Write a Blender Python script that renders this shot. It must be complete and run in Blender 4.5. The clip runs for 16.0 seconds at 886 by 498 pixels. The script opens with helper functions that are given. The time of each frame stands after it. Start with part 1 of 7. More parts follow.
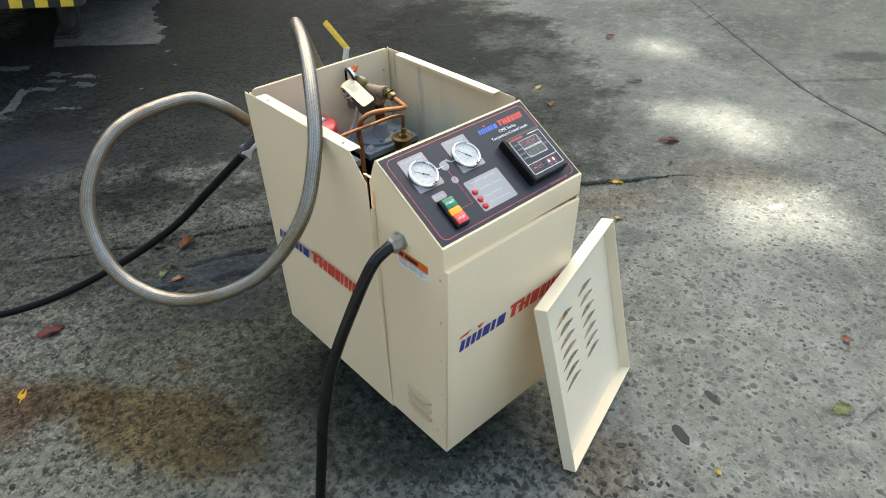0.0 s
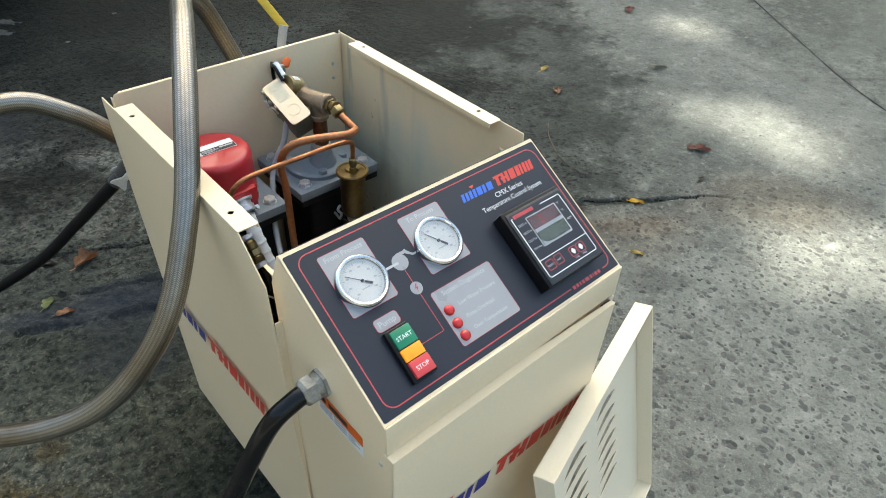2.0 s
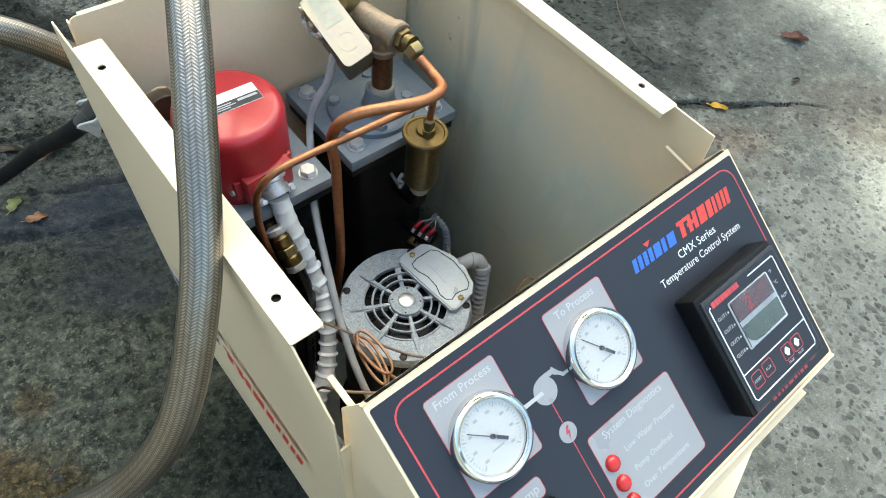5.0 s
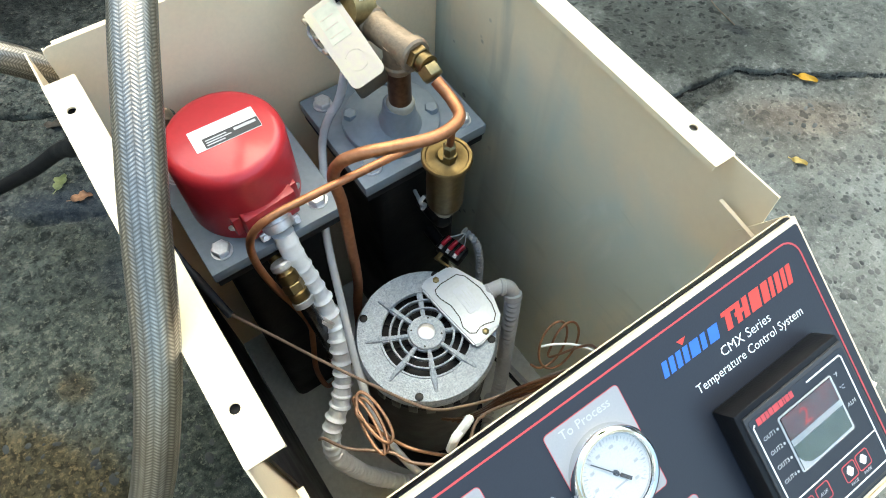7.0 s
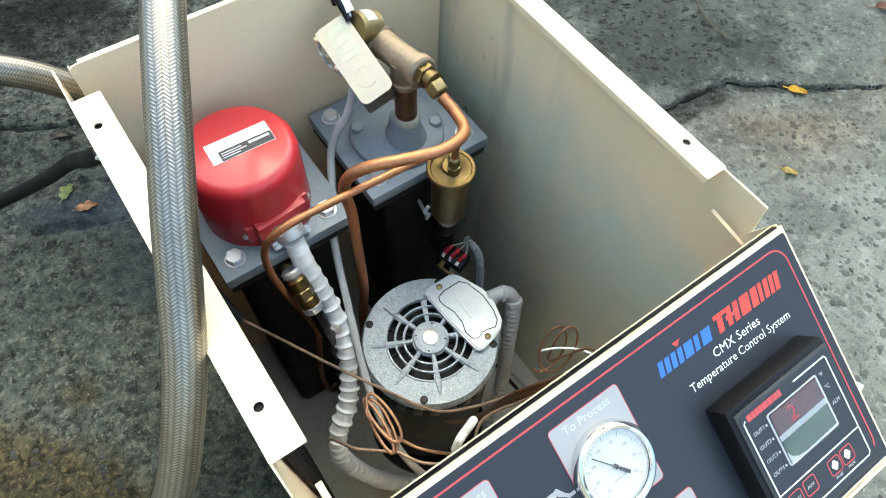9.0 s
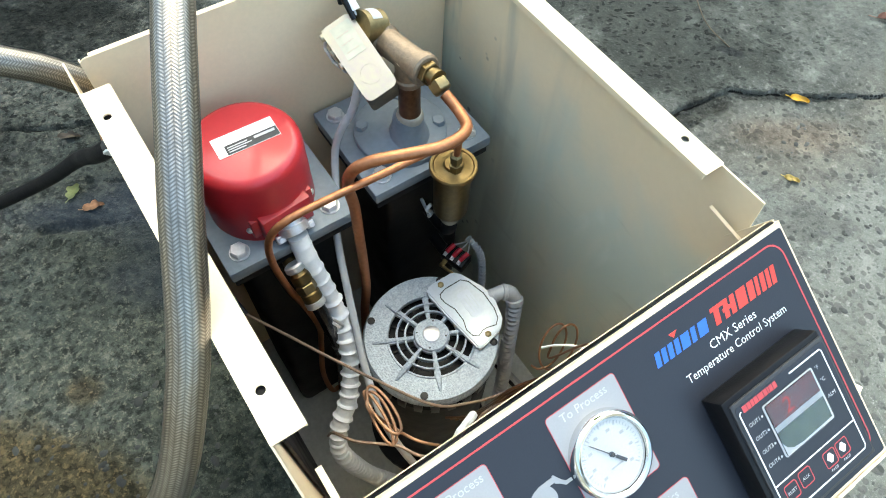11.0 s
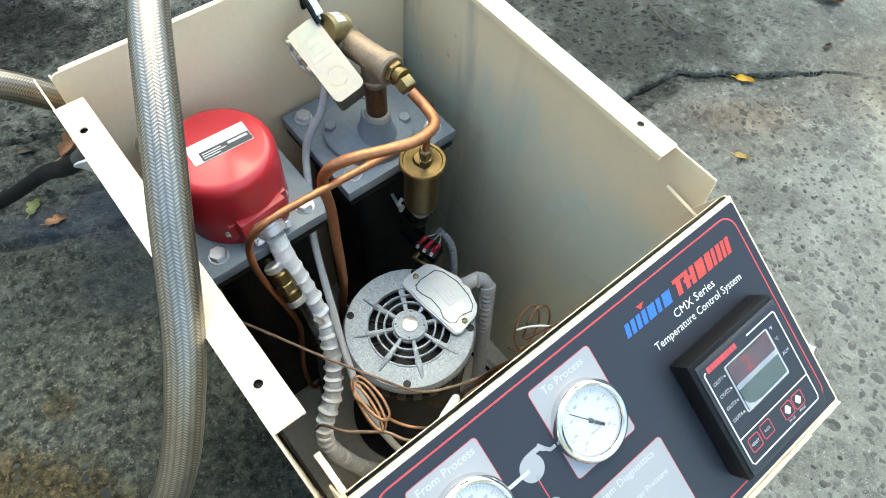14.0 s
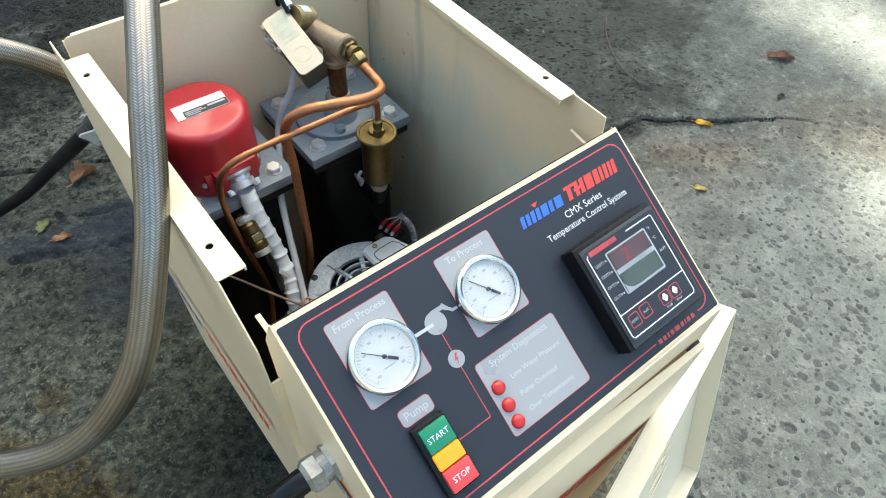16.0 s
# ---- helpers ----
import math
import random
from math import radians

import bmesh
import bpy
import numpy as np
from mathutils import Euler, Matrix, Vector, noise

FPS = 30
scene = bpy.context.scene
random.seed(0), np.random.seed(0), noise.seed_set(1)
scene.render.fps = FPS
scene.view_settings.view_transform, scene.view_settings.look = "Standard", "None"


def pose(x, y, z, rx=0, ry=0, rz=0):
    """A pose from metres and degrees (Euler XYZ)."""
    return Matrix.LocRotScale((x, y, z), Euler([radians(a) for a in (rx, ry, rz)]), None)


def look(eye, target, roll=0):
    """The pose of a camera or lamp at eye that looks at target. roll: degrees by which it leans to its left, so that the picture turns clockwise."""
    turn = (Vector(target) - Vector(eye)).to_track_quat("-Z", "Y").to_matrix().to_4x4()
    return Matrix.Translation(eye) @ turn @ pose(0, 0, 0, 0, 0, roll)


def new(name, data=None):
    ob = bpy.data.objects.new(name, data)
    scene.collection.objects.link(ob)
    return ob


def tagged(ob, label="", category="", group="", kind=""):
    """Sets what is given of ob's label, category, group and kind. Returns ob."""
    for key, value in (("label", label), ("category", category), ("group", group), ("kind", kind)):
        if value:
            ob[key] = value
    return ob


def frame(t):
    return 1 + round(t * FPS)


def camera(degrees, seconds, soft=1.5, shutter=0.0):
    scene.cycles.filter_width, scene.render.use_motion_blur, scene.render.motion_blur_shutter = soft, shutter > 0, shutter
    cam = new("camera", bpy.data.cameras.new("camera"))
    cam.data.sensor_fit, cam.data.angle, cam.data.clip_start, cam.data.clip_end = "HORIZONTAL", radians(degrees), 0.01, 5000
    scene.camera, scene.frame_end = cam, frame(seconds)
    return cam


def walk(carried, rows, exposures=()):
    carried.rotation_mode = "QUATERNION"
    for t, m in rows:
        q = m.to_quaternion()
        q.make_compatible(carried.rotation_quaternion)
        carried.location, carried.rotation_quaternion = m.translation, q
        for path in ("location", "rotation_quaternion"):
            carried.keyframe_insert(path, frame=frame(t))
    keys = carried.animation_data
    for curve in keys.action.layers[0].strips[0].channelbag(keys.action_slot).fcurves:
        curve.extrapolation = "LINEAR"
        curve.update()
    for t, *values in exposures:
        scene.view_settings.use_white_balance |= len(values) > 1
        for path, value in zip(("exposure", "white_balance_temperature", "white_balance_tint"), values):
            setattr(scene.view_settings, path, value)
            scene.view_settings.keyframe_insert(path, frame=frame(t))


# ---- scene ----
cam = camera(68.0, 16.0, soft=1.0)
PATH = [
    (0, (-0.606, -0.674, 1.329), (0.473, 0.524, 0.146), -0.9),
    (0.5, (-0.504, -0.604, 1.296), (0.560, 0.575, 0.080), 0.5),
    (1, (-0.351, -0.531, 1.266), (0.672, 0.659, 0.025), 1.4),
    (1.5, (-0.271, -0.435, 1.243), (0.747, 0.734, -0.020), 0.3),
    (2, (-0.224, -0.304, 1.210), (0.830, 0.804, -0.077), 3.1),
    (2.5, (-0.156, -0.249, 1.19), (0.821, 0.812, -0.196), 7.9),
    (3, (-0.046, -0.236, 1.172), (0.75, 0.845, -0.311), 7.9),
    (3.5, (0.001, -0.204, 1.155), (0.653, 0.909, -0.374), 3.4),
    (4, (-0.026, -0.116, 1.159), (0.775, 0.86, -0.393), 5.3),
    (4.5, (-0.09, 0.001, 1.149), (0.772, 0.837, -0.451), 7.3),
    (4.7, (-0.09, 0.026, 1.151), (0.774, 0.83, -0.464), 8.9),
    (6.8, (0.027, 0.127, 1.166), (0.637, 0.874, -0.587), 4.2),
    (7, (0.031, 0.122, 1.151), (0.621, 0.891, -0.599), 3.1),
    (7.5, (0.037, 0.129, 1.163), (0.64, 0.881, -0.59), 4.5),
    (8, (0.027, 0.118, 1.178), (0.646, 0.889, -0.56), 4.5),
    (8.5, (0.019, 0.117, 1.175), (0.633, 0.891, -0.564), 3.8),
    (11, (0.007, 0.103, 1.174), (0.628, 0.908, -0.548), 3.8),
    (11.5, (0.006, 0.095, 1.173), (0.61, 0.895, -0.558), 3.0),
    (12, (0.006, 0.095, 1.167), (0.599, 0.879, -0.574), 2.9),
    (12.5, (0.012, 0.115, 1.168), (0.653, 0.814, -0.592), 7.2),
    (13, (-0.003, 0.108, 1.191), (0.671, 0.821, -0.552), 6.2),
    (13.5, (-0.015, 0.094, 1.2), (0.701, 0.826, -0.518), 6.1),
    (14, (-0.012, 0.097, 1.195), (0.688, 0.824, -0.531), 5.8),
    (14.5, (-0.006, 0.099, 1.192), (0.677, 0.822, -0.543), 5.4),
    (15, (-0.008, 0.092, 1.189), (0.678, 0.835, -0.537), 4.6),
    (15.5, (-0.06, 0.032, 1.199), (0.744, 0.773, -0.475), 6.3),
    (16, (-0.071, -0.094, 1.193), (0.744, 0.83, -0.382), 4.0),
]
walk(cam, [(t, look(eye, target, roll)) for t, eye, target, roll in PATH], exposures=[(0.0, 1.92, 7450, 0), (1.0, 1.80, 7400, -1), (2.5, 1.77, 7350, -3), (3.5, 1.83, 7300, -4), (7.0, 2.42, 7100, -7), (15.0, 2.44, 7100, -7), (16.0, 2.14, 7200, -5)])

# ---------------------------------------------------------------- light
world = bpy.data.worlds.new("sky")
scene.world = world
world.use_nodes = True
SUN_EL, SUN_AZ = radians(56), radians(40)      # azimuth measured from +y towards +x
wn = world.node_tree
sky = wn.nodes.new("ShaderNodeTexSky")
sky.sky_type = "NISHITA"
sky.sun_disc = False
sky.sun_elevation, sky.sun_rotation = SUN_EL, SUN_AZ
sky.air_density, sky.dust_density, sky.ozone_density = 1.0, 4.0, 1.0
wn.nodes["Background"].inputs["Strength"].default_value = 0.15
wn.links.new(sky.outputs[0], wn.nodes["Background"].inputs["Color"])
SUN_DIR = Vector((math.sin(SUN_AZ) * math.cos(SUN_EL), math.cos(SUN_AZ) * math.cos(SUN_EL), math.sin(SUN_EL)))
sun = new("sun", bpy.data.lights.new("sun", "SUN"))
sun.data.energy, sun.data.angle, sun.data.color = 5.0, radians(0.8), (1.0, 0.945, 0.97)
sun.matrix_world = look(SUN_DIR * 30, (0, 0, 0))


# ---------------------------------------------------------------- materials
def material(name, colour, rough=0.5, metal=0.0, vary=0.12, scale=6.0, grain=120.0, bump=0.05, tint=None, coat=0.0, rough_vary=0.1, island=False, dist=0.002):
    """A painted, plastic, stone or metal surface: two scales of colour change, uneven gloss, fine relief."""
    m = bpy.data.materials.new(name)
    m.use_nodes = True
    nt = m.node_tree
    b = nt.nodes["Principled BSDF"]
    tc = nt.nodes.new("ShaderNodeTexCoord")
    big, fine = nt.nodes.new("ShaderNodeTexNoise"), nt.nodes.new("ShaderNodeTexNoise")
    for n, s, d in ((big, scale, 3.0), (fine, grain, 2.0)):
        n.inputs["Scale"].default_value, n.inputs["Detail"].default_value = s, d
        nt.links.new(tc.outputs["Object"], n.inputs["Vector"])
    mixv = nt.nodes.new("ShaderNodeMath")
    mixv.operation = "ADD"
    nt.links.new(big.outputs["Fac"], mixv.inputs[0])
    nt.links.new(fine.outputs["Fac"], mixv.inputs[1])
    ramp = nt.nodes.new("ShaderNodeMapRange")
    ramp.inputs["From Min"].default_value, ramp.inputs["From Max"].default_value = 0.6, 1.4
    nt.links.new(mixv.outputs[0], ramp.inputs["Value"])
    mix = nt.nodes.new("ShaderNodeMix")
    mix.data_type = "RGBA"
    other = tint or tuple(c * (1 - vary * 2) for c in colour)
    mix.inputs["A"].default_value = (*other, 1)
    mix.inputs["B"].default_value = (*(min(1, c * (1 + vary * 0.4)) for c in colour), 1)
    nt.links.new(ramp.outputs[0], mix.inputs["Factor"])
    last = mix.outputs["Result"]
    if island:
        geo, hsv, mr = nt.nodes.new("ShaderNodeNewGeometry"), nt.nodes.new("ShaderNodeHueSaturation"), nt.nodes.new("ShaderNodeMapRange")
        mr.inputs["To Min"].default_value, mr.inputs["To Max"].default_value = 0.45, 1.55
        nt.links.new(geo.outputs["Random Per Island"], mr.inputs["Value"])
        nt.links.new(mr.outputs[0], hsv.inputs["Value"])
        nt.links.new(last, hsv.inputs["Color"])
        last = hsv.outputs[0]
    nt.links.new(last, b.inputs["Base Color"])
    rr = nt.nodes.new("ShaderNodeMapRange")
    rr.inputs["From Min"].default_value, rr.inputs["From Max"].default_value = 0.3, 0.7
    rr.inputs["To Min"].default_value, rr.inputs["To Max"].default_value = max(0.02, rough - rough_vary), min(1, rough + rough_vary)
    nt.links.new(big.outputs["Fac"], rr.inputs["Value"])
    nt.links.new(rr.outputs[0], b.inputs["Roughness"])
    b.inputs["Metallic"].default_value = metal
    b.inputs["Coat Weight"].default_value = coat
    b.inputs["Coat Roughness"].default_value = 0.12
    if bump:
        bn = nt.nodes.new("ShaderNodeBump")
        bn.inputs["Strength"].default_value, bn.inputs["Distance"].default_value = bump, dist
        nt.links.new(fine.outputs["Fac"], bn.inputs["Height"])
        nt.links.new(bn.outputs[0], b.inputs["Normal"])
    return m


CREAM = material("cream_paint", (0.812, 0.665, 0.460), 0.38, vary=0.035, scale=3, grain=260, bump=0.06, rough_vary=0.06)
CREAM.node_tree.nodes["Principled BSDF"].inputs["Specular IOR Level"].default_value = 0.36
# the lid's cream, made paler to carry the sky light on it
CREAM_LID = material("cream_paint_skylit", (0.835, 0.735, 0.565), 0.36, vary=0.03, scale=3, grain=260, bump=0.06, rough_vary=0.06)
CREAM_LID.node_tree.nodes["Principled BSDF"].inputs["Specular IOR Level"].default_value = 0.22
CREAM_IN = material("cream_paint_dust_and_reflection", (0.80, 0.665, 0.455), 0.36, vary=0.02, scale=2.2, grain=160, bump=0.05, tint=(0.77, 0.635, 0.43), rough_vary=0.1)


def dust_and_reflection(m):
    """A grey-green reflection painted over the dusty lower sheet, with wiped swirls and a few black specks."""
    nt = m.node_tree
    L = nt.links.new
    b = nt.nodes["Principled BSDF"]
    paint = b.inputs["Base Color"].links[0].from_socket
    tc, sep = nt.nodes.new("ShaderNodeTexCoord"), nt.nodes.new("ShaderNodeSeparateXYZ")
    L(tc.outputs["Object"], sep.inputs[0])

    def noise_at(scale, detail, stretch):
        mp, n = nt.nodes.new("ShaderNodeMapping"), nt.nodes.new("ShaderNodeTexNoise")
        mp.inputs["Scale"].default_value = stretch
        n.inputs["Scale"].default_value, n.inputs["Detail"].default_value, n.inputs["Distortion"].default_value = scale, detail, 1.2
        L(tc.outputs["Object"], mp.inputs["Vector"])
        L(mp.outputs[0], n.inputs["Vector"])
        return n.outputs["Fac"]

    def span(v, a, c, lo=0.0, hi=1.0):
        n = nt.nodes.new("ShaderNodeMapRange")
        n.interpolation_type = "SMOOTHSTEP"
        for k, w in (("From Min", a), ("From Max", c), ("To Min", lo), ("To Max", hi)):
            n.inputs[k].default_value = w
        L(v, n.inputs["Value"])
        return n.outputs[0]

    def calc(op, a, c):
        n = nt.nodes.new("ShaderNodeMath")
        n.operation = op
        for i, v in enumerate((a, c)):
            if isinstance(v, (int, float)):
                n.inputs[i].default_value = v
            else:
                L(v, n.inputs[i])
        return n.outputs[0]

    def blend(a, colour, fac):
        n = nt.nodes.new("ShaderNodeMix")
        n.data_type = "RGBA"
        L(a, n.inputs["A"])
        n.inputs["B"].default_value = (*colour, 1)
        L(fac, n.inputs["Factor"])
        return n.outputs["Result"]

    # reflection in the gloss paint, put into the colour below a wavy line
    edge = calc("ADD", sep.outputs[2], calc("MULTIPLY", calc("SUBTRACT", noise_at(5.0, 3.0, (1, 1, 1)), 0.5), 0.22))
    reflected = calc("MULTIPLY", span(edge, 0.705, 0.585), span(noise_at(9.0, 4.0, (1, 1, 0.5)), 0.25, 0.65, 0.55, 1.0))
    col = blend(paint, (0.555, 0.61, 0.515), reflected)
    col = blend(col, (0.66, 0.68, 0.59), calc("MULTIPLY", span(noise_at(7.0, 5.0, (1, 1.3, 0.7)), 0.54, 0.66, 0, 0.5), reflected))
    col = blend(col, (0.42, 0.45, 0.36), calc("MULTIPLY", span(noise_at(30.0, 4.0, (1, 0.25, 1.0)), 0.58, 0.72, 0, 0.35), reflected))
    streak = noise_at(16.0, 3.0, (1, 1, 0.16))
    col = blend(col, (0.36, 0.36, 0.30), calc("MULTIPLY", span(streak, 0.47, 0.62, 0, 0.6), span(sep.outputs[1], 0.36, 0.56)))
    speck = nt.nodes.new("ShaderNodeTexVoronoi")
    speck.inputs["Scale"].default_value = 48.0
    L(tc.outputs["Object"], speck.inputs["Vector"])
    pick = nt.nodes.new("ShaderNodeSeparateColor")
    L(speck.outputs["Color"], pick.inputs[0])
    dots = calc("MULTIPLY", span(speck.outputs["Distance"], 0.24, 0.14), calc("LESS_THAN", pick.outputs[0], 0.30))
    col = blend(col, (0.05, 0.05, 0.045), calc("MULTIPLY", dots, span(sep.outputs[1], 0.46, 0.58, 0, 0.75)))
    L(col, b.inputs["Base Color"])


dust_and_reflection(CREAM_IN)
PAN = material("grey_pan_paint", (0.64, 0.66, 0.62), 0.5, vary=0.12, scale=14, grain=160)
OVERLAY = material("dark_overlay_film", (0.0225, 0.0260, 0.0360), 0.36, vary=0.06, scale=4, grain=900, bump=0.05, rough_vary=0.04)
OVERLAY.node_tree.nodes["Principled BSDF"].inputs["Specular IOR Level"].default_value = 0.32
PLATE_GREY = material("grey_print", (0.30, 0.31, 0.33), 0.36, vary=0.04, scale=20, grain=800, bump=0.03)
RED_LINE = material("red_print", (0.50, 0.06, 0.07), 0.4, vary=0.05)
RED_LOGO = material("red_logo_print", (0.62, 0.05, 0.035), 0.4, vary=0.05)
BLUE_LOGO = material("blue_logo_print", (0.03, 0.14, 0.62), 0.4, vary=0.05)
BLUE_DARK = material("navy_logo_print", (0.03, 0.035, 0.22), 0.4, vary=0.05)
WHITE_PRINT = material("white_print", (0.78, 0.79, 0.80), 0.4, vary=0.03)
PALE_PRINT = material("pale_grey_print", (0.45, 0.46, 0.48), 0.4, vary=0.03)
# gauge scale print, paled to stand for glare on the lens
DIAL_PRINT = material("glare_pale_dial_print", (0.52, 0.53, 0.54), 0.4, vary=0.03)
BLACK_PRINT = material("black_print", (0.02, 0.02, 0.02), 0.45, vary=0.1)
ORANGE_PRINT = material("orange_warning_print", (0.70, 0.13, 0.02), 0.4, vary=0.06)
BLACK_PLASTIC = material("black_plastic", (0.006, 0.006, 0.007), 0.36, vary=0.15, grain=600, bump=0.08)
BLACK_PLASTIC.node_tree.nodes["Principled BSDF"].inputs["Specular IOR Level"].default_value = 0.22
DARK_PLASTIC = material("dark_grey_plastic", (0.028, 0.03, 0.034), 0.45, vary=0.1, grain=700, bump=0.08)
CHROME = material("chrome", (0.78, 0.78, 0.78), 0.1, 1.0, vary=0.03, bump=0.0, rough_vary=0.05)
ZINC = material("zinc_plated_steel", (0.66, 0.67, 0.69), 0.40, 0.75, vary=0.12, scale=40, grain=300)
ZINC_DULL = material("dull_zinc", (0.42, 0.42, 0.40), 0.5, 0.8, vary=0.2, scale=40, grain=300)
ZINC_GOLD = material("yellow_zinc_plate", (0.53, 0.475, 0.32), 0.42, 0.7, vary=0.14, scale=25, grain=200, tint=(0.52, 0.42, 0.36))
BRONZE = material("cast_bronze", (0.30, 0.225, 0.155), 0.5, 0.55, vary=0.2, scale=40, grain=260, bump=0.2)
# yellow zinc with the shade below the solenoid cover put into its colour
ZINC_SHADED = material("shaded_yellow_zinc_plate", (0.17, 0.145, 0.10), 0.45, 0.6, vary=0.2, scale=25, grain=200)
BRASS = material("brass", (0.31, 0.245, 0.125), 0.42, 1.0, vary=0.18, scale=30, grain=200, bump=0.06)
BRASS_DULL = material("dull_brass", (0.215, 0.155, 0.07), 0.42, 1.0, vary=0.2, scale=30, grain=200, bump=0.06)
COPPER = material("copper_tube", (0.46, 0.215, 0.115), 0.52, 1.0, vary=0.26, scale=30, grain=200, bump=0.05, tint=(0.36, 0.15, 0.07))
COPPER_DARK = material("tarnished_copper", (0.20, 0.105, 0.06), 0.42, 0.9, vary=0.25, scale=40, grain=200, bump=0.08)
COIL = material("dull_copper_line", (0.36, 0.20, 0.12), 0.42, 0.75, vary=0.2, scale=40, grain=200)
CAPILLARY = material("dull_capillary", (0.27, 0.19, 0.14), 0.45, 0.4, vary=0.2, scale=40, grain=200)
RED_PAINT = material("red_enamel", (0.47, 0.022, 0.032), 0.37, vary=0.06, scale=8, grain=160, bump=0.06, coat=0.25, rough_vary=0.05)
GREY_PAINT = material("blue_grey_paint", (0.195, 0.235, 0.275), 0.42, vary=0.1, scale=18, grain=160, bump=0.12)
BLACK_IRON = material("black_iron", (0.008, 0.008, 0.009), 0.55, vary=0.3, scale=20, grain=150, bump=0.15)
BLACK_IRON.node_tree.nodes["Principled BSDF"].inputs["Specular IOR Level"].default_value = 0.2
CAST_ALU = material("cast_aluminium", (0.41, 0.465, 0.52), 0.46, 0.25, vary=0.2, scale=190, grain=420, bump=0.45, tint=(0.21, 0.245, 0.285))
COVER_ALU = material("grey_painted_aluminium", (0.50, 0.56, 0.62), 0.36, 0.2, vary=0.06, scale=30, grain=300)
ALU = material("bright_aluminium", (0.66, 0.67, 0.69), 0.35, 0.9, vary=0.08, scale=30, grain=300)
STICKER = material("silver_label", (0.56, 0.53, 0.40), 0.45, 0.0, vary=0.1, scale=60)
LABEL_BLUE = material("pale_blue_label", (0.50, 0.555, 0.64), 0.4, 0.1, vary=0.05, scale=60)
WHITE_PLASTIC = material("white_plastic", (0.81, 0.845, 0.88), 0.38, vary=0.05, scale=20, grain=300, bump=0.08)
GREY_PLASTIC = material("grey_plastic", (0.42, 0.44, 0.46), 0.42, vary=0.06, scale=20, grain=300)
TUBE_CLEAR = material("milky_tubing", (0.44, 0.46, 0.48), 0.3, vary=0.06)
RUBBER = material("black_rubber", (0.006, 0.006, 0.007), 0.24, vary=0.2, scale=12, grain=300, bump=0.03)
RUBBER.node_tree.nodes["Principled BSDF"].inputs["Specular IOR Level"].default_value = 0.28
RUBBER_DULL = material("dusty_black_rubber", (0.007, 0.0075, 0.009), 0.55, vary=0.3, scale=12, grain=260, bump=0.15)
RUBBER_DULL.node_tree.nodes["Principled BSDF"].inputs["Specular IOR Level"].default_value = 0.12
GREEN_BTN = material("green_button", (0.01, 0.20, 0.10), 0.35, vary=0.05)
RED_BTN = material("red_button", (0.62, 0.055, 0.06), 0.35, vary=0.05)
RED_LENS = material("red_lens", (0.55, 0.012, 0.012), 0.12, vary=0.1, coat=0.4)
RED_WIRE = material("red_wire_sleeve", (0.45, 0.012, 0.03), 0.35, vary=0.1)
YELLOW = material("yellow_vinyl", (0.75, 0.50, 0.05), 0.45, vary=0.1, scale=30)
DIAL = material("white_dial", (0.75, 0.76, 0.75), 0.45, vary=0.02)
DISPLAY_RED = material("red_display_window", (0.10, 0.022, 0.024), 0.15, vary=0.2, scale=60)
DISPLAY_GREEN = material("green_display_window", (0.065, 0.09, 0.06), 0.15, vary=0.2, scale=60)
NEEDLE = material("grey_needle", (0.10, 0.10, 0.11), 0.5, vary=0.1)
TAPE = material("white_thread_tape", (0.38, 0.36, 0.30), 0.6, vary=0.1, grain=300)
LEAF_YELLOW = material("yellow_leaf", (0.72, 0.43, 0.03), 0.55, vary=0.15, scale=40, grain=200)
LEAF_PALE = material("pale_yellow_leaf", (0.66, 0.50, 0.16), 0.55, vary=0.15, scale=40, grain=200)
LEAF_DULL = material("withered_pale_leaf", (0.33, 0.33, 0.24), 0.65, vary=0.2, scale=40, grain=200)
LEAF_BROWN = material("brown_leaf", (0.36, 0.19, 0.10), 0.65, vary=0.25, scale=40, grain=200)
LEAF_PINK = material("pinkish_brown_leaf", (0.34, 0.17, 0.12), 0.6, vary=0.3, scale=50, grain=200, tint=(0.13, 0.05, 0.035))
LEAF_RED = material("dark_red_leaf", (0.20, 0.045, 0.04), 0.6, vary=0.25, scale=40, grain=200)
LEAF_GREEN = material("dull_green_leaf", (0.22, 0.25, 0.10), 0.6, vary=0.2, scale=40, grain=200)
LEAF_GREY = material("withered_leaf", (0.10, 0.08, 0.06), 0.7, vary=0.25, scale=40, grain=200)
FOLIAGE = material("tree_foliage", (0.055, 0.095, 0.03), 0.6, vary=0.3, scale=2, grain=30)
BARK = material("bark", (0.11, 0.085, 0.06), 0.85, vary=0.3, scale=6, grain=40, bump=0.6, dist=0.02)
TRUCK_DARK = material("grimy_dark_paint", (0.03, 0.03, 0.032), 0.6, vary=0.3, scale=4, grain=60)
TYRE = material("tyre_rubber", (0.018, 0.018, 0.018), 0.8, vary=0.3, scale=8, grain=120)

# amber lamp of the switch: it is lit
AMBER = material("amber_lamp", (0.78, 0.24, 0.012), 0.3, vary=0.1)
AMBER.node_tree.nodes["Principled BSDF"].inputs["Emission Color"].default_value = (1.0, 0.33, 0.02, 1)
AMBER.node_tree.nodes["Principled BSDF"].inputs["Emission Strength"].default_value = 0.16
LED_RED = material("red_digit", (0.16, 0.01, 0.012), 0.3)
LED_RED.node_tree.nodes["Principled BSDF"].inputs["Emission Color"].default_value = (1.0, 0.05, 0.04, 1)
LED_RED.node_tree.nodes["Principled BSDF"].inputs["Emission Strength"].default_value = 0.12

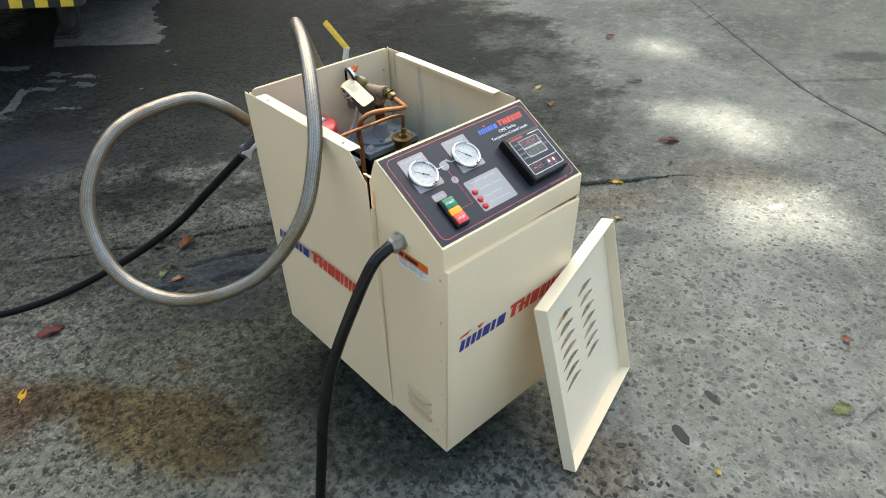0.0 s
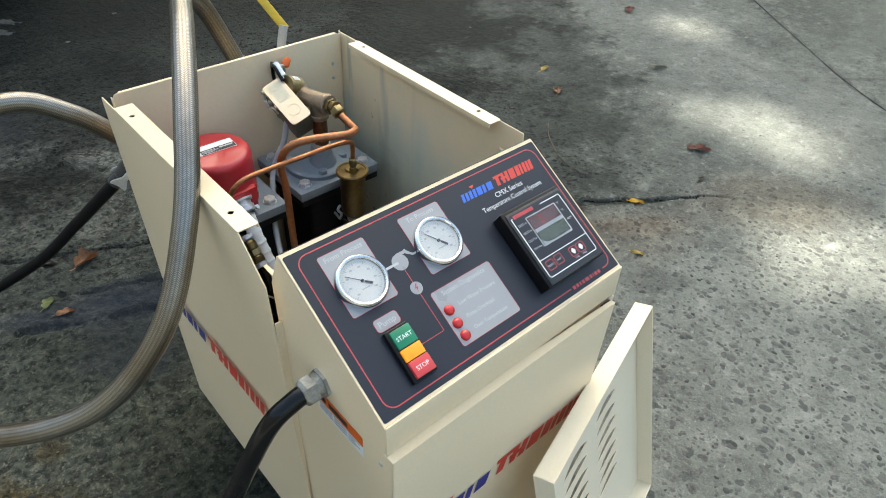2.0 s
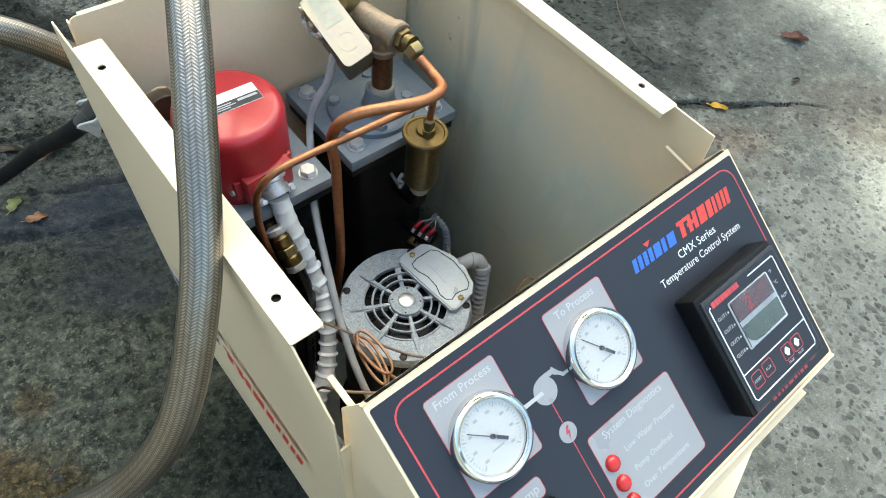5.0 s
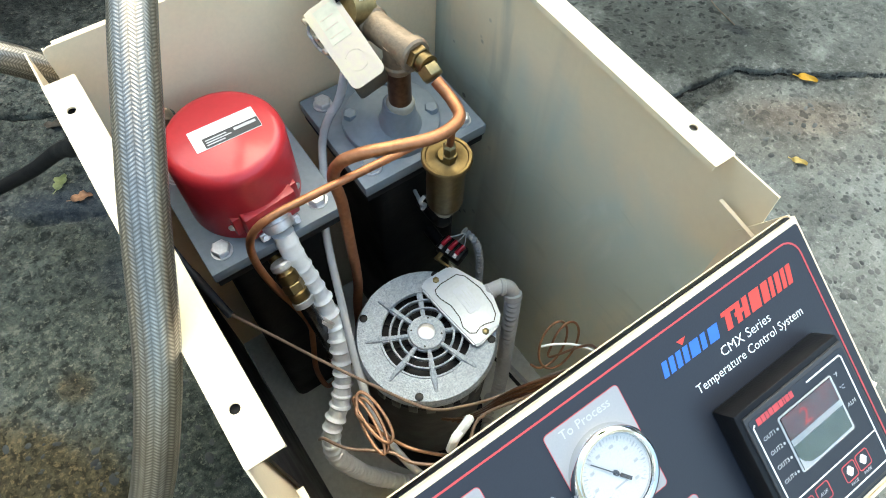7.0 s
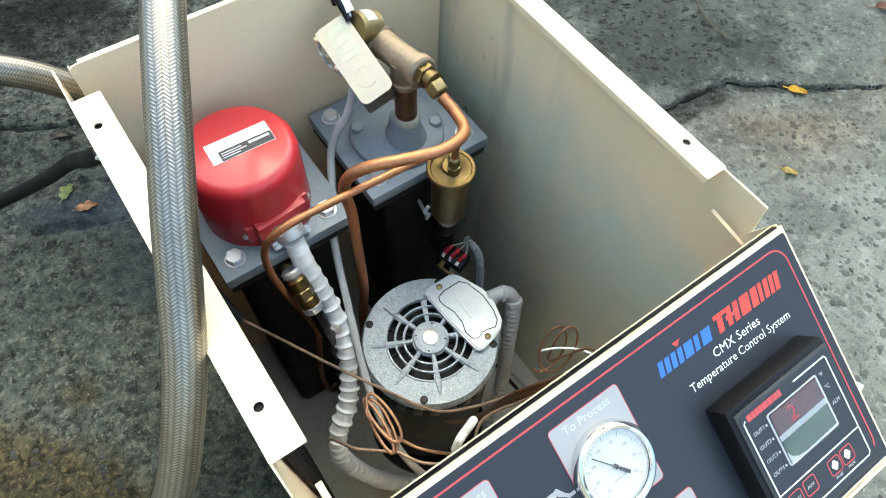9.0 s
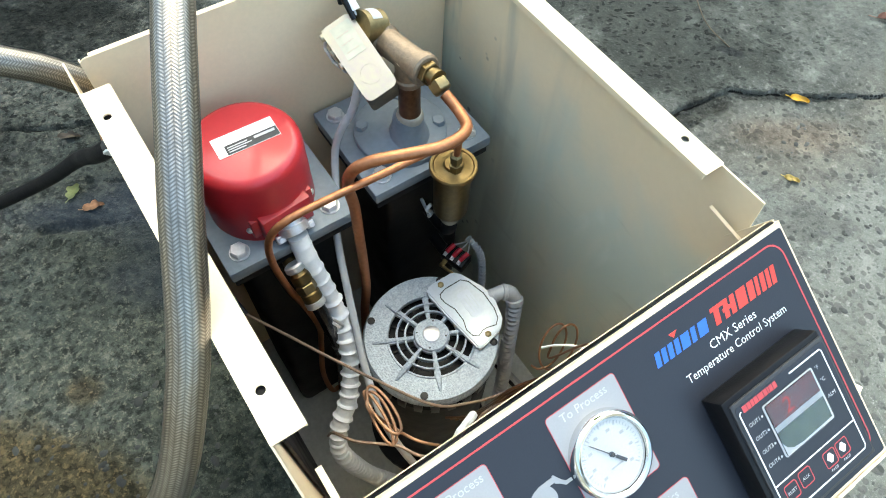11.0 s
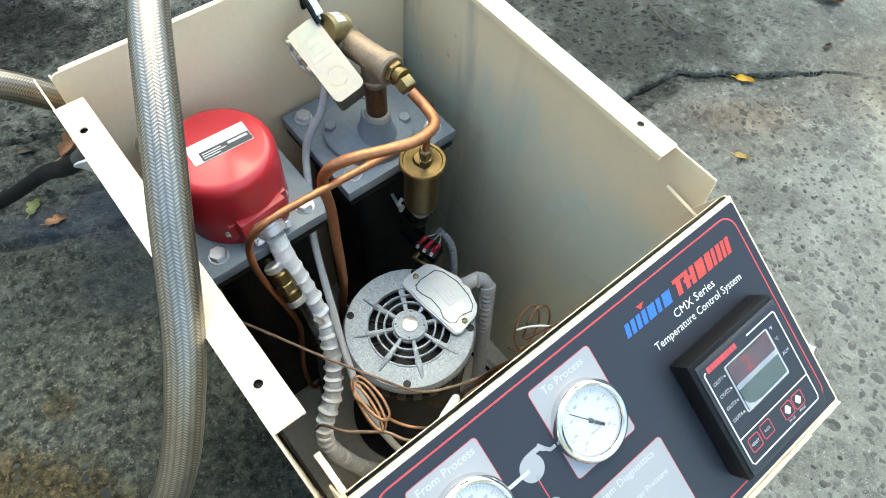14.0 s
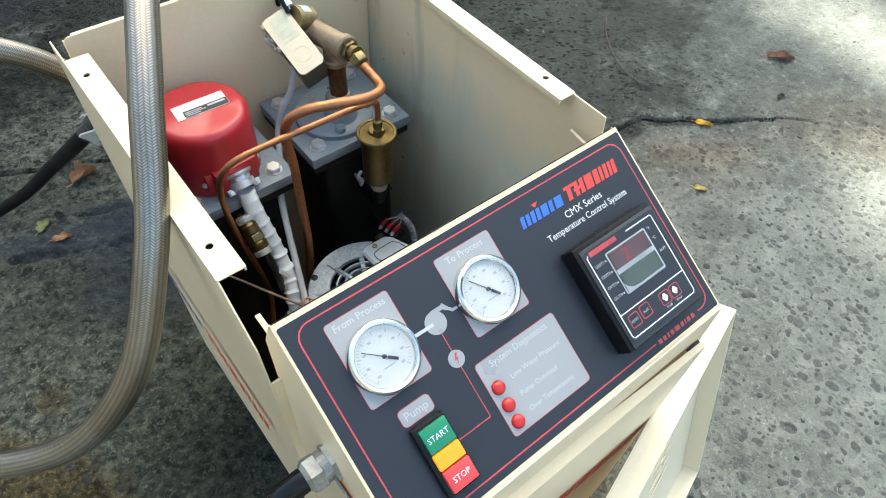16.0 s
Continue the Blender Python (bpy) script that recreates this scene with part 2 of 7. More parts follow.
# clear acrylic over the dials and the display
GLASS = bpy.data.materials.new("clear_cover")
GLASS.use_nodes = True
gb = GLASS.node_tree.nodes["Principled BSDF"]
gb.inputs["Base Color"].default_value, gb.inputs["Roughness"].default_value = (1, 1, 1, 1), 0.03
gb.inputs["Transmission Weight"].default_value, gb.inputs["IOR"].default_value = 1.0, 1.3


def braid_material():
    """Woven stainless braid: two crossing sets of strands laid round the hose by its own length and turn."""
    m = bpy.data.materials.new("stainless_braid")
    m.use_nodes = True
    nt = m.node_tree
    b = nt.nodes["Principled BSDF"]
    uv = nt.nodes.new("ShaderNodeUVMap")
    sep = nt.nodes.new("ShaderNodeSeparateXYZ")
    nt.links.new(uv.outputs[0], sep.inputs[0])

    def math_node(op, a, c=None):
        n = nt.nodes.new("ShaderNodeMath")
        n.operation = op
        for i, v in enumerate((a, c)):
            if v is None:
                continue
            if isinstance(v, (int, float)):
                n.inputs[i].default_value = v
            else:
                nt.links.new(v, n.inputs[i])
        return n.outputs[0]

    # x: turns round the hose (0 to 1), y: metres along it
    along = math_node("MULTIPLY", sep.outputs[1], 410.0)
    column = math_node("MULTIPLY", sep.outputs[0], 10.0)
    tri = math_node("PINGPONG", column, 0.5)
    saw = math_node("ADD", along, math_node("MULTIPLY", tri, 2.5))
    strand = math_node("PINGPONG", saw, 0.5)
    edge = math_node("MULTIPLY", math_node("PINGPONG", math_node("MULTIPLY", column, 2.0), 0.5), 2.0)
    high = math_node("MULTIPLY", math_node("MULTIPLY", strand, 2.0), math_node("POWER", edge, 0.5))
    # single wires inside each strand, and uneven wear
    wires = math_node("ADD", 0.72, math_node("MULTIPLY", math_node("PINGPONG", math_node("MULTIPLY", saw, 5.0), 0.5), 0.56))
    wear = nt.nodes.new("ShaderNodeTexNoise")
    wear.inputs["Scale"].default_value, wear.inputs["Detail"].default_value = 170.0, 3.0
    nt.links.new(nt.nodes.new("ShaderNodeTexCoord").outputs["Object"], wear.inputs["Vector"])
    high = math_node("MULTIPLY", math_node("MULTIPLY", high, wires), math_node("ADD", 0.45, wear.outputs["Fac"]))
    noise_n = nt.nodes.new("ShaderNodeTexNoise")
    noise_n.inputs["Scale"].default_value = 7.0
    noise_n.inputs["Detail"].default_value = 4.0
    tc = nt.nodes.new("ShaderNodeTexCoord")
    nt.links.new(tc.outputs["Object"], noise_n.inputs["Vector"])
    mix = nt.nodes.new("ShaderNodeMix")
    mix.data_type = "RGBA"
    mix.inputs["A"].default_value, mix.inputs["B"].default_value = (0.16, 0.148, 0.13, 1), (0.53, 0.495, 0.445, 1)
    nt.links.new(high, mix.inputs["Factor"])
    stain = nt.nodes.new("ShaderNodeMix")
    stain.data_type = "RGBA"
    stain.blend_type = "MULTIPLY"
    stain.inputs["B"].default_value = (0.70, 0.61, 0.50, 1)
    ramp = nt.nodes.new("ShaderNodeMapRange")
    ramp.inputs["From Min"].default_value, ramp.inputs["From Max"].default_value = 0.48, 0.68
    nt.links.new(noise_n.outputs["Fac"], ramp.inputs["Value"])
    nt.links.new(ramp.outputs[0], stain.inputs["Factor"])
    nt.links.new(mix.outputs["Result"], stain.inputs["A"])
    nt.links.new(stain.outputs["Result"], b.inputs["Base Color"])
    b.inputs["Metallic"].default_value, b.inputs["Roughness"].default_value = 0.95, 0.33
    bn = nt.nodes.new("ShaderNodeBump")
    bn.inputs["Strength"].default_value, bn.inputs["Distance"].default_value = 0.26, 0.0009
    nt.links.new(high, bn.inputs["Height"])
    nt.links.new(bn.outputs[0], b.inputs["Normal"])
    return m


BRAID = braid_material()

# ---------------------------------------------------------------- mesh helpers


def link(name, bm, mat, smooth=False):
    me = bpy.data.meshes.new(name)
    bmesh.ops.recalc_face_normals(bm, faces=bm.faces)
    bm.to_mesh(me)
    bm.free()
    me.materials.append(mat)
    if smooth:
        me.shade_smooth()
        me.set_sharp_from_angle(angle=radians(38))
    return new(name, me)


def part(name, bm, mat, parent, label="", smooth=True):
    ob = link(name, bm, mat, smooth)
    ob.parent = parent
    ob.matrix_parent_inverse = parent.matrix_basis.inverted() if parent.parent is None else Matrix.Identity(4)
    if label:
        ob["label"] = label
    return ob


def thing(name, label, category, base=(0, 0, 0), group=""):
    ob = new(name)
    ob.empty_display_size = 0.05
    ob.location = base
    bpy.context.view_layer.update()
    return tagged(ob, label, category, group)


def box(bm, x0, x1, y0, y1, z0, z1, bevel=0.0, m=None, seg=2):
    r = bmesh.ops.create_cube(bm, size=1.0)
    vs = r["verts"]
    bmesh.ops.scale(bm, vec=(x1 - x0, y1 - y0, z1 - z0), verts=vs)
    bmesh.ops.translate(bm, vec=((x0 + x1) / 2, (y0 + y1) / 2, (z0 + z1) / 2), verts=vs)
    if bevel:
        es = list({e for v in vs for e in v.link_edges})
        g = bmesh.ops.bevel(bm, geom=es, offset=bevel, segments=seg, affect="EDGES", profile=0.5)
        vs = list({v for f in g["faces"] for v in f.verts} | {v for v in vs if v.is_valid})
    if m is not None:
        bmesh.ops.transform(bm, matrix=m, verts=vs)
    return bm


def lathe(bm, axis_from, axis_to, profile, seg=24):
    """Turns a profile of (distance along the axis, radius) round the line between two points."""
    a, d = Vector(axis_from), (Vector(axis_to) - Vector(axis_from)).normalized()
    q = d.to_track_quat("Z", "Y").to_matrix()
    rings = []
    for h, r in profile:
        rings.append([bm.verts.new(a + d * h + q @ Vector((r * math.cos(2 * math.pi * k / seg), r * math.sin(2 * math.pi * k / seg), 0))) for k in range(seg)])
    for p, n in zip(rings, rings[1:]):
        for k in range(seg):
            bm.faces.new((p[k], p[(k + 1) % seg], n[(k + 1) % seg], n[k]))
    bm.faces.new(rings[0][::-1])
    bm.faces.new(rings[-1])
    return bm


def rod(bm, a, b, r, seg=20, chamfer=0.0):
    h = (Vector(b) - Vector(a)).length
    c = chamfer
    prof = [(0, r), (h, r)] if not c else [(0, r - c), (c, r), (h - c, r), (h, r - c)]
    return lathe(bm, a, b, prof, seg)


def spline(points, step=6):
    """Points along a smooth line through the given ones."""
    P = [Vector(p) for p in points]
    Q = [P[0] * 2 - P[1], *P, P[-1] * 2 - P[-2]]
    out = []
    for i in range(1, len(Q) - 2):
        a, b, c, d = Q[i - 1 : i + 3]
        for k in range(step):
            u = k / step
            out.append(0.5 * ((2 * b) + (c - a) * u + (2 * a - 5 * b + 4 * c - d) * u * u + (3 * b - a - 3 * c + d) * u ** 3))
    out.append(P[-1])
    return out


def tube(bm, points, r, seg=12, step=6, radius=None, uv=False, even=0.0):
    """A round tube along a smooth line. radius: a function of the metres along it. even: resample at that pitch."""
    line = spline(points, step)
    if even:
        dist = [0.0]
        for p, q in zip(line, line[1:]):
            dist.append(dist[-1] + (q - p).length)
        n = max(2, int(dist[-1] / even))
        arr = np.array([tuple(p) for p in line])
        s = np.linspace(0, dist[-1], n + 1)
        line = [Vector([float(np.interp(v, dist, arr[:, c])) for c in range(3)]) for v in s]
    t0 = (line[1] - line[0]).normalized()
    side = t0.orthogonal().normalized()
    rings, run, lengths = [], 0.0, []
    for i, p in enumerate(line):
        t = (line[min(i + 1, len(line) - 1)] - line[max(i - 1, 0)]).normalized()
        side = (side - t * side.dot(t)).normalized()
        up = t.cross(side)
        if i:
            run += (p - line[i - 1]).length
        lengths.append(run)
        rr = radius(run) if radius else r
        rings.append([bm.verts.new(p + side * (rr * math.cos(2 * math.pi * k / seg)) + up * (rr * math.sin(2 * math.pi * k / seg))) for k in range(seg)])
    lay = bm.loops.layers.uv.verify() if uv else None
    for j, (p, n) in enumerate(zip(rings, rings[1:])):
        for k in range(seg):
            f = bm.faces.new((p[k], p[(k + 1) % seg], n[(k + 1) % seg], n[k]))
            if uv:
                for lp, (u, v) in zip(f.loops, ((k, j), (k + 1, j), (k + 1, j + 1), (k, j + 1))):
                    lp[lay].uv = (u / seg, lengths[v])
    bm.faces.new(rings[0][::-1])
    bm.faces.new(rings[-1])
    return bm


def flat(bm, outer, holes=(), depth=0.001, m=None):
    """A plate of any outline, with holes that go through it; it lies in x and y and is depth thick upwards."""
    loops = [outer, *holes]
    edges, verts = [], []
    for loop in loops:
        vs = [bm.verts.new((x, y, 0)) for x, y in loop]
        verts += vs
        edges += [bm.edges.new((vs[i], vs[(i + 1) % len(vs)])) for i in range(len(vs))]
    g = bmesh.ops.triangle_fill(bm, edges=edges, use_beauty=True, use_dissolve=False)
    faces = [f for f in g["geom"] if isinstance(f, bmesh.types.BMFace)]
    ex = bmesh.ops.extrude_face_region(bm, geom=faces)
    up = [v for v in ex["geom"] if isinstance(v, bmesh.types.BMVert)]
    bmesh.ops.translate(bm, vec=(0, 0, depth), verts=up)
    if m is not None:
        bmesh.ops.transform(bm, matrix=m, verts=verts + up)
    return bm


def round_rect(x0, y0, x1, y1, r=0.004, n=5):
    out = []
    for cx, cy, a0 in ((x1 - r, y1 - r, 0), (x0 + r, y1 - r, 90), (x0 + r, y0 + r, 180), (x1 - r, y0 + r, 270)):
        for k in range(n + 1):
            a = radians(a0 + 90 * k / n)
            out.append((cx + r * math.cos(a), cy + r * math.sin(a)))
    return out


def circle(cx, cy, r, n=24):
    return [(cx + r * math.cos(2 * math.pi * k / n), cy + r * math.sin(2 * math.pi * k / n)) for k in range(n)]


def lettering(name, body, size, m, mat, parent, align="LEFT", wide=1.0):
    """Raised print in the built-in typeface; size is the height of the line, m the pose of its start."""
    cu = bpy.data.curves.new(name, "FONT")
    cu.body, cu.size, cu.align_x, cu.extrude, cu.resolution_u = body, size, align, 0.0001, 2
    tmp = new(name, cu)
    bpy.context.view_layer.update()
    me = bpy.data.meshes.new_from_object(tmp.evaluated_get(bpy.context.evaluated_depsgraph_get()))
    bpy.data.objects.remove(tmp)
    bpy.data.curves.remove(cu)
    bm = bmesh.new()
    bm.from_mesh(me)
    bpy.data.meshes.remove(me)
    bmesh.ops.transform(bm, matrix=m @ Matrix.Diagonal((wide, 1, 1, 1)), verts=bm.verts)
    return part(name, bm, mat, parent, smooth=False)


def hexagon(r, turn=0):
    return [(r * math.cos(radians(60 * k + turn)), r * math.sin(radians(60 * k + turn))) for k in range(6)]


def hex_bolt(bm, x, y, z, r=0.0095, h=0.0065, turn=0, washer=True):
    if washer:
        flat(bm, circle(x, y, r * 1.12, 20), (), 0.0015, pose(0, 0, z))
        z += 0.0015
    lathe(bm, (x, y, z), (x, y, z + 1), [(0, r * 0.98), (h * 0.8, r), (h, r * 0.86)], 6)
    return bm


def ribbed(r, pitch, depth):
    return lambda s: r + depth * (0.5 + 0.5 * math.cos(2 * math.pi * s / pitch))

# ---------------------------------------------------------------- ground
JOINT = [(-60, 36), (-6, 4.9), (-3, 3.05), (-1.2, 2.02), (-0.54, 1.632), (-0.18, 1.425), (0.174, 1.275), (0.6, 1.03), (1.064, 0.700), (1.103, 0.663), (1.171, 0.656), (1.251, 0.654), (1.293, 0.644), (1.323, 0.613), (1.388, 0.566), (1.471, 0.506), (1.616, 0.412), (1.647, 0.379), (1.718, 0.285), (1.798, 0.238), (1.876, 0.156), (1.996, 0.029), (2.2, -0.19), (3.2, -1.2), (8, -6), (60, -58)]
SEAM = [(60, 74), (7.5, 6.1), (3.53, 1.276), (2.85, 0.432), (2.593, -0.052), (2.2, -1.0), (0.5, -6), (-20, -60)]


def line_distance(X, Y, line):
    best = np.full(X.shape, 1e9)
    for (x0, y0), (x1, y1) in zip(line, line[1:]):
        dx, dy = x1 - x0, y1 - y0
        u = np.clip(((X - x0) * dx + (Y - y0) * dy) / (dx * dx + dy * dy), 0, 1)
        best = np.minimum(best, np.hypot(X - x0 - u * dx, Y - y0 - u * dy))
    return best


def value_noise(X, Y, cell, seed):
    rng = np.random.default_rng(seed)
    tab = rng.random((256, 256))
    gx, gy = X / cell, Y / cell
    ix, iy = np.floor(gx).astype(int), np.floor(gy).astype(int)
    fx, fy = gx - ix, gy - iy
    fx, fy = fx * fx * (3 - 2 * fx), fy * fy * (3 - 2 * fy)
    t = lambda i, j: tab[i % 256, j % 256]
    return (t(ix, iy) * (1 - fx) + t(ix + 1, iy) * fx) * (1 - fy) + (t(ix, iy + 1) * (1 - fx) + t(ix + 1, iy + 1) * fx) * fy


# ragged shallow breaks in the wet concrete: points along each, and its half width
BREAKS = [([(-0.235, 1.140), (-0.16, 1.105), (-0.09, 1.075), (0.02, 1.035), (0.10, 0.995)], 0.024), ([(-0.12, 1.215), (-0.04, 1.175), (0.03, 1.155), (0.09, 1.130), (0.16, 1.09)], 0.018)]
LEDGE_X = [-9, 0.9, 1.06, 1.13, 1.20, 1.25, 1.30, 1.40, 1.50, 1.60, 1.68, 1.75, 90]
LEDGE_W = [0.0, 0.0, 0.07, 0.045, 0.045, 0.038, 0.034, 0.028, 0.020, 0.014, 0.004, 0.0, 0.0]


def ground_height(X, Y):
    wob = (value_noise(X, Y, 0.09, 5) - 0.5) * 0.022 + (value_noise(X, Y, 0.03, 6) - 0.5) * 0.014 + (value_noise(X, Y, 0.012, 9) - 0.5) * 0.006
    raw = line_distance(X, Y, JOINT)
    behind = Y > np.interp(X, [p[0] for p in JOINT], [p[1] for p in JOINT])
    d = np.where(behind, -raw, raw) + wob * 0.7           # metres in front of the rear slab's broken edge
    fade = np.interp(X, [-9, 1.60, 1.70, 2.1, 90], [1.0, 1.0, 0.22, 0.12, 0.12])
    slit = 0.0035 + 0.005 * value_noise(X, Y, 0.10, 7)
    groove = -0.015 * fade * np.clip(1.6 - 1.6 * np.abs(d - 0.004) / slit, 0, 1)
    # sunken, chipped strip in front of the edge
    ledge = np.interp(X, LEDGE_X, LEDGE_W) * (0.55 + 0.6 * value_noise(X, Y, 0.05, 8) + 0.4 * value_noise(X, Y, 0.016, 10))
    crumbs = 0.55 + 0.35 * value_noise(X, Y, 0.022, 12) + 0.45 * value_noise(X, Y, 0.009, 13)
    sunk = -0.010 * crumbs * np.clip(np.minimum((ledge - d) / 0.007, (d + 0.002) / 0.005), 0, 1) * (ledge > 0.001)
    groove = np.minimum(groove, sunk)
    for line, w in BREAKS:
        db = np.abs(line_distance(X, Y, line) + wob * 0.8)
        ww = w * (0.25 + 1.1 * value_noise(X, Y, 0.06, 11))
        groove = np.minimum(groove, -0.016 * np.clip(1.4 - 1.4 * db / ww, 0, 1))
    d2 = np.abs(line_distance(X, Y, SEAM) + wob * 0.25)
    groove2 = -0.016 * np.clip(1.5 - 1.5 * d2 / 0.011, 0, 1)
    lumpy = np.clip((0.35 - X) / 0.4, 0, 1) * 1.6
    rough = 0.0022 * (value_noise(X, Y, 0.35, 1) - 0.5) + (0.0020 + 0.003 * lumpy) * (value_noise(X, Y, 0.045, 2) - 0.5) + (0.0022 + 0.0028 * lumpy) * (value_noise(X, Y, 0.016, 3) - 0.5)
    return np.minimum(groove, groove2) + rough - 0.001


def axis_lines(lo, hi, step):
    near = np.arange(lo, hi + 1e-6, step)
    out, v, s = [], 0.0, step
    while v < 400:
        s = min(s * 1.12, 0.015) if v < 1.5 else s * 1.35
        v += s
        out.append(v)
    return np.concatenate([lo - np.array(out)[::-1], near, hi + np.array(out)])


def grid_sheet(name, xs, ys, height):
    X, Y = np.meshgrid(xs, ys)
    Z = height(X, Y)
    me = bpy.data.meshes.new(name)
    nx, ny = len(xs), len(ys)
    me.vertices.add(nx * ny)
    me.vertices.foreach_set("co", np.stack([X, Y, Z], -1).astype(np.float32).ravel())
    i = np.arange(nx * ny).reshape(ny, nx)
    q = np.stack([i[:-1, :-1], i[:-1, 1:], i[1:, 1:], i[1:, :-1]], -1).reshape(-1, 4)
    me.loops.add(q.size)
    me.loops.foreach_set("vertex_index", q.ravel().astype(np.int32))
    me.polygons.add(len(q))
    me.polygons.foreach_set("loop_start", np.arange(0, q.size, 4, dtype=np.int32))
    me.update(calc_edges=True)
    me.shade_smooth()
    return me


def concrete_material():
    """Worn, exposed-aggregate concrete: pebbles, pale paste, oil and water stains, rust, some painted shade and
    reflection.
    """
    m = bpy.data.materials.new("worn_concrete")
    m.use_nodes = True
    nt = m.node_tree
    b = nt.nodes["Principled BSDF"]
    tc = nt.nodes.new("ShaderNodeTexCoord")
    L = nt.links.new

    def noise_at(scale, detail=4.0, rough=0.55, vec=None):
        n = nt.nodes.new("ShaderNodeTexNoise")
        n.inputs["Scale"].default_value, n.inputs["Detail"].default_value, n.inputs["Roughness"].default_value = scale, detail, rough
        L(vec or tc.outputs["Object"], n.inputs["Vector"])
        return n

    def span(v, a, c, lo=0.0, hi=1.0):
        n = nt.nodes.new("ShaderNodeMapRange")
        n.interpolation_type = "SMOOTHSTEP"
        for k, w in (("From Min", a), ("From Max", c), ("To Min", lo), ("To Max", hi)):
            n.inputs[k].default_value = w
        L(v, n.inputs["Value"])
        return n.outputs[0]

    def calc(op, a, c=None):
        n = nt.nodes.new("ShaderNodeMath")
        n.operation = op
        for i, v in enumerate((a, c)):
            if isinstance(v, (int, float)):
                n.inputs[i].default_value = v
            elif v is not None:
                L(v, n.inputs[i])
        return n.outputs[0]

    def blend(a, c, fac, kind="MIX"):
        n = nt.nodes.new("ShaderNodeMix")
        n.data_type, n.blend_type = "RGBA", kind
        for k, v in (("A", a), ("B", c)):
            if isinstance(v, tuple):
                n.inputs[k].default_value = (*v, 1)
            else:
                L(v, n.inputs[k])
        if isinstance(fac, (int, float)):
            n.inputs["Factor"].default_value = fac
        else:
            L(fac, n.inputs["Factor"])
        return n.outputs["Result"]

    # paste, with pores and cloudy wear
    cloud, mid, patch_n, fine, grit = noise_at(1.3, 6), noise_at(11, 7, 0.68), noise_at(34, 5, 0.7), noise_at(120, 4, 0.75), noise_at(420, 2, 0.7)
    col = blend((0.105, 0.112, 0.101), (0.185, 0.195, 0.176), span(cloud.outputs["Fac"], 0.3, 0.7))
    col = blend(col, (0.27, 0.28, 0.255), span(mid.outputs["Fac"], 0.50, 0.72, 0, 0.75))
    col = blend(col, (0.055, 0.058, 0.053), span(mid.outputs["Fac"], 0.50, 0.30, 0, 0.6))
    col = blend(col, (0.30, 0.305, 0.285), span(patch_n.outputs["Fac"], 0.56, 0.70, 0, 0.55))
    col = blend(col, (0.045, 0.047, 0.045), span(patch_n.outputs["Fac"], 0.44, 0.32, 0, 0.6))
    col = blend(col, (0.04, 0.042, 0.04), span(fine.outputs["Fac"], 0.57, 0.70, 0, 0.6))
    col = blend(col, (0.36, 0.365, 0.345), span(fine.outputs["Fac"], 0.42, 0.30, 0, 0.65))
    col = blend(col, (0.40, 0.40, 0.38), span(grit.outputs["Fac"], 0.60, 0.72, 0, 0.6))
    col = blend(col, (0.03, 0.031, 0.03), span(grit.outputs["Fac"], 0.40, 0.30, 0, 0.5))
    # aggregate: two sizes of pebble, bare only where the paste has worn off
    warp = noise_at(22, 2)
    add = nt.nodes.new("ShaderNodeVectorMath")
    add.operation = "MULTIPLY_ADD"
    L(warp.outputs["Color"], add.inputs[0])
    add.inputs[1].default_value = (0.03, 0.03, 0.0)
    L(tc.outputs["Object"], add.inputs[2])
    pebble_height = None
    sepp = nt.nodes.new("ShaderNodeSeparateXYZ")
    L(tc.outputs["Object"], sepp.inputs[0])
    # the slab behind the long crack is finer: few stones, many small pits and pale specks
    rear_slab = span(calc("ADD", calc("MULTIPLY", sepp.outputs[0], 0.572), sepp.outputs[1]), 1.325, 1.355)
    zone = calc("MULTIPLY", calc("MULTIPLY", rear_slab, span(sepp.outputs[0], 1.95, 1.25, 0.12, 1.0)), span(cloud.outputs["Fac"], 0.35, 0.6, 0.45, 1.0))
    stray = nt.nodes.new("ShaderNodeVectorMath")
    stray.operation = "MULTIPLY_ADD"
    L(noise_at(14, 3).outputs["Color"], stray.inputs[0])
    stray.inputs[1].default_value = (0.07, 0.07, 0.0)
    L(tc.outputs["Object"], stray.inputs[2])
    pitted = None
    for scale, amount, tone, radius in ((72.0, 0.50, (0.022, 0.024, 0.024), 0.36), (130.0, 0.12, (0.34, 0.34, 0.32), 0.20)):
        turned, mp = nt.nodes.new("ShaderNodeMapping"), nt.nodes.new("ShaderNodeMapping")
        turned.inputs["Rotation"].default_value = (0, 0, 0.62)
        mp.inputs["Scale"].default_value = (0.64 if scale < 100 else 1.0, 1.0, 1.0)
        L(stray.outputs[0], turned.inputs["Vector"])
        L(turned.outputs[0], mp.inputs["Vector"])
        v = nt.nodes.new("ShaderNodeTexVoronoi")
        v.voronoi_dimensions = "2D"
        v.inputs["Scale"].default_value = scale
        L(mp.outputs[0], v.inputs["Vector"])
        sep = nt.nodes.new("ShaderNodeSeparateColor")
        L(v.outputs["Color"], sep.inputs[0])
        spot = span(calc("SUBTRACT", calc("MULTIPLY", calc("ADD", sep.outputs[1], 0.25), radius), v.outputs["Distance"]), -0.02, 0.05)
        spot = calc("MULTIPLY", calc("MULTIPLY", spot, calc("LESS_THAN", sep.outputs[0], amount)), span(zone, 0, 1, 0.06, 0.95))
        col = blend(col, tone, spot)
        pitted = spot if pitted is None else pitted
    bare = calc("MULTIPLY", span(mid.outputs["Fac"], 0.38, 0.54, 0.35, 1.0), span(rear_slab, 0, 1, 1.0, 0.22))
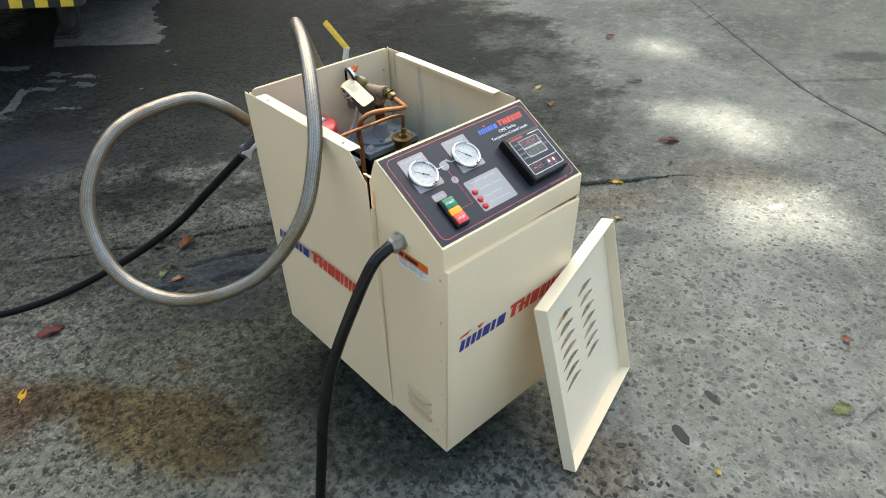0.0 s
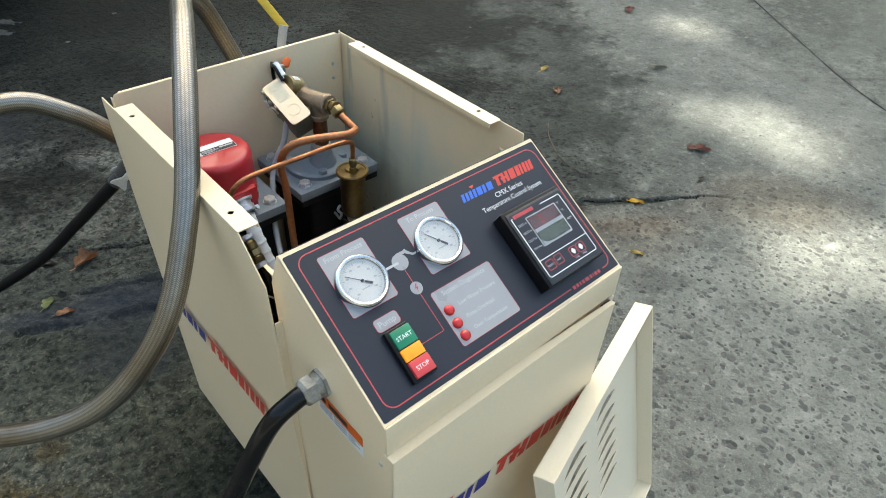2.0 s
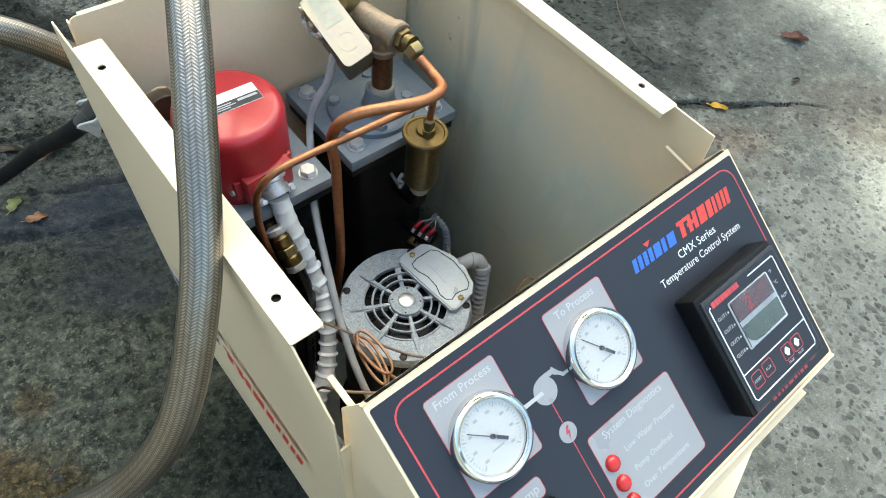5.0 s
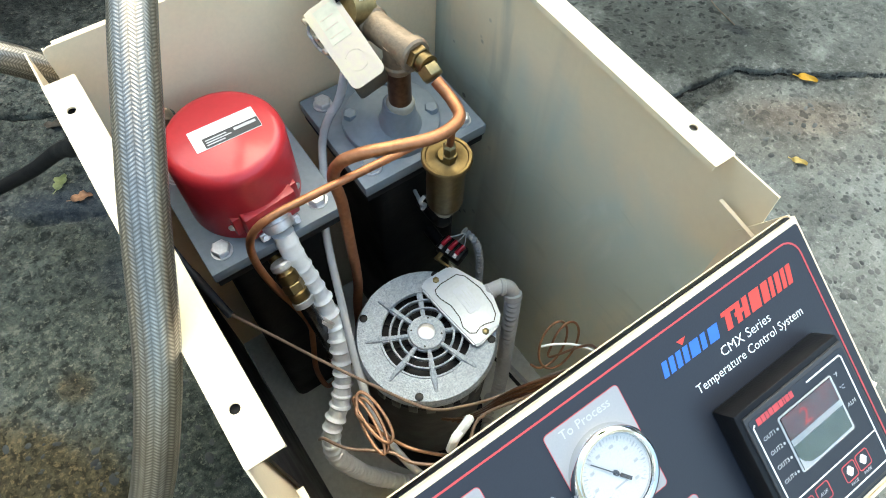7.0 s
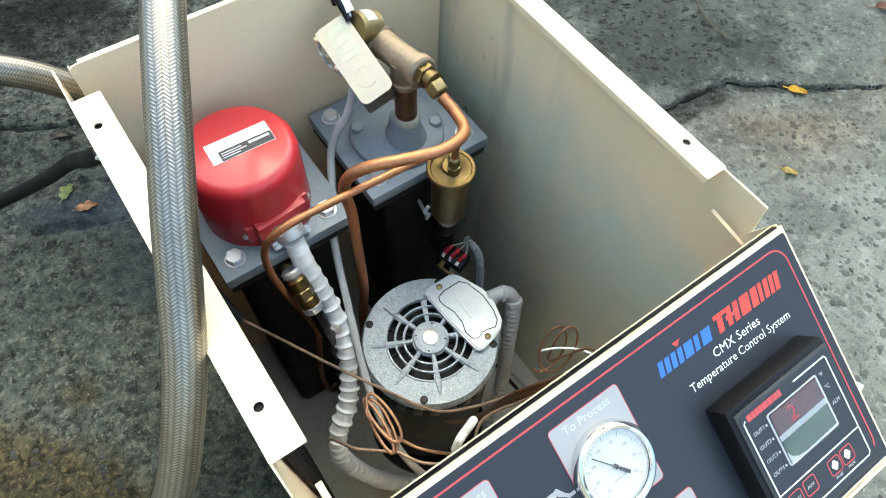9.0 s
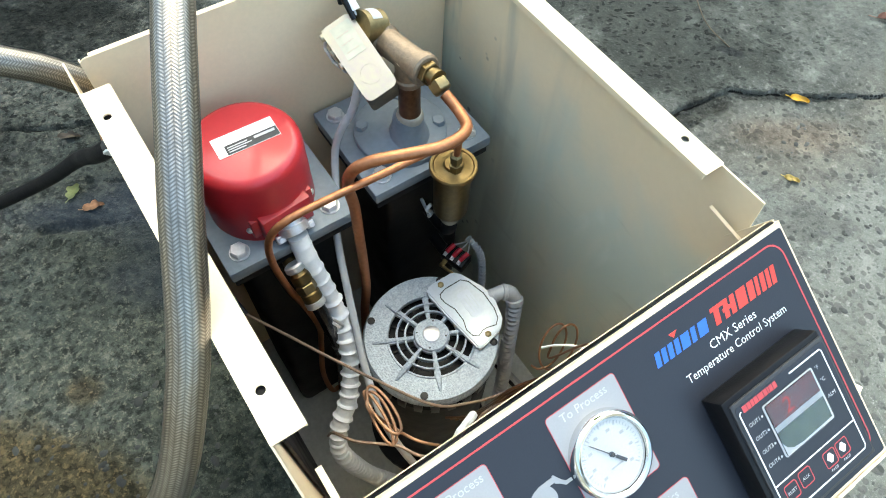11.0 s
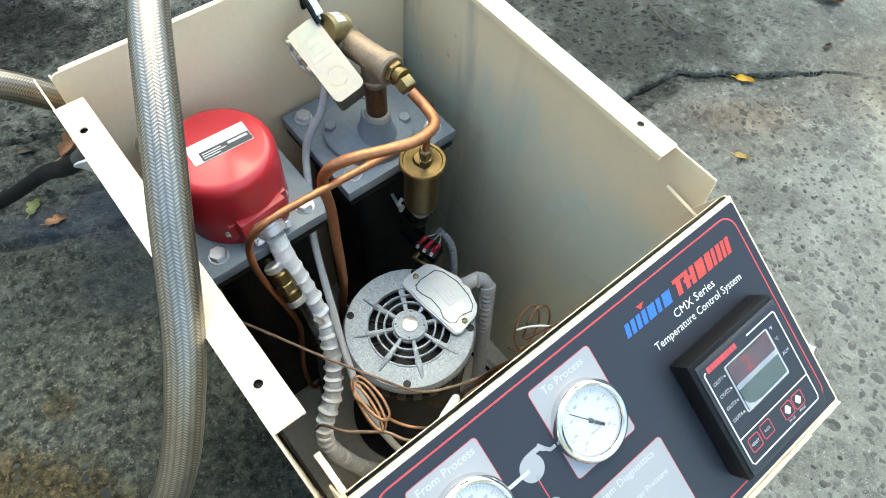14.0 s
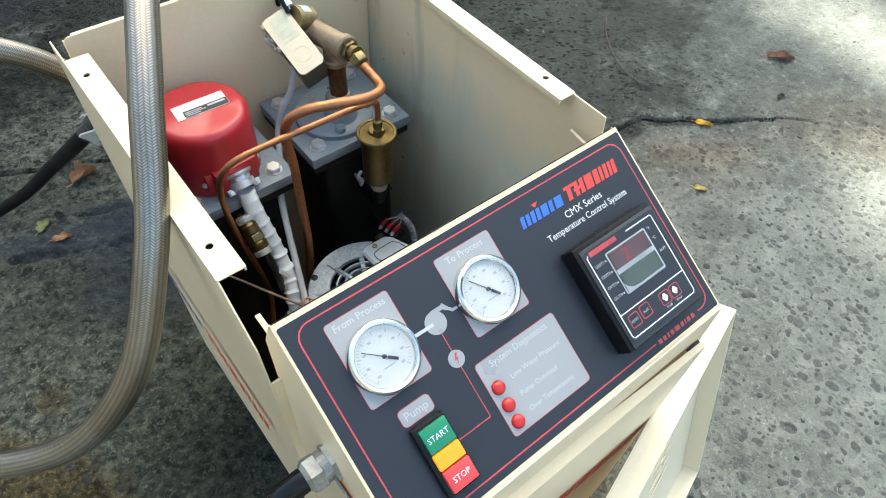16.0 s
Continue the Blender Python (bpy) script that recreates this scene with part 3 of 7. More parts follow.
    for scale, amount, radius in ((40.0, 0.62, 0.36), (78.0, 0.55, 0.36)):
        v = nt.nodes.new("ShaderNodeTexVoronoi")
        v.voronoi_dimensions = "2D"
        v.inputs["Scale"].default_value = scale
        L(add.outputs[0], v.inputs["Vector"])
        sep = nt.nodes.new("ShaderNodeSeparateColor")
        L(v.outputs["Color"], sep.inputs[0])
        size = calc("MULTIPLY", calc("ADD", sep.outputs[1], 0.35), radius)
        inside = span(calc("SUBTRACT", size, v.outputs["Distance"]), -0.03, 0.07)
        inside = calc("MULTIPLY", inside, calc("LESS_THAN", sep.outputs[0], amount))
        stone = blend((0.045, 0.048, 0.047), (0.19, 0.195, 0.18), calc("POWER", sep.outputs[2], 1.6))
        col = blend(col, stone, calc("MULTIPLY", calc("MULTIPLY", inside, bare), 0.72))
        pebble_height = inside if pebble_height is None else calc("ADD", pebble_height, inside)

    # crusted muck over the wet side of the yard
    mucky = span(sepp.outputs[0], 0.55, 0.15)
    crust = noise_at(38, 6, 0.72)
    col = blend(col, (0.028, 0.031, 0.027), calc("MULTIPLY", span(crust.outputs["Fac"], 0.50, 0.60, 0, 0.8), mucky))
    col = blend(col, (0.275, 0.262, 0.222), calc("MULTIPLY", span(crust.outputs["Fac"], 0.46, 0.37, 0, 0.7), mucky))
    crumb = noise_at(95, 5, 0.75)
    crumbly = calc("MULTIPLY", mucky, span(sepp.outputs[1], 0.22, 0.55))
    col = blend(col, (0.022, 0.022, 0.019), calc("MULTIPLY", span(crumb.outputs["Fac"], 0.58, 0.63, 0, 0.6), crumbly))
    col = blend(col, (0.34, 0.315, 0.265), calc("MULTIPLY", span(crumb.outputs["Fac"], 0.46, 0.38, 0, 0.85), crumbly))
    # stains and painted shade, each an uneven blot
    shape = noise_at(3.2, 5, 0.6)
    sepc = nt.nodes.new("ShaderNodeSeparateXYZ")
    L(tc.outputs["Object"], sepc.inputs[0])
    rag = noise_at(17, 5, 0.65)
    wobble = calc("ADD", calc("MULTIPLY", calc("SUBTRACT", shape.outputs["Fac"], 0.5), 1.3), calc("MULTIPLY", calc("SUBTRACT", rag.outputs["Fac"], 0.5), 0.55))

    def blot(cx, cy, rx, ry, turn, soft, ragged=1.0):
        c, s = math.cos(radians(turn)), math.sin(radians(turn))
        dx, dy = calc("SUBTRACT", sepc.outputs[0], cx), calc("SUBTRACT", sepc.outputs[1], cy)
        u = calc("DIVIDE", calc("ADD", calc("MULTIPLY", dx, c), calc("MULTIPLY", dy, s)), rx)
        w = calc("DIVIDE", calc("SUBTRACT", calc("MULTIPLY", dy, c), calc("MULTIPLY", dx, s)), ry)
        d = calc("SQRT", calc("ADD", calc("MULTIPLY", u, u), calc("MULTIPLY", w, w)))
        return span(calc("ADD", d, calc("MULTIPLY", wobble, ragged)), 1 + soft, 1 - soft)

    wet = None
    for cx, cy, rx, ry, turn, soft, colour, most in STAINS_AND_SHADE:
        f = blot(cx, cy, rx, ry, turn, soft)
        # bluish entries are wet spots with the sky's reflection painted in
        sky_tinted = colour[2] > colour[0] * 1.4
        col = blend(col, tuple(0.13 * v for v in colour) if sky_tinted else colour, calc("MULTIPLY", f, most), "MIX" if sky_tinted else "MULTIPLY")
        if sky_tinted:
            wet = f if wet is None else calc("MAXIMUM", wet, f)
    L(col, b.inputs["Base Color"])
    rough = calc("SUBTRACT", span(mid.outputs["Fac"], 0.3, 0.7, 0.72, 0.92), calc("MULTIPLY", wet, 0.2))
    L(rough, b.inputs["Roughness"])
    L(span(wet, 0, 1, 0.15, 0.18), b.inputs["Specular IOR Level"])
    bump = nt.nodes.new("ShaderNodeBump")
    bump.inputs["Strength"].default_value, bump.inputs["Distance"].default_value = 0.9, 0.004
    L(calc("ADD", calc("SUBTRACT", calc("MULTIPLY", pebble_height, 0.45), calc("MULTIPLY", pitted, 0.9)), calc("ADD", calc("MULTIPLY", fine.outputs["Fac"], 0.9), calc("ADD", calc("MULTIPLY", patch_n.outputs["Fac"], 1.6), calc("MULTIPLY", calc("MULTIPLY", crumb.outputs["Fac"], crumbly), -2.4)))), bump.inputs["Height"])
    L(bump.outputs[0], b.inputs["Normal"])
    return m


# centre, radii, turn, softness, tint, strength
STAINS_AND_SHADE = [
    # three broad rear blots: dark stained ground with the yard's shade painted in
    (1.10, 3.10, 1.75, 1.75, -10, 0.18, (0.25, 0.265, 0.26), 0.95),
    (0.95, 3.60, 1.50, 1.25, -30, 0.3, (0.44, 0.45, 0.45), 0.85),
    (-0.30, 2.30, 0.80, 0.75, -30, 0.4, (0.50, 0.52, 0.53), 0.85),
    (4.75, 0.55, 2.70, 1.55, 52, 0.12, (0.72, 0.745, 0.73), 0.85),
    (1.42, 1.04, 0.64, 0.50, -30, 0.35, (0.55, 0.57, 0.56), 0.9),
    (1.93, 1.86, 1.40, 0.60, 53.5, 0.14, (0.44, 0.455, 0.45), 0.88),
    (-0.20, 0.70, 0.62, 0.60, -10, 0.4, (0.70, 0.73, 0.70), 0.85),
    (-0.24, 0.96, 0.34, 0.26, -20, 0.5, (0.78, 0.80, 0.78), 0.85),
    (-0.12, 1.31, 0.42, 0.17, -30, 0.35, (0.66, 0.68, 0.67), 0.85),
    (0.10, 0.93, 0.26, 0.20, -30, 0.4, (0.50, 0.52, 0.52), 0.9),
    (3.52, 0.40, 0.17, 0.08, -40, 0.3, (0.50, 0.51, 0.50), 0.85),
    (2.55, 0.13, 0.08, 0.04, -30, 0.3, (0.58, 0.60, 0.58), 0.85),
    (3.10, 0.34, 0.36, 0.018, -40, 0.4, (0.62, 0.63, 0.62), 0.8),
    # crack hollow: grey concrete, with the shade inside it painted in
    (1.15, 0.635, 0.13, 0.034, -6, 0.25, (0.36, 0.37, 0.36), 0.92),
    (1.36, 0.565, 0.12, 0.018, -36, 0.3, (0.50, 0.51, 0.50), 0.9),
    (1.13, 0.275, 0.10, 0.05, -35, 0.4, (0.62, 0.62, 0.62), 0.8),
    (1.385, 0.737, 0.035, 0.015, -60, 0.4, (0.45, 0.47, 0.54), 0.9),
    (1.30, 0.46, 0.13, 0.05, -38, 0.5, (1.0, 0.84, 0.76), 0.7),
    (0.00, 1.05, 0.45, 0.25, -30, 0.35, (0.68, 0.70, 0.74), 0.8),
    (-0.28, 1.58, 0.85, 0.40, -25, 0.3, (0.56, 0.58, 0.56), 0.88),
    (-0.08, 0.76, 0.46, 0.30, -28, 0.3, (0.66, 0.68, 0.64), 0.8),
    (-0.405, 0.605, 0.27, 0.125, -63, 0.25, (0.74, 0.55, 0.33), 0.95),
    (-0.285, 0.765, 0.035, 0.03, -30, 0.4, (1.0, 0.74, 0.52), 0.8),
    (-0.55, 0.86, 0.13, 0.07, -42, 0.35, (0.72, 0.54, 0.36), 0.9),
    (-0.80, 0.95, 0.20, 0.15, 0, 0.4, (0.70, 0.46, 0.34), 0.9),
    (1.75, 0.25, 0.25, 0.16, -40, 0.5, (0.95, 0.82, 0.72), 0.7),
    (1.25, 0.45, 0.2, 0.12, -40, 0.6, (0.90, 0.80, 0.72), 0.6),
    # contact shade painted on the ground under the machine
    (0.20, 0.30, 0.42, 0.44, 0, 0.35, (0.52, 0.55, 0.53), 0.8),
    (0.30, -0.20, 0.12, 0.10, 0, 0.5, (0.75, 0.60, 0.48), 0.7),
    (-0.12, 0.30, 0.40, 0.34, -20, 0.5, (0.60, 0.62, 0.58), 0.62),
    # darker strip along the machine's left side
    (0.00, 0.45, 0.15, 0.36, 5, 0.5, (0.58, 0.60, 0.57), 0.85),
    # wet spots, coloured blue for the sky they reflect
    (-0.07, 1.100, 0.24, 0.045, -28, 0.35, (0.11, 0.17, 0.29), 0.6),
    (0.04, 1.120, 0.15, 0.050, -25, 0.4, (0.11, 0.17, 0.28), 0.6),
    (-0.07, 0.895, 0.11, 0.055, -35, 0.55, (0.14, 0.20, 0.30), 0.35),
    (-0.02, 0.990, 0.13, 0.040, -35, 0.5, (0.14, 0.20, 0.30), 0.35),
    (-0.24, 2.36, 0.34, 0.20, -40, 0.5, (0.22, 0.25, 0.32), 0.7),
]
CONCRETE = concrete_material()
ground = new("ground", grid_sheet("ground", axis_lines(-0.55, 1.80, 0.0036), axis_lines(-0.30, 1.55, 0.0036), ground_height))
ground.data.materials.append(CONCRETE)
tagged(ground, "worn grey concrete yard with exposed pebbles, cracks and stains", "ground", kind="structure")

SOIL = material("dark_soil", (0.013, 0.0125, 0.0115), 0.95, vary=0.3, scale=40, grain=300, bump=0.5)
SOIL.node_tree.nodes["Principled BSDF"].inputs["Specular IOR Level"].default_value = 0.05


SEAM_DIRT = material("grey_seam_dirt", (0.040, 0.040, 0.037), 0.95, vary=0.3, scale=40, grain=300, bump=0.5)


def soil_strip(name, line, half, z, label, mat=SOIL):
    """Dirt in the bottom of a crack: a low uneven ribbon."""
    bm = bmesh.new()
    pts = spline([(x, y, z) for x, y in line], 24)
    rng = random.Random(len(line))
    rows = []
    for i, p in enumerate(pts):
        a, c = Vector(pts[max(0, i - 1)]), Vector(pts[min(len(pts) - 1, i + 1)])
        t = (c - a).normalized()
        w = half * rng.uniform(0.45, 1.2)
        rows.append([bm.verts.new(Vector(p) + Vector((-t.y, t.x, 0)) * k * w + Vector((0, 0, rng.uniform(-0.001, 0.001) + (0.002 if k == 0 else 0)))) for k in (-1, 0, 1)])
    for a, c in zip(rows, rows[1:]):
        for k in (0, 1):
            bm.faces.new((a[k], a[k + 1], c[k + 1], c[k]))
    tagged(link(name, bm, mat, True), label, "soil", kind="structure")


soil_strip("soil", [p for p in JOINT if -3.5 < p[0] < 1.66], 0.0055, -0.0125, "dark soil in the long crack")
soil_strip("soil", [p for p in SEAM if -0.5 < p[1] < 7], 0.0050, 0.0004, "grey dirt in the slab seam", SEAM_DIRT)

# ---------------------------------------------------------------- the temperature control unit
W, TOP, BASE = 0.38, 0.766, 0.109
PANEL_Y, PANEL_Z0, PANEL_Z1 = 0.1745, 0.6625, 0.767
SLOPE = math.atan2(PANEL_Z1 - PANEL_Z0, PANEL_Y)
PANEL_LEN = math.hypot(PANEL_Y, PANEL_Z1 - PANEL_Z0)
unit = thing("temperature_control_unit", "cream-painted steel temperature control unit on casters, its top cover removed", "machine", (W / 2, 0.3, 0.0))


def on_panel(u, v, off=0.0, turn=0):
    """A pose on the sloping panel: u across, v up the slope, off out of it."""
    return pose(0, 0, PANEL_Z0, math.degrees(SLOPE)) @ pose(u, v, off, 0, 0, turn)


def on_front(x, z, off=0.0):
    return pose(x, -off, z, 90)


def on_left(y, z, off=0.0, x=0.0):
    """A pose on the left side: its first axis runs towards the front."""
    return pose(x - off, y, z, 90, 0, -90)


T = 0.0016
# floor pan with a turned-up rim
bm = bmesh.new()
box(bm, 0.004, W - 0.004, 0.01, 0.622, BASE, BASE + 0.006, 0.001)
part("floor_pan", bm, PAN, unit, "dusty grey floor pan")
# front cabinet: two cheeks with a sloping top, and the lip under the panel
cheek = [(0, BASE), (0.190, BASE), (0.200, 0.712), (PANEL_Y + 0.004, PANEL_Z1 - 0.003), (0, PANEL_Z0 - 0.003)]
for x, name in ((0.0, "left"), (W - T, "right")):
    bm = bmesh.new()
    flat(bm, [(-y, z) for y, z in cheek], (), T, pose(x + T, 0, 0, 90, 0, -90))
    # edge flange that stiffens the cheek
    xa, xb = (x, x + 0.030) if x == 0 else (x + T - 0.012, x + T)
    box(bm, xa, xb, 0.186, 0.186 + T, BASE + 0.004, 0.700)
    part("cheek_panel", bm, CREAM, unit)
bm = bmesh.new()
box(bm, 0.0, W, -0.0025, 0.0, 0.618, PANEL_Z0 + 0.0005, 0.0008)
box(bm, 0.0, W, -0.0025, 0.02, 0.6165, 0.618)
part("front_lip", bm, CREAM, unit)
bm = bmesh.new()
box(bm, W - 0.030, W - 0.012, -0.0125, -0.0030, 0.6090, 0.6130, 0.0006)
part("latch_tab", bm, DARK_PLASTIC, unit, "dark latch tab")
# front door: a shallow folded tray, slightly sprung open at the top
bm = bmesh.new()
box(bm, -0.0004, W - 0.012, -0.004, -0.0002, BASE + 0.002, 0.6162, 0.0007)
flat(bm, [(0.0, -0.004), (W - 0.012, -0.004), (W - 0.012, 0.0025), (0.26, 0.0055), (0.17, 0.0095), (0.0, 0.016)], (), 0.0016, pose(0, 0, 0.6146))
for xa in (-0.0004, W - 0.0136):
    box(bm, xa, xa + 0.0016, -0.004, 0.012 if xa < 0.1 else 0.002, BASE + 0.002, 0.6150)
for v in bm.verts:                           # sprung outwards at the top
    v.co.y -= 0.009 * max(0.0, (v.co.z - BASE) / (0.615 - BASE))
    if v.co.z > 0.60:                        # its free corner has dropped a little
        v.co.z -= 0.0028 * max(0.0, (v.co.x - 0.15) / (W - 0.15))
door = part("front_door", bm, CREAM, unit)
bm = bmesh.new()
box(bm, W - 0.0115, W, -0.0022, 0.0, BASE, 0.612, 0.0004)
part("front_jamb", bm, CREAM, unit)
# side panels: sheet, top flange turned inwards with two holes
for name, sgn, xo in (("left_side_panel", 1, -0.0125), ("right_side_panel", -1, W + 0.0065)):
    bm = bmesh.new()
    prof = [(0.182, BASE - 0.004), (0.628, BASE - 0.004), (0.624, TOP - 0.007 if sgn > 0 else TOP), (0.622, TOP - 0.002), (0.205, TOP - 0.002) if sgn < 0 else (0.236, TOP - 0.002), (0.192, TOP - 0.002) if sgn < 0 else (0.200, 0.722), (0.193 if sgn > 0 else 0.188, 0.715)]
    flat(bm, [(-y, z) for y, z in prof], (), T, pose(xo + (T if sgn > 0 else 0), 0, 0, 90, 0, -90))
    x0, x1 = (xo, xo + 0.0255) if sgn > 0 else (xo - 0.0215, xo)
    hx = xo + 0.011 if sgn > 0 else xo - 0.0085
    flat(bm, round_rect(x0, 0.236, x1, 0.577 if sgn > 0 else 0.568, 0.0015, 2), [circle(hx, 0.2715, 0.0035, 16), circle(hx, 0.5425, 0.0035, 16)], T, pose(0, 0, TOP - T))
    # safe-edge return under the flange
    xi = x1 - T if sgn > 0 else x0
    box(bm, xi, xi + T, 0.237, 0.567, TOP - 0.006, TOP - T)
    if sgn < 0:                              # rear edge turned inwards behind the rear panel
        box(bm, xo - 0.030, xo, 0.6195, 0.6195 + T, BASE, TOP - 0.004)
    if sgn > 0:                              # front edge turned inwards behind the cheek
        box(bm, xo + T, xo + 0.024, 0.1895, 0.1895 + T, BASE, 0.660)
    for v in bm.verts:                       # the loosened panel leans outwards towards its top
        v.co.x += (-xo if sgn > 0 else W - xo) * 0.85 * (1 - (v.co.z - BASE) / (TOP - BASE))
    ob = part(name, bm, CREAM, unit)
    if sgn < 0:                              # its inner face is dusty and rubbed, with reflections painted in
        ob.data.materials.append(CREAM_IN)
        for f in ob.data.polygons:
            if f.normal.x < -0.9:
                f.material_index = 1
# black sheet against the left wall
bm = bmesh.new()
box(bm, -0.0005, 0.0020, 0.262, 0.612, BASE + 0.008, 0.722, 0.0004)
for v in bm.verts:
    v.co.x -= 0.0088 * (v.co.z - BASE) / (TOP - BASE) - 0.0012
part("wall_sheet", bm, BLACK_IRON, unit, "black sheet inside the left wall")
# rear panel with rounded top corners
bm = bmesh.new()
flat(bm, round_rect(0.0, BASE, W - 0.002, TOP + 0.001, 0.006, 4), [circle(0.052, 0.645, 0.019, 20), circle(0.262, 0.660, 0.019, 20)], T, pose(0, 0.6155, 0, 90))
for x in (0.0, W - 0.002 - T):
    box(bm, x, x + T, 0.6155, 0.627, BASE, TOP - 0.008)
box(bm, 0.009, W - 0.007, 0.6150, 0.6198, TOP - 0.0040, TOP + 0.0013, 0.0012)   # rolled hem along its top
rear = part("rear_panel", bm, CREAM, unit)
for x, y in ((-0.0015, 0.2715), (-0.0015, 0.5425), (W - 0.002, 0.2715), (W - 0.002, 0.5425)):
    bm = bmesh.new()
    box(bm, x - 0.0075, x + 0.0075, y - 0.008, y + 0.008, TOP - 0.0052, TOP - 0.0040, 0.0003)
    part("clip_nut", bm, BLACK_IRON if x < 0.1 else ZINC_DULL, unit, "steel clip nut")
for i, (z) in enumerate((0.715, 0.690)):
    bm = bmesh.new()
    lathe(bm, (W - 0.018, 0.6135, z), (W - 0.018, 0.60, z), [(0, 0.0032), (0.001, 0.0032), (0.002, 0.0015)], 12)
    part("rivet", bm, ZINC, rear)
# rivets down the front edge of the cheek
for z in (0.590, 0.487, 0.386, 0.287, 0.189, 0.160):
    bm = bmesh.new()
    lathe(bm, (0.0003, 0.008 if z != 0.160 else 0.024, z), (-0.1, 0.008 if z != 0.160 else 0.024, z), [(0, 0.0034), (0.0009, 0.0032), (0.0017, 0.0016)], 14)
    part("rivet", bm, ZINC, unit)
# pressed louvres low on the cheek
for k in range(3):
    bm = bmesh.new()
    n, m = 16, 7
    rows = []
    for i in range(n + 1):
        y = 0.124 - 0.082 * i / n
        w = math.sin(math.pi * i / n) ** 0.5
        rows.append([bm.verts.new((0.0004 - 0.0095 * w * math.sin(math.pi * (j / m)) ** 0.9, y, 0.234 - 0.026 * k - 0.024 * (j / m) * (0.4 + 0.6 * w))) for j in range(m + 1)])
    for a, c in zip(rows, rows[1:]):
        for j in range(m):
            bm.faces.new((a[j], a[j + 1], c[j + 1], c[j]))
    bmesh.ops.solidify(bm, geom=bm.faces, thickness=0.0008)
    part("louvre", bm, CREAM, unit)
# casters
for x in (0.075, W - 0.075):
    for y in (0.13, 0.54):
        bm = bmesh.new()
        box(bm, x - 0.03, x + 0.03, y - 0.03, y + 0.03, BASE - 0.004, BASE, 0.001)
        for s in (-1, 1):
            box(bm, x + s * 0.017 - 0.0015, x + s * 0.017 + 0.0015, y - 0.014, y + 0.018, 0.030, BASE - 0.003, 0.0005)
        lathe(bm, (x - 0.02, y + 0.004, 0.0385), (x + 0.02, y + 0.004, 0.0385), [(0, 0.004), (0.04, 0.004)], 10)
        caster = part("caster", bm, ZINC, unit, "zinc swivel caster with black wheel")
        bm = bmesh.new()
        lathe(bm, (x - 0.012, y + 0.004, 0.0385), (x + 0.012, y + 0.004, 0.0385), [(0, 0.034), (0.003, 0.0385), (0.021, 0.0385), (0.024, 0.034)], 28)
        part("wheel", bm, RUBBER, caster)


# ---- control panel
bm = bmesh.new()
flat(bm, [(0, 0), (W, 0), (W, PANEL_LEN), (0, PANEL_LEN)], [circle(0.0622, 0.139, 0.020, 20), circle(0.1687, 0.139, 0.020, 20)], T, on_panel(0, 0, -T - 0.0006))
m0 = on_panel(0, PANEL_LEN, 0)
box(bm, 0, W, -0.0012, 0.0004, -0.012, -0.0006, 0, m0)
panel = part("control_panel", bm, CREAM, unit, "sloping control panel with a dark printed overlay")
bm = bmesh.new()
flat(bm, round_rect(0.0022, 0.0030, W - 0.0020, PANEL_LEN - 0.0042, 0.002, 3), [circle(0.0622, 0.139, 0.0195, 20), circle(0.1687, 0.139, 0.0195, 20)], 0.0006, on_panel(0, 0, -0.0006))
part("overlay", bm, OVERLAY, panel)
bm = bmesh.new()
box(bm, 0.004, W - 0.004, 0.0006, 0.0015, -0.007, -0.0012, 0.0002, m0)
part("edge_seal", bm, RUBBER, panel, "black rubber edge seal")


def ring_line(name, loop, width, mat, m, parent, closed=True):
    """A printed line of even width along a flat outline."""
    bm = bmesh.new()
    n = len(loop)
    vs = []
    for i, (x, y) in enumerate(loop):
        a, c = Vector(loop[(i - 1) % n] if closed or i else loop[0]), Vector(loop[(i + 1) % n] if closed or i < n - 1 else loop[-1])
        t = (c - a).normalized()
        nrm = Vector((-t.y, t.x)) * width / 2
        vs.append([bm.verts.new((x + nrm.x, y + nrm.y, 0)), bm.verts.new((x - nrm.x, y - nrm.y, 0))])
    for i in range(n if closed else n - 1):
        a, c = vs[i], vs[(i + 1) % n]
        bm.faces.new((a[0], a[1], c[1], c[0]))
    ex = bmesh.ops.extrude_face_region(bm, geom=bm.faces[:])
    bmesh.ops.translate(bm, vec=(0, 0, 0.0002), verts=[v for v in ex["geom"] if isinstance(v, bmesh.types.BMVert)])
    bmesh.ops.transform(bm, matrix=m, verts=bm.verts)
    return part(name, bm, mat, parent, smooth=False)


frame_line = round_rect(0.0125, 0.0105, 0.3705, 0.1925, 0.013, 6)
# the border runs from right of the maker's word round to left of it
br = frame_line[21:]                  # bottom right corner arc
border = [(0.352, 0.0105)] + br + frame_line[:21] + [(0.2905, 0.0105)]
ring_line("border_line", border, 0.0013, RED_LINE, on_panel(0, 0, 0.0), panel, closed=False)


def print_plate(name, outline, mat, parent, off=0.0, holes=()):
    bm = bmesh.new()
    flat(bm, outline, holes, 0.0003, on_panel(0, 0, off))
    ob = part(name, bm, mat, parent, smooth=False)
    if name.endswith("_field"):
        ring_line("field_edge", outline, 0.00045, RED_LINE, on_panel(0, 0, off + 0.0002), parent)
    return ob


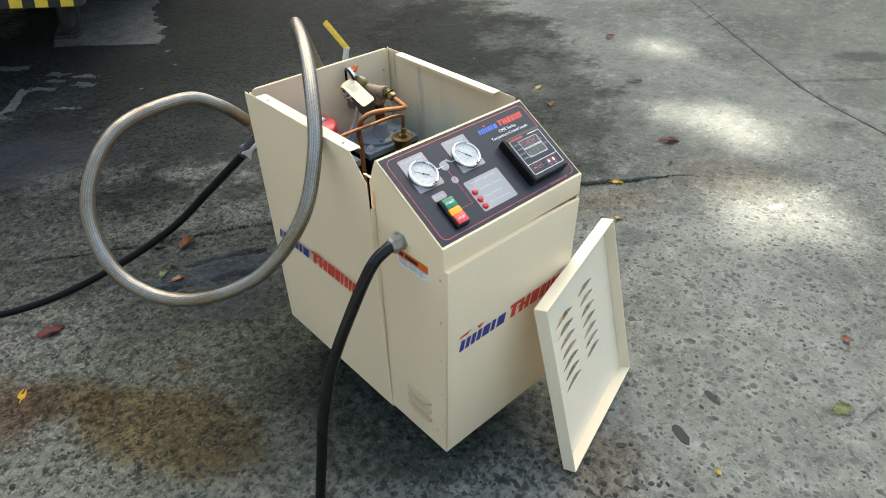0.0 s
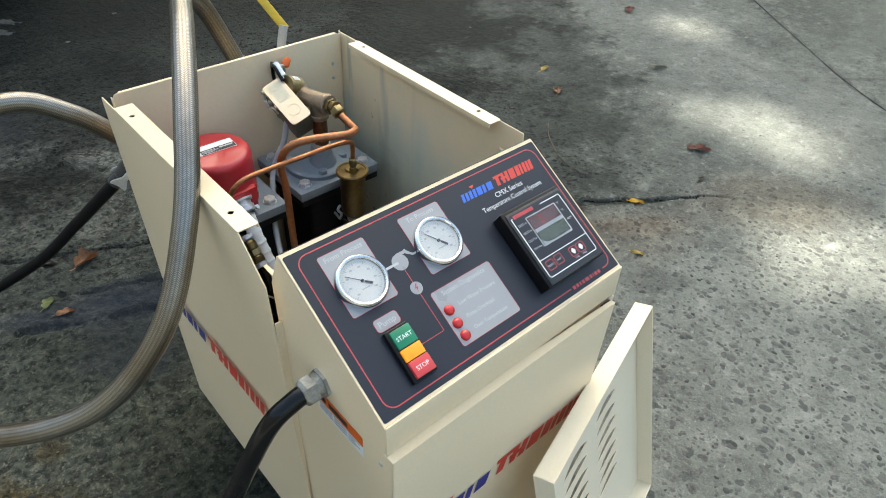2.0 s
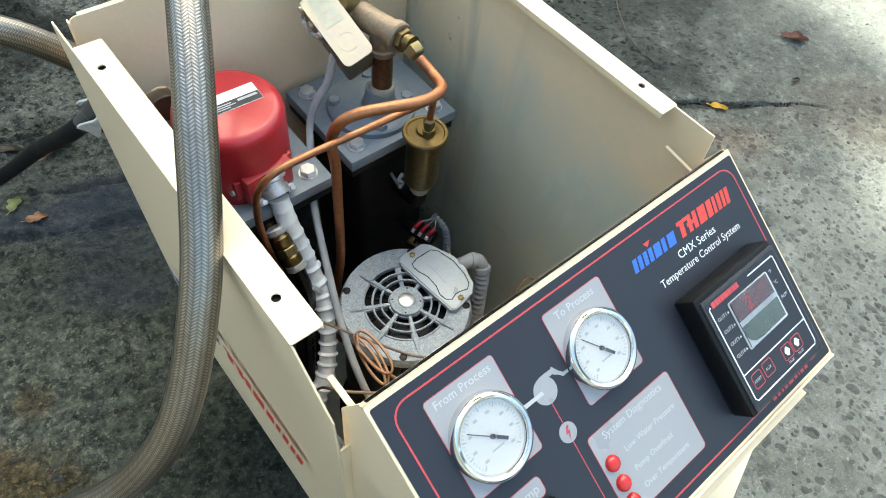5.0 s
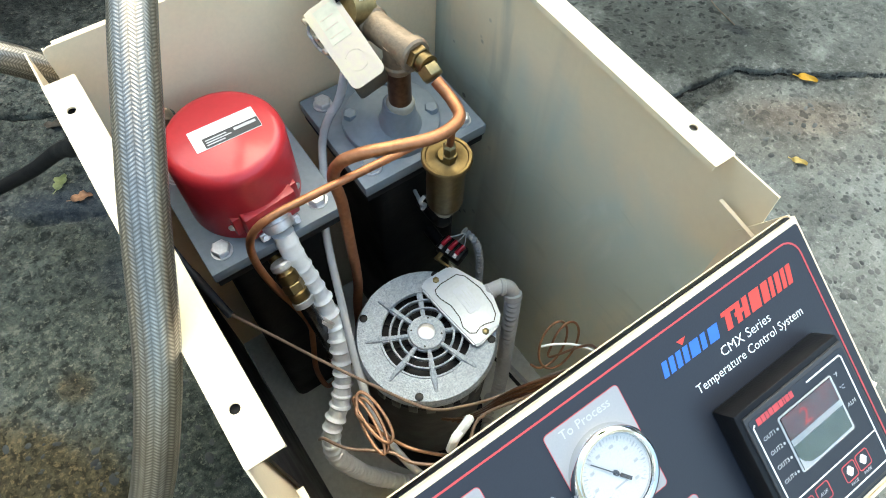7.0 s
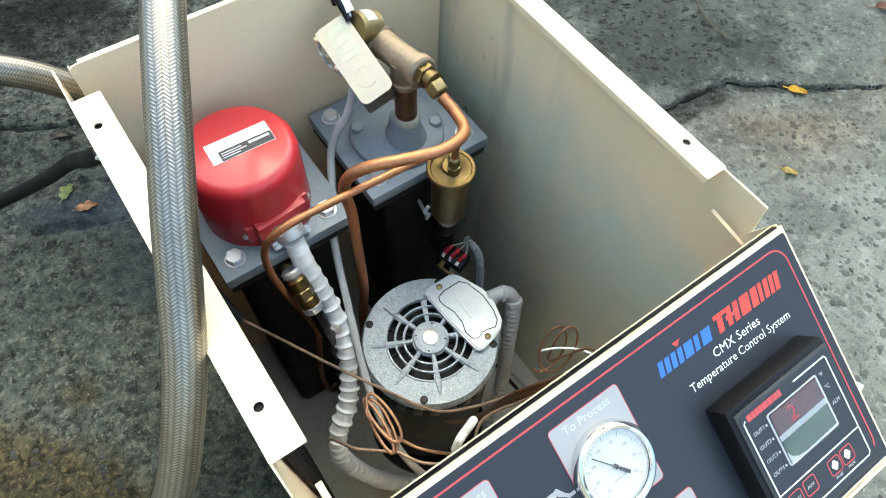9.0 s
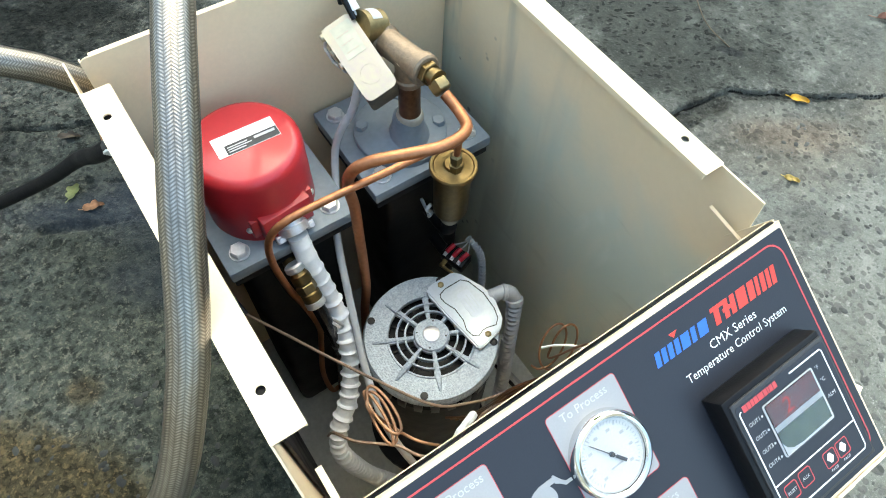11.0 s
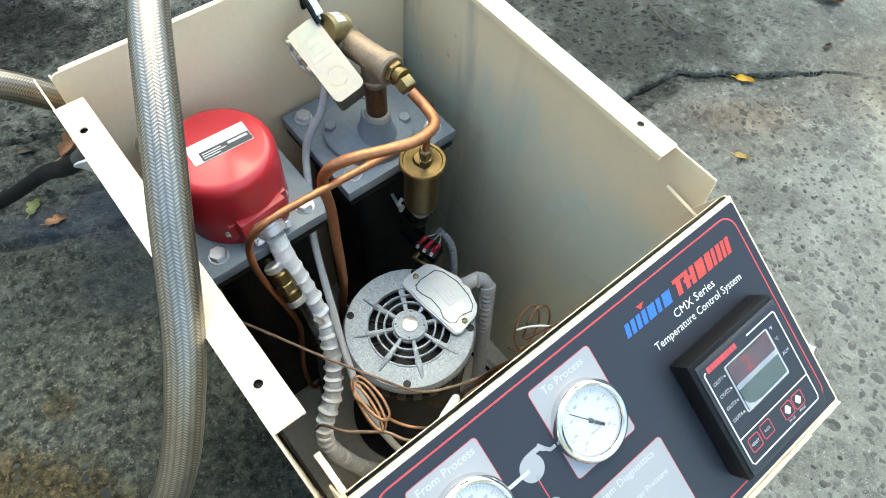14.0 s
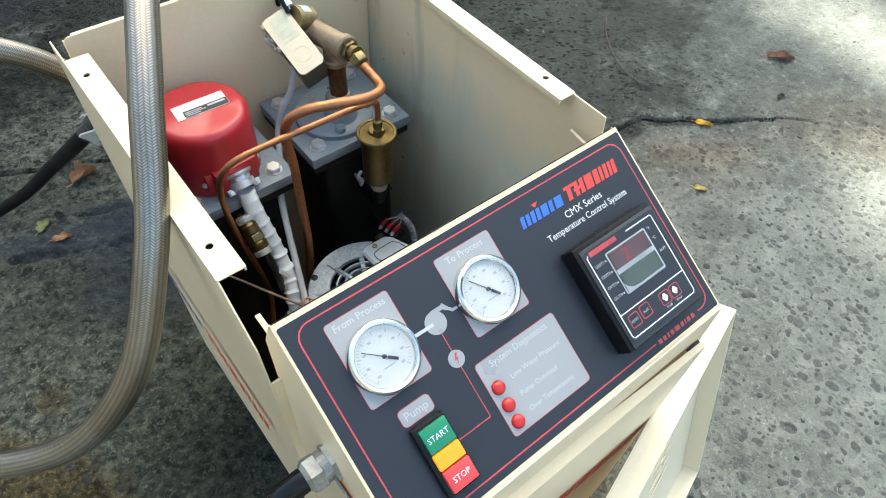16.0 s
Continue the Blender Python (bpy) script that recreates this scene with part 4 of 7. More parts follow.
P = on_panel
for cx, word in ((0.0622, "From Process"), (0.1687, "To Process")):
    print_plate("gauge_field", round_rect(cx - 0.0292, 0.1085, cx + 0.0298, 0.183, 0.003), PLATE_GREY, panel, 0.0, [circle(cx, 0.139, 0.0195, 20)])
    lettering("gauge_caption", word, 0.0086, P(cx + 0.0005, 0.1738, 0.0003), PALE_PRINT, panel, "CENTER")
print_plate("diagnostics_field", round_rect(0.1235, 0.0232, 0.2125, 0.0915, 0.0035), PLATE_GREY, panel)
lettering("diagnostics_caption", "System Diagnostics", 0.0083, P(0.1365, 0.0825, 0.0003), PALE_PRINT, panel)
for v, word in ((0.0645, "Low Water Pressure"), (0.0480, "Pump Overload"), (0.0330, "Over Temperature")):
    lettering("lamp_caption", word, 0.0066, P(0.1475, v, 0.0003), PALE_PRINT, panel)
print_plate("pump_field", round_rect(0.0480, 0.0820, 0.0782, 0.0965, 0.004), PLATE_GREY, panel)
lettering("pump_caption", "Pump", 0.0098, P(0.0631, 0.0861, 0.0003), PALE_PRINT, panel, "CENTER")

# pump symbol between the gauges, and the control line down to the switch
print_plate("pump_symbol", circle(0.1145, 0.1385, 0.0098, 28), PLATE_GREY, panel)
print_plate("inlet_line", [(0.0915, 0.1372), (0.112, 0.1372), (0.112, 0.1400), (0.0915, 0.1400)], PALE_PRINT, panel, 0.0002)
print_plate("outlet_line", [(0.1145, 0.1450), (0.1262, 0.1450), (0.1262, 0.1488), (0.1145, 0.1488)], PLATE_GREY, panel, 0.0001)
print_plate("outlet_line", [(0.1262, 0.1442), (0.1300, 0.1415), (0.1325, 0.1390), (0.1380, 0.1390), (0.1380, 0.1412), (0.1338, 0.1414), (0.1312, 0.1440), (0.1275, 0.1496), (0.1262, 0.1496)], PLATE_GREY, panel, 0.0001)
ring_line("control_line", [(0.1142, 0.1285), (0.1142, 0.1120)], 0.0008, RED_LINE, P(0, 0, 0), panel, False)
print_plate("power_symbol", circle(0.1142, 0.1048, 0.0074, 24), PLATE_GREY, panel)
print_plate("power_bolt", [(0.1150, 0.1095), (0.1120, 0.1040), (0.1142, 0.1046), (0.1132, 0.0996), (0.1165, 0.1062), (0.1143, 0.1056), (0.1172, 0.1095)], RED_LINE, panel, 0.0003)
ring_line("control_line", [(0.1142, 0.0974), (0.1142, 0.0500)], 0.0008, RED_LINE, P(0, 0, 0), panel, False)
ring_line("control_line", [(0.1142, 0.0500), (0.0815, 0.0500)], 0.0008, RED_LINE, P(0, 0, 0), panel, False)

# maker's mark as plain slanted blocks
def slab_mark(name, u0, widths, height, gap, slant, mat, m, parent, notch=()):
    u = u0
    for i, w in enumerate(widths):
        if mat is None:
            continue
        bm = bmesh.new()
        s = slant * height
        out = [(u, 0), (u + w, 0), (u + w + s, height), (u + s, height)]
        if i in notch:
            out = [(u, 0), (u + w * 0.3, 0), (u + w * 0.3 + s * 0.55, height * 0.55), (u + w * 0.7 + s * 0.55, height * 0.55), (u + w * 0.7, 0), (u + w, 0), (u + w + s, height), (u + s, height)]
        flat(bm, out, (), 0.0002, m)
        part(name, bm, mat, parent, smooth=False)
        u += w + gap
    return u


def maker_mark(m, scale, blue, parent):
    """The maker's mark: slanted blue bars, taller red bars and a red wedge."""
    k = scale
    for name, mat, height, bars in (
        ("blue_bar", blue, 0.0098, ((0.0, 0.0042), (0.0060, 0.0040), (0.0118, 0.0042), (0.0178, 0.0042), (0.0238, 0.0075), (0.0332, 0.0042), (0.0400, 0.0085))),
        ("red_bar", RED_LOGO, 0.0128, ((0.0560, 0.0050), (0.0655, 0.0044), (0.0722, 0.0046), (0.0788, 0.0092), (0.0900, 0.0062), (0.0978, 0.0034), (0.1032, 0.0044), (0.1092, 0.0036), (0.1142, 0.0044))),
    ):
        for u, w in bars:
            bm = bmesh.new()
            s = 0.25 * height
            flat(bm, [(u * k, 0), ((u + w) * k, 0), ((u + w + s) * k, height * k), ((u + s) * k, height * k)], (), 0.0002, m)
            part(name, bm, mat, parent, smooth=False)
    for u0, u1, v0 in ((0.0530, 0.0665, 0.0100), (0.0640, 0.0760, 0.0048)):
        bm = bmesh.new()
        s = 0.25 * v0
        flat(bm, [((u0 + s) * k, v0 * k), ((u1 + s) * k, v0 * k), ((u1 + s + 0.0007) * k, (v0 + 0.0028) * k), ((u0 + s + 0.0007) * k, (v0 + 0.0028) * k)], (), 0.00025, m)
        part("red_bar", bm, RED_LOGO, parent, smooth=False)
    bm = bmesh.new()
    flat(bm, [(0.0215 * k, 0.0112 * k), (0.0262 * k, 0.0150 * k), (0.0185 * k, 0.0150 * k)], (), 0.0002, m)
    part("red_wedge", bm, RED_LOGO, parent, smooth=False)


maker_mark(P(0.2305, 0.1655, 0.0), 1.04, BLUE_LOGO, panel)
lettering("title", "CMX Series", 0.0098, P(0.3000, 0.1530, 0.0), WHITE_PRINT, panel, "CENTER")
lettering("title", "Temperature Control System", 0.0092, P(0.2990, 0.1425, 0.0), WHITE_PRINT, panel, "CENTER", 0.93)
slab_mark("maker_word", 0.2945, [0.0045, 0.0040, 0.0026, 0.0042, 0.0066, 0.0040, 0.0014, 0.0042, 0.0040], 0.0044, 0.0020, 0.0, RED_LINE, P(0, 0.0078, 0.0), panel)


def gauge(cx, cy, needle):
    bm = bmesh.new()
    c = P(cx, cy, 0)
    # body behind the panel and dial
    lathe(bm, c @ Vector((0, 0, -0.02)), c @ Vector((0, 0, 1)), [(0, 0.019), (0.0203, 0.019), (0.0203, 0.0268), (0.0240, 0.0268)], 36)
    g = part("pressure_gauge", bm, DIAL, unit, "round white-faced pressure gauge with a chrome bezel")
    bm = bmesh.new()
    prof = [(0.0003, 0.0269), (0.0003, 0.0300), (0.006, 0.0300), (0.0085, 0.0290), (0.0096, 0.0273), (0.0090, 0.0256), (0.0068, 0.0244), (0.0042, 0.0242)]
    a = c @ Vector((0, 0, 0))
    d = (c @ Vector((0, 0, 1))) - a
    q = d.to_track_quat("Z", "Y").to_matrix()
    n = 40
    rings = [[bm.verts.new(a + d * h + q @ Vector((r * math.cos(2 * math.pi * k / n), r * math.sin(2 * math.pi * k / n), 0))) for k in range(n)] for h, r in prof]
    for r0, r1 in zip(rings, rings[1:] + rings[:1]):
        for k in range(n):
            bm.faces.new((r0[k], r0[(k + 1) % n], r1[(k + 1) % n], r1[k]))
    part("bezel", bm, CHROME, g, "polished chrome bezel")
    bm = bmesh.new()
    for k in range(41):
        ang = radians(225 - 270 * k / 40)
        long = k % 5 == 0
        r0, r1 = (0.0190 if long else 0.0204), 0.0222
        w = 0.0005 if long else 0.00025
        box(bm, r0, r1, -w, w, 0.0040, 0.0042, 0, c @ pose(0, 0, 0, 0, 0, math.degrees(ang)))
    for k in range(8):
        ang = radians(225 - 270 * k / 7)
        box(bm, -0.0016, 0.0016, -0.0010, 0.0010, 0.0040, 0.0042, 0, c @ pose(0.0160 * math.cos(ang), 0.0160 * math.sin(ang), 0))
    box(bm, -0.005, 0.005, -0.0006, 0.0006, 0.0040, 0.0042, 0, c @ pose(0, -0.0085, 0))
    part("scale", bm, DIAL_PRINT, g, smooth=False)
    bm = bmesh.new()
    box(bm, -0.010, 0.0190, -0.00035, 0.00035, 0.0052, 0.0057, 0, c @ pose(0, 0, 0, 0, 0, needle))
    box(bm, -0.0115, -0.003, -0.0012, 0.0012, 0.0052, 0.0057, 0, c @ pose(0, 0, 0, 0, 0, needle))
    lathe(bm, c @ Vector((0, 0, 0.004)), c @ Vector((0, 0, 1)), [(0, 0.0018), (0.0022, 0.0016)], 12)
    part("needle", bm, NEEDLE, g, smooth=False)
    bm = bmesh.new()
    lathe(bm, c @ Vector((0, 0, 0.0062)), c @ Vector((0, 0, 1)), [(0, 0.0254), (0.001, 0.0252)], 32)
    lens = part("lens", bm, GLASS, g, "clear lens")
    lens.visible_shadow = False
    return g


gauge(0.0622, 0.139, 141)
gauge(0.1687, 0.139, 130)

# pump switch
bm = bmesh.new()
box(bm, 0.0485, 0.0795, 0.0190, 0.0795, 0.0, 0.0085, 0.0018, P(0, 0, 0))
switch = part("pump_switch", bm, BLACK_PLASTIC, unit, "black switch with green, amber and red keys")
for name, v0, v1, mat, word, h in (("start_key", 0.0560, 0.0765, GREEN_BTN, "START", 0.0035), ("lamp", 0.0415, 0.0550, AMBER, "", 0.0035), ("stop_key", 0.0220, 0.0405, RED_BTN, "STOP", 0.0045)):
    bm = bmesh.new()
    box(bm, 0.0525, 0.0775, v0, v1, 0.0075, 0.0085 + h, 0.001, P(0, 0, 0))
    key = part(name, bm, mat, switch)
    if word:
        lettering("key_word", word, 0.0068, P(0.0650, (v0 + v1) / 2 - 0.0024, 0.0086 + h), WHITE_PRINT, switch, "CENTER")

# three red indicator lamps
for v in (0.0655, 0.0488, 0.0332):
    bm = bmesh.new()
    c = P(0.1327, v, 0)
    lathe(bm, c @ Vector((0, 0, 0)), c @ Vector((0, 0, 1)), [(0, 0.0062), (0.0012, 0.0062), (0.003, 0.0057), (0.0044, 0.0042), (0.005, 0.0018)], 20)
    part("indicator_lamp", bm, RED_LENS, unit, "round red indicator lens")

# temperature controller, standing proud of the panel
bm = bmesh.new()
box(bm, 0.2490, 0.3490, 0.0245, 0.1285, 0.0, 0.0205, 0.0020, P(0, 0, 0))
ctrl = part("temperature_controller", bm, BLACK_PLASTIC, unit, "square black digital temperature controller with a membrane front")
bm = bmesh.new()
box(bm, 0.2530, 0.3482, 0.0262, 0.1240, 0.0195, 0.0225, 0.0012, P(0, 0, 0))
part("bezel", bm, DARK_PLASTIC, ctrl, "dark grey bezel")
bm = bmesh.new()
flat(bm, round_rect(0.2550, 0.0290, 0.3462, 0.1212, 0.003), (), 0.0003, P(0, 0, 0.0225))
part("membrane", bm, OVERLAY, ctrl)
F0 = 0.0228
ring_line("white_line", [(0.2590, 0.1170), (0.2570, 0.1155), (0.2570, 0.0370), (0.2590, 0.0345), (0.3400, 0.0345), (0.3418, 0.0370), (0.3418, 0.1155), (0.3405, 0.1170), (0.3080, 0.1170)], 0.0011, WHITE_PRINT, P(0, 0, F0), ctrl, False)
ring_line("white_line", [(0.2570, 0.0575), (0.3418, 0.0575)], 0.0010, WHITE_PRINT, P(0, 0, F0), ctrl, False)
bm = bmesh.new()
flat(bm, round_rect(0.2755, 0.0690, 0.3275, 0.1105, 0.002), [], 0.0003, P(0, 0, F0))
disp = part("display_frame", bm, GREY_PLASTIC, ctrl)
bm = bmesh.new()
flat(bm, [(0.2775, 0.0925), (0.3255, 0.0925), (0.3255, 0.1090), (0.2775, 0.1090)], (), 0.0003, P(0, 0, F0 + 0.0003))
part("red_display", bm, DISPLAY_RED, ctrl)
bm = bmesh.new()
flat(bm, [(0.2775, 0.0800), (0.2800, 0.0752), (0.2850, 0.0722), (0.2940, 0.0710), (0.3255, 0.0715), (0.3255, 0.0880), (0.2775, 0.0880)], (), 0.0003, P(0, 0, F0 + 0.0003))
part("green_display", bm, DISPLAY_GREEN, ctrl)
lettering("digit", "2", 0.0165, P(0.2960, 0.0948, F0 + 0.0006), LED_RED, ctrl, "CENTER")
bm = bmesh.new()
flat(bm, round_rect(0.2765, 0.0700, 0.3265, 0.1098, 0.0015), (), 0.0008, P(0, 0, F0 + 0.0011))
pane = part("window_pane", bm, GLASS, ctrl, "clear display window")
pane.visible_shadow = False
slab_mark("maker_word", 0.2610, [0.0040, 0.0030, 0.0026, 0.0034, 0.0050, 0.0032, 0.0014, 0.0032, 0.0032], 0.0046, 0.0006, 0.0, RED_LINE, P(0, 0.1148, F0), ctrl)
for k, word in enumerate(("OUT1", "OUT2", "OUT3", "OUT4")):
    lettering("output_caption", word, 0.0042, P(0.2600, 0.1035 - 0.0108 * k, F0), PALE_PRINT, ctrl)
    bm = bmesh.new()
    flat(bm, circle(0.2728, 0.1047 - 0.0108 * k, 0.0009, 10), (), 0.0002, P(0, 0, F0))
    part("output_dot", bm, PALE_PRINT, ctrl, smooth=False)
for v, word in ((0.1060, "°F"), (0.0960, "°C"), (0.0830, "ALM")):
    lettering("unit_caption", word, 0.0042, P(0.3300, v, F0), PALE_PRINT, ctrl)
for u, v, word, key in ((0.2625, 0.0415, "RESET", 0), (0.2775, 0.0425, "AUX", 0), (0.3030, 0.0410, "", 1), (0.3165, 0.0410, "", 1)):
    ring_line("key_outline", round_rect(u, v, u + 0.0118, v + 0.0118, 0.002), 0.0007, RED_LINE, P(0, 0, F0), ctrl)
    if word:
        lettering("key_caption", word, 0.0034, P(u + 0.0059, v + 0.0045, F0), PALE_PRINT, ctrl, "CENTER")
    else:
        bm = bmesh.new()
        flat(bm, [(u + 0.0059 + 0.0034 * c, v + 0.0062 + 0.0036 * s) for c, s in ((1, 0), (0.25, 1), (-0.25, 1), (-1, 0), (-0.25, -1), (0.25, -1))], (), 0.0003, P(0, 0, F0))
        part("arrow_key", bm, WHITE_PRINT, ctrl, smooth=False)
        lettering("key_caption", "PAGE", 0.0030, P(u + 0.0059, v - 0.0036, F0), PALE_PRINT, ctrl, "CENTER")
# screws at the panel's edge
for v in (0.0200, 0.0745):
    bm = bmesh.new()
    c = pose(W, 0, 0) @ P(0, v, -0.004)
    lathe(bm, c @ Vector((-0.001, 0, 0)), c @ Vector((1, 0, 0)), [(0, 0.0026), (0.0022, 0.0026), (0.0032, 0.0012)], 12)
    part("side_screw", bm, ZINC_DULL, unit)

# marks on the sheet metal
maker_mark(on_front(0.030, 0.402, 0.0106), 2.62, BLUE_DARK, door)
bm = bmesh.new()
flat(bm, [(0.030, 0.437), (0.052, 0.437), (0.064, 0.444), (0.032, 0.4405)], (), 0.0002, on_front(0, 0, 0.0106))
part("red_flash", bm, RED_LOGO, door, smooth=False)
left_panel = bpy.data.objects["left_side_panel"]
maker_mark(on_left(0.585, 0.400, 0.0, -0.0127) , 2.62, BLUE_DARK, left_panel)
# warning label on the cheek
for name, y0, y1, z0, z1, mat in (("warning_header", 0.128, 0.040, 0.5835, 0.601, ORANGE_PRINT), ("warning_text_field", 0.128, 0.040, 0.5645, 0.5835, WHITE_PRINT)):
    bm = bmesh.new()
    flat(bm, [(0, z0), (y0 - y1, z0), (y0 - y1, z1), (0, z1)], (), 0.0003, pose(-0.0002, y0, 0, 90, 0, -90))
    part(name, bm, mat, unit, smooth=False)
bm = bmesh.new()
for k in range(4):
    z = 0.5805 - 0.0038 * k
    for a, c in ((0.004, 0.030), (0.033, 0.058), (0.061, 0.083 - 0.009 * (k % 2))):
        flat(bm, [(a, z), (c, z), (c, z + 0.0016), (a, z + 0.0016)], (), 0.0002, pose(-0.0006, 0.128, 0, 90, 0, -90))
part("warning_lines", bm, PLATE_GREY, unit, smooth=False)
bm = bmesh.new()
for a, c in ((0.006, 0.018), (0.024, 0.060)):
    flat(bm, [(a, 0.588), (c, 0.588), (c, 0.596), (a, 0.596)], (), 0.0002, pose(-0.0006, 0.128, 0, 90, 0, -90))
part("warning_bar", bm, BLACK_PRINT, unit, smooth=False)

# cable gland
bm = bmesh.new()
lathe(bm, (0, 0.114, 0.623), (-1, 0.114, 0.623), [(0, 0.019), (0.004, 0.019)], 6)
lathe(bm, (-0.004, 0.114, 0.623), (-1, 0.114, 0.623), [(0, 0.0150), (0.008, 0.0150)], 20)
lathe(bm, (-0.011, 0.114, 0.623), (-1, 0.114, 0.623), [(0, 0.0160), (0.001, 0.0172), (0.012, 0.0172), (0.014, 0.0150), (0.016, 0.0125)], 6)
part("cable_gland", bm, ZINC_DULL, unit, "dull zinc cable gland", smooth=False)

# ---------------------------------------------------------------- the lid, leaning on the front
ex = Vector((0.961, 0.276, 0.0)).normalized()
ez = Vector((-0.0675, 0.2307, 0.9707))
ez = (ez - ex * ez.dot(ex)).normalized()
en = ez.cross(ex) * -1                      # out of the tray, towards the front
if en.y > 0:
    en = -en
LW, LH, LD = 0.385, 0.460, 0.030
LID = Matrix.Translation((0.229, -0.193, 0.0088)) @ Matrix((ex, ez, en)).transposed().to_4x4()
lid = thing("louvred_lid", "cream steel lid with louvre slots leaning against the machine", "machine cover", (0.415, -0.13, 0.0))
slots = []
for u0 in (0.072, 0.193):
    for k in range(7):
        v = 0.352 - 0.0305 * k
        top = [(u0 + 0.092 * i / 10, v + 0.0160 * math.sin(math.pi * i / 10) ** 0.7) for i in range(11)]
        slots.append(top[::-1] + [(u0 + 0.092 * i / 10, v - 0.001 * math.sin(math.pi * i / 10)) for i in range(1, 10)])
bm = bmesh.new()
flat(bm, [(0, 0), (LW, 0), (LW, LH), (0, LH)], slots, T, LID @ pose(0, 0, -LD))
part("sheet", bm, CREAM_LID, lid)
for name, a in (("rim", (0, T, 0, LH)), ("rim", (LW - T, LW, 0, LH)), ("rim", (T, LW - T, 0, T)), ("rim", (T, LW - T, LH - T, LH))):
    bm = bmesh.new()
    box(bm, a[0], a[1], a[2], a[3], -LD + T, 0, 0.0005, LID, 1)
    part(name, bm, CREAM_LID, lid)
for loop in slots:
    u0, u1, v = loop[0][0], loop[10][0], loop[10][1]
    u0, u1 = min(u0, u1), max(u0, u1)
    bm = bmesh.new()
    n, mm = 10, 4
    rows = []
    for i in range(n + 1):
        w = math.sin(math.pi * i / n) ** 0.6
        u = u0 + (u1 - u0) * i / n
        rows.append([bm.verts.new(LID @ Vector((u, v + 0.0010 + 0.0175 * w * (1 - math.cos(math.pi / 2 * (j / mm))), -LD - 0.0085 * w * math.cos(math.pi / 2 * j / mm)))) for j in range(mm + 1)])
    for a, c in zip(rows, rows[1:]):
        for j in range(mm):
            if len({v_.co.to_tuple(6) for v_ in (a[j], a[j + 1], c[j + 1], c[j])}) > 2:
                bm.faces.new((a[j], a[j + 1], c[j + 1], c[j]))
    part("louvre_hood", bm, CREAM_LID, lid)

# ---------------------------------------------------------------- inside the machine
FLOOR = BASE + 0.006
PL = 0.593                                   # top of both flange plates


def tank(name, x0, x1, y0, y1, label):
    """A black upright vessel closed by a pair of square grey flanges."""
    t = thing(name, label, "tank", ((x0 + x1) / 2, (y0 + y1) / 2, FLOOR))
    cx, cy = (x0 + x1) / 2, (y0 + y1) / 2
    bm = bmesh.new()
    box(bm, cx - 0.056, cx + 0.056, cy - 0.056, cy + 0.056, FLOOR, PL - 0.026, 0.012, seg=3)
    part("vessel", bm, BLACK_IRON, t, "black painted vessel")
    bm = bmesh.new()
    box(bm, x0 + 0.002, x1 - 0.002, y0 + 0.002, y1 - 0.002, PL - 0.028, PL - 0.0165, 0.0015)
    part("lower_flange", bm, BLACK_IRON, t)
    bm = bmesh.new()
    box(bm, x0, x1, y0, y1, PL - 0.015, PL, 0.0015)
    part("top_flange", bm, GREY_PAINT, t, "square blue-grey flange plate")
    bm = bmesh.new()
    box(bm, x0 + 0.001, x1 - 0.001, y0 + 0.001, y1 - 0.001, PL - 0.0168, PL - 0.0148)
    part("gasket", bm, BLACK_PRINT, t)
    for i, (x, y) in enumerate(((x0 + 0.020, y0 + 0.020), (x1 - 0.020, y0 + 0.020), (x0 + 0.020, y1 - 0.018), (x1 - 0.020, y1 - 0.018))):
        bm = bmesh.new()
        hex_bolt(bm, x, y, PL - 0.0005, turn=i)
        part("bolt", bm, ZINC, t)
    return t


heater = tank("heater_tank", 0.022, 0.166, 0.464, 0.606, "black heater tank with square grey flange and red terminal cover")
cooler = tank("cooling_tank", 0.193, 0.347, 0.468, 0.608, "black cooling tank with bolted grey flange")

# red terminal cover on the heater
RX, RY, RR = 0.092, 0.535, 0.0555
bm = bmesh.new()
lathe(bm, (RX, RY, PL), (RX, RY, PL + 1), [(0, RR + 0.0005), (0.078, RR), (0.084, RR - 0.0012), (0.0885, RR - 0.0045), (0.0905, RR - 0.010), (0.0908, 0.001)], 56)
cover = part("terminal_cover", bm, RED_PAINT, heater, "round glossy red enamel cover")
ZT = PL + 0.0908
bm = bmesh.new()
flat(bm, round_rect(-0.031, -0.0142, 0.031, 0.0112, 0.001), (), 0.0010, pose(RX + 0.004, RY + 0.003, ZT - 0.0005, 0, 0, -2))
part("nameplate", bm, WHITE_PRINT, cover, "white nameplate with a dark band")
bm = bmesh.new()
flat(bm, round_rect(-0.022, -0.0138, 0.0306, -0.0020, 0.0008), (), 0.0002, pose(RX + 0.004, RY + 0.003, ZT + 0.0005, 0, 0, -2))
part("nameplate_band", bm, DARK_PLASTIC, cover)
bm = bmesh.new()
for a, c, z0, z1 in ((-0.020, 0.000, -0.0060, -0.0048), (-0.020, 0.004, -0.0088, -0.0076), (-0.020, -0.003, -0.0116, -0.0104), (0.007, 0.028, -0.0072, -0.0042)):
    flat(bm, [(a, z0), (c, z0), (c, z1), (a, z1)], (), 0.0002, pose(RX + 0.004, RY + 0.003, ZT + 0.0007, 0, 0, -2))
part("nameplate_bars", bm, PALE_PRINT, cover, smooth=False)
